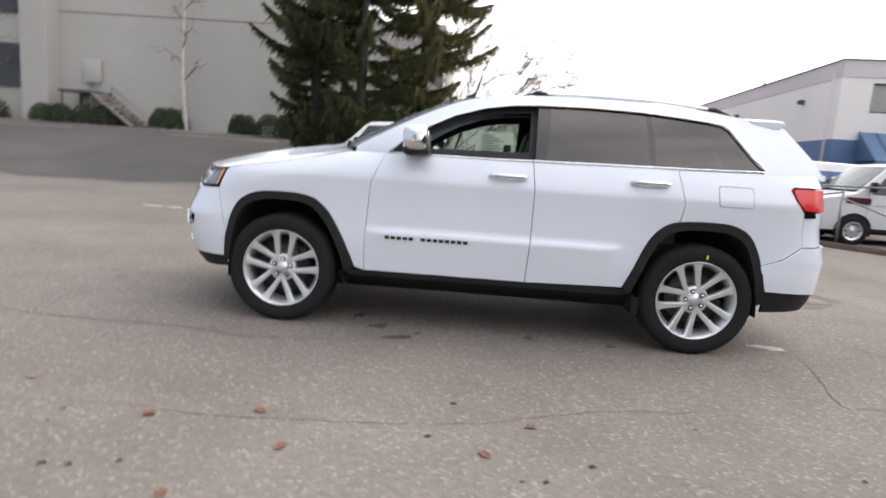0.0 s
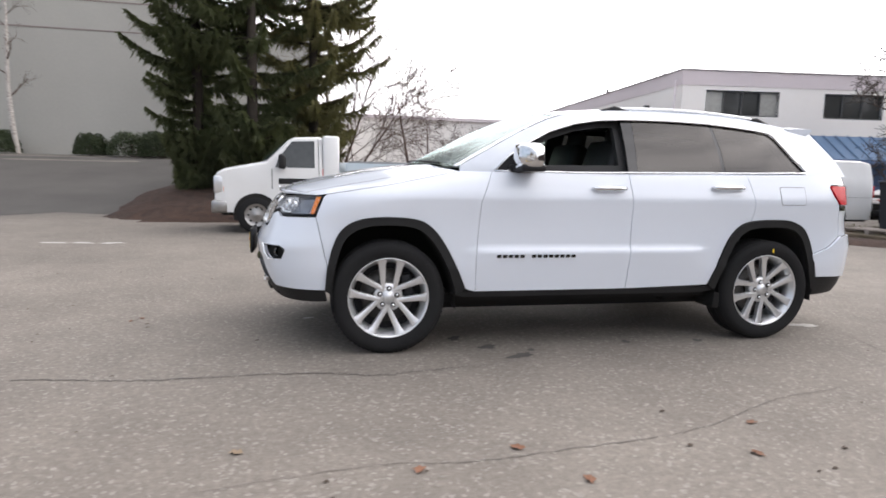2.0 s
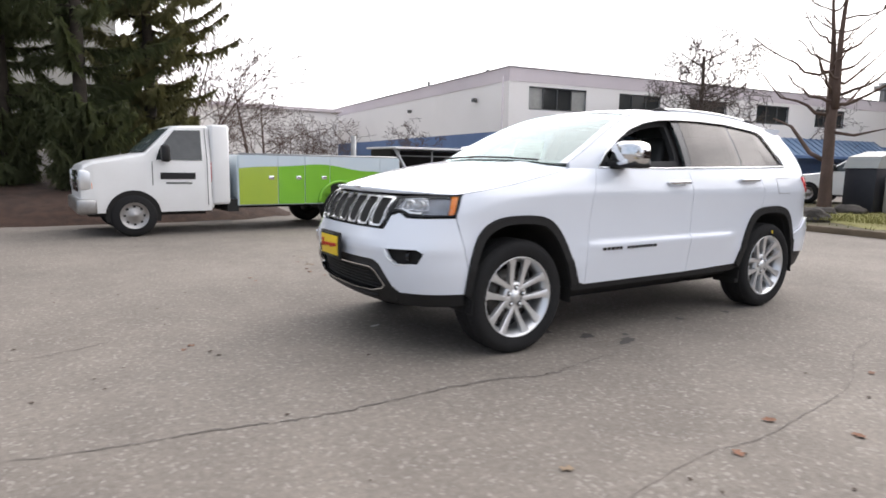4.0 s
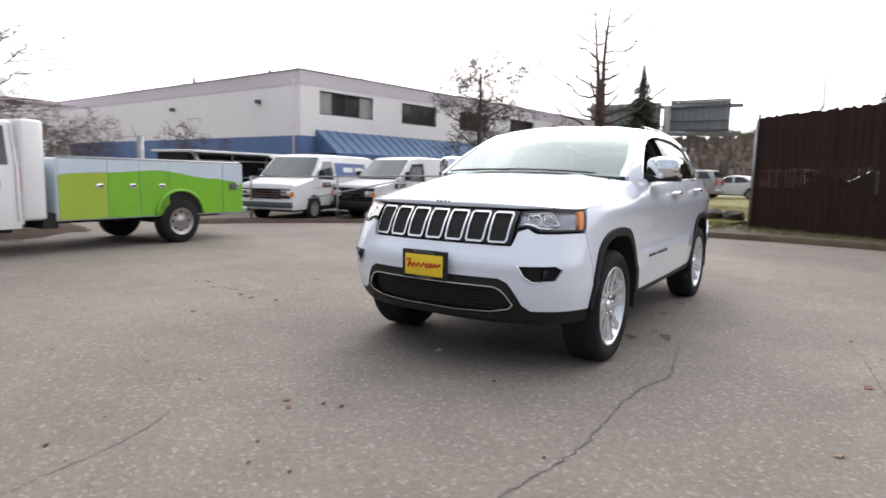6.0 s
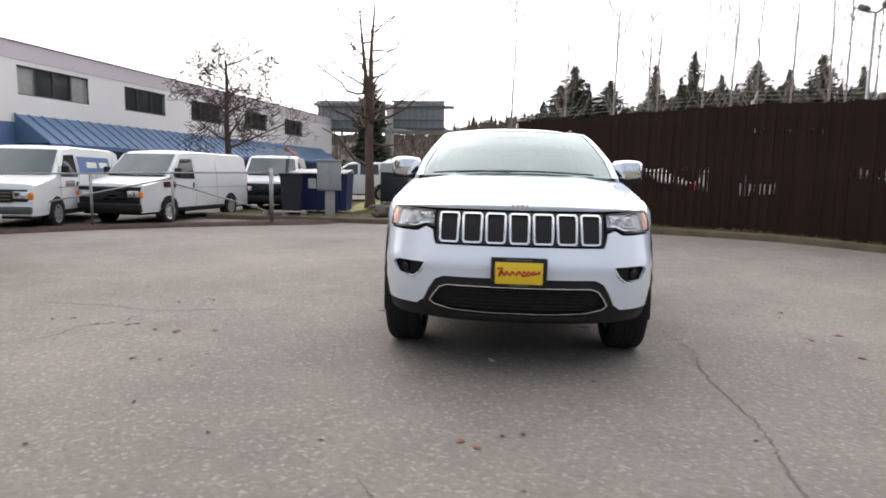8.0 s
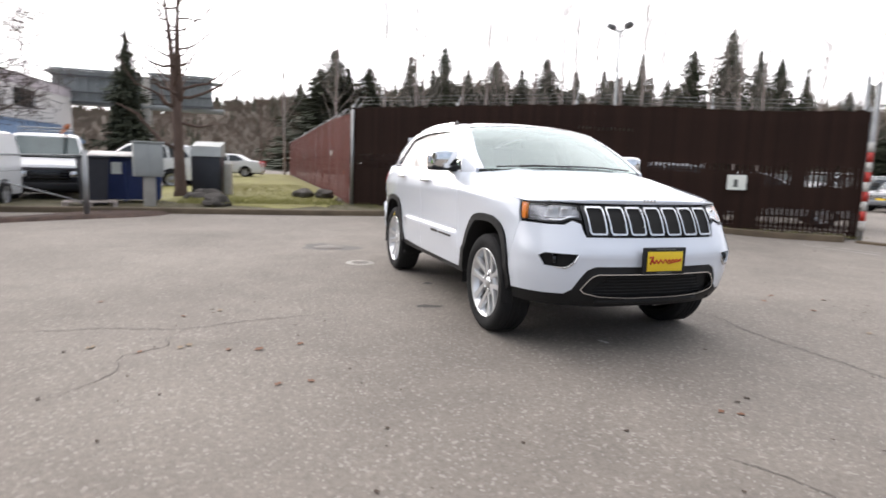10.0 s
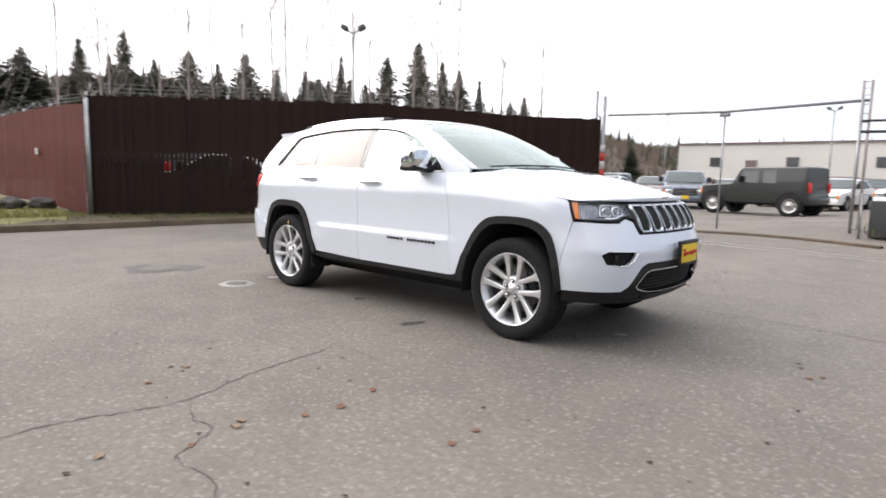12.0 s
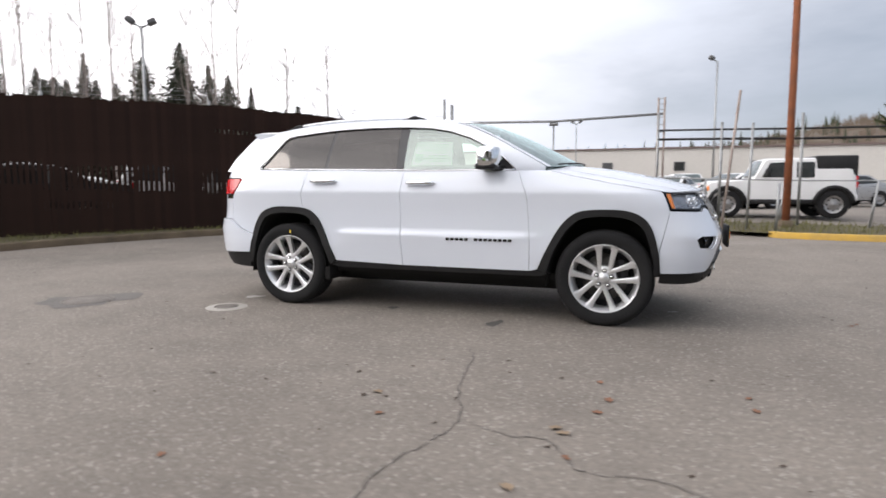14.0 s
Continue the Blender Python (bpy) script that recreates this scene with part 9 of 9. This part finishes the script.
def lot_car(kind_, x, y, turn, paint, label):
    key = (kind_, paint.name)
    m = pose(x, y, height(x, y), 0, 0, turn)
    if key in car_kinds:
        ob = copy_thing(car_kinds[key], m)
        return tagged(ob, label)
    loc = (x, y, height(x, y))
    if kind_ == "suv":
        v, _ = vehicle("parked_suv", label, loc, turn, SUV_TOP, 1.86, 1.16, 0.34, (1.38, -1.35), 0.36, paint, SUV_WIN, ((0.90, 1.15), (0.14, 1.66)), "cars in the lot", screen_back=((-2.19, 1.22), (-2.03, 1.62)))
    elif kind_ == "jeep":
        v, _ = vehicle("parked_offroader", label, loc, turn, JEEP_TOP, 1.80, 1.22, 0.48, (1.45, -1.45), 0.42, paint, JEEP_WIN, ((0.72, 1.24), (0.42, 1.74)), "cars in the lot", tumble=0.04)
    else:
        v, _ = vehicle("parked_sedan", label, loc, turn, SED_TOP, 1.80, 1.0, 0.30, (1.4, -1.35), 0.33, paint, SED_WIN, ((0.92, 0.99), (0.06, 1.42)), "cars in the lot")
    piece("dealer_plate", Shape().box(((2.30 if kind_ == "suv" else 2.33), 0, 0.52), (0.02, 0.34, 0.16)).mesh("dealer_plate", False), YELLOW, v, "yellow dealer plate")
    car_kinds[key] = v
    return v


lot_car("jeep", 2.5, -21.0, -12, GREENPAINT, "dark green off-roader standing side-on in the lot")
jp, _ = vehicle("white_offroader", "white boxy off-roader with a black soft top", (-5.15, -15.6, height(-5.15, -15.6)), 5, JEEP_TOP, 1.82, 1.22, 0.48, (1.45, -1.45), 0.42, VANWHITE, JEEP_WIN, ((0.72, 1.24), (0.42, 1.74)), "", "car", tumble=0.04)
piece("soft_top", Shape().box((-1.5, 0, 1.56), (1.12, 1.78, 0.60), bevel=0.05).mesh("soft_top"), BLACK, jp, "black fabric soft top")
for ax in (1.45, -1.45):
    for sg_ in (1, -1):
        piece("wing_flare", Shape().tube([(ax + 0.52 * math.cos(a), sg_ * 0.93, 0.42 + 0.52 * math.sin(a)) for a in np.linspace(0.1, math.pi - 0.1, 11)], 0.06, 6).mesh("wing_flare"), BLACK, jp, "black wheel arch flare")
piece("spare_wheel", Shape().lathe([(0.0, -0.12), (0.34, -0.12), (0.40, -0.06), (0.40, 0.1)], 24, Matrix.Translation((-2.15, 0, 1.05)) @ pose(0, 0, 0, 0, 0, -90)).mesh("spare_wheel"), RUBBER, jp)
piece("rock_rail", Shape().box((0.0, 0, 0.50), (1.9, 1.86, 0.14), bevel=0.03).mesh("rock_rail"), BLACK, jp, "black side step")
piece("winch_bumper", Shape().box((2.08, 0, 0.66), (0.22, 1.70, 0.20), bevel=0.04).mesh("winch_bumper"), BLACK, jp, "black steel front bumper")
LOT = [("suv", 6.7, -24.2, 112, BLUEGREYPAINT, "blue-grey SUV with a yellow dealer plate"), ("sedan", 10.8, -30.4, 105, MAROONPAINT, "dark maroon sedan in the lot"), ("sedan", 14.6, -29.6, 100, SILVERPAINT, "silver sedan in the lot"), ("sedan", 4.2, -31.5, 95, BLUEGREYPAINT, "blue-grey sedan in a row of parked cars"), ("suv", 17.5, -32.5, 95, MAROONPAINT, "dark maroon SUV in a row of parked cars"), ("sedan", 14.5, -32.0, 95, VANWHITE, "white sedan in a row of parked cars"), ("sedan", 22.0, -34.5, 95, SILVERPAINT, "silver sedan in a row of parked cars"), ("sedan", -9.5, -26.5, 20, SILVERPAINT, "silver sedan in the lot behind the off-roader"), ("suv", 2.4, -36.8, 100, REDPAINT, "dark red SUV in a row of parked cars"), ("sedan", 26.0, -37.0, 95, VANWHITE, "white sedan in a row of parked cars"), ("suv", 28.0, -42.0, 95, SILVERPAINT, "silver SUV in a far row of cars"),
       ("sedan", 12.6, -25.0, 100, GREYPAINT, "dark grey sedan facing the gate"), ("sedan", 16.0, -26.5, 95, GREENPAINT, "dark green sedan in the lot"),
       ("sedan", 1.2, -28.4, 80, VANWHITE, "white sedan seen from behind in the lot"), ("sedan", -2.2, -26.5, 70, VANWHITE, "white sedan facing the fence in the lot"), ("sedan", 0.5, -33.0, 95, VANWHITE, "white sedan in a row of parked cars"), ("suv", -3.3, -33.5, 95, VANWHITE, "white SUV in a row of parked cars"),
       ("sedan", -6.6, -24.0, 20, VANWHITE, "white sedan behind the off-roader"), ("sedan", -4.6, -22.0, 30, VANWHITE, "white sedan near the gate"), ("suv", 19.0, -28.0, 90, VANWHITE, "white SUV in a row of parked cars"), ("suv", 22.5, -29.0, 90, GREYPAINT, "dark grey SUV in a row of parked cars"),
       ("sedan", 9.5, -34.0, 95, REDPAINT, "red sedan in a row of parked cars"), ("sedan", 13.0, -35.0, 95, BLACKPAINT, "black sedan in a row of parked cars"), ("suv", 16.5, -36.0, 95, SILVERPAINT, "silver SUV in a row of parked cars"), ("sedan", 5.5, -34.5, 95, SILVERPAINT, "silver sedan in a row of parked cars"),
       ("suv", -8.0, -34.0, 95, GREYPAINT, "dark grey SUV in a row of parked cars"), ("sedan", -11.5, -33.0, 95, SILVERPAINT, "silver sedan in a row of parked cars"), ("sedan", 20.0, -38.0, 95, VANWHITE, "white sedan in a row of parked cars"), ("suv", 24.0, -40.0, 95, BLACKPAINT, "black SUV in a row of parked cars"),
       ("sedan", 3.0, -42.0, 95, GREYPAINT, "grey sedan in a far row of cars"), ("suv", 7.0, -43.0, 95, VANWHITE, "white SUV in a far row of cars"), ("sedan", 11.0, -44.0, 95, VANWHITE, "white sedan in a far row of cars"), ("suv", 15.5, -45.0, 95, SILVERPAINT, "silver SUV in a far row of cars"), ("sedan", -2.0, -42.0, 95, SILVERPAINT, "silver sedan in a far row of cars"), ("sedan", -6.5, -41.0, 95, VANWHITE, "white sedan in a far row of cars"),
       ("sedan", 11.25, -3.25, 51, BLACKPAINT, "black sedan glimpsed between the fence slats"), ("suv", 9.3, -7.2, 231, VANWHITE, "white SUV glimpsed between the fence slats"), ("sedan", 7.6, -11.4, 231, SILVERPAINT, "silver sedan glimpsed between the fence slats"), ("suv", 15.0, -2.6, 20, BLACKPAINT, "black SUV glimpsed between the fence slats"), ("sedan", 14.8, -8.5, 231, VANWHITE, "white sedan glimpsed between the fence slats"), ("suv", 12.0, -13.0, 231, SILVERPAINT, "silver SUV glimpsed between the fence slats"),
       ("sedan", 36.0, 3.5, 80, VANWHITE, "white sedan on the road past the lawn"), ("suv", 33.0, 6.0, 85, SILVERPAINT, "silver SUV on the road past the lawn"), ("suv", 20.5, 6.6, 95, VANWHITE, "white SUV parked past the bare tree")]
for q in LOT:
    lot_car(*q)
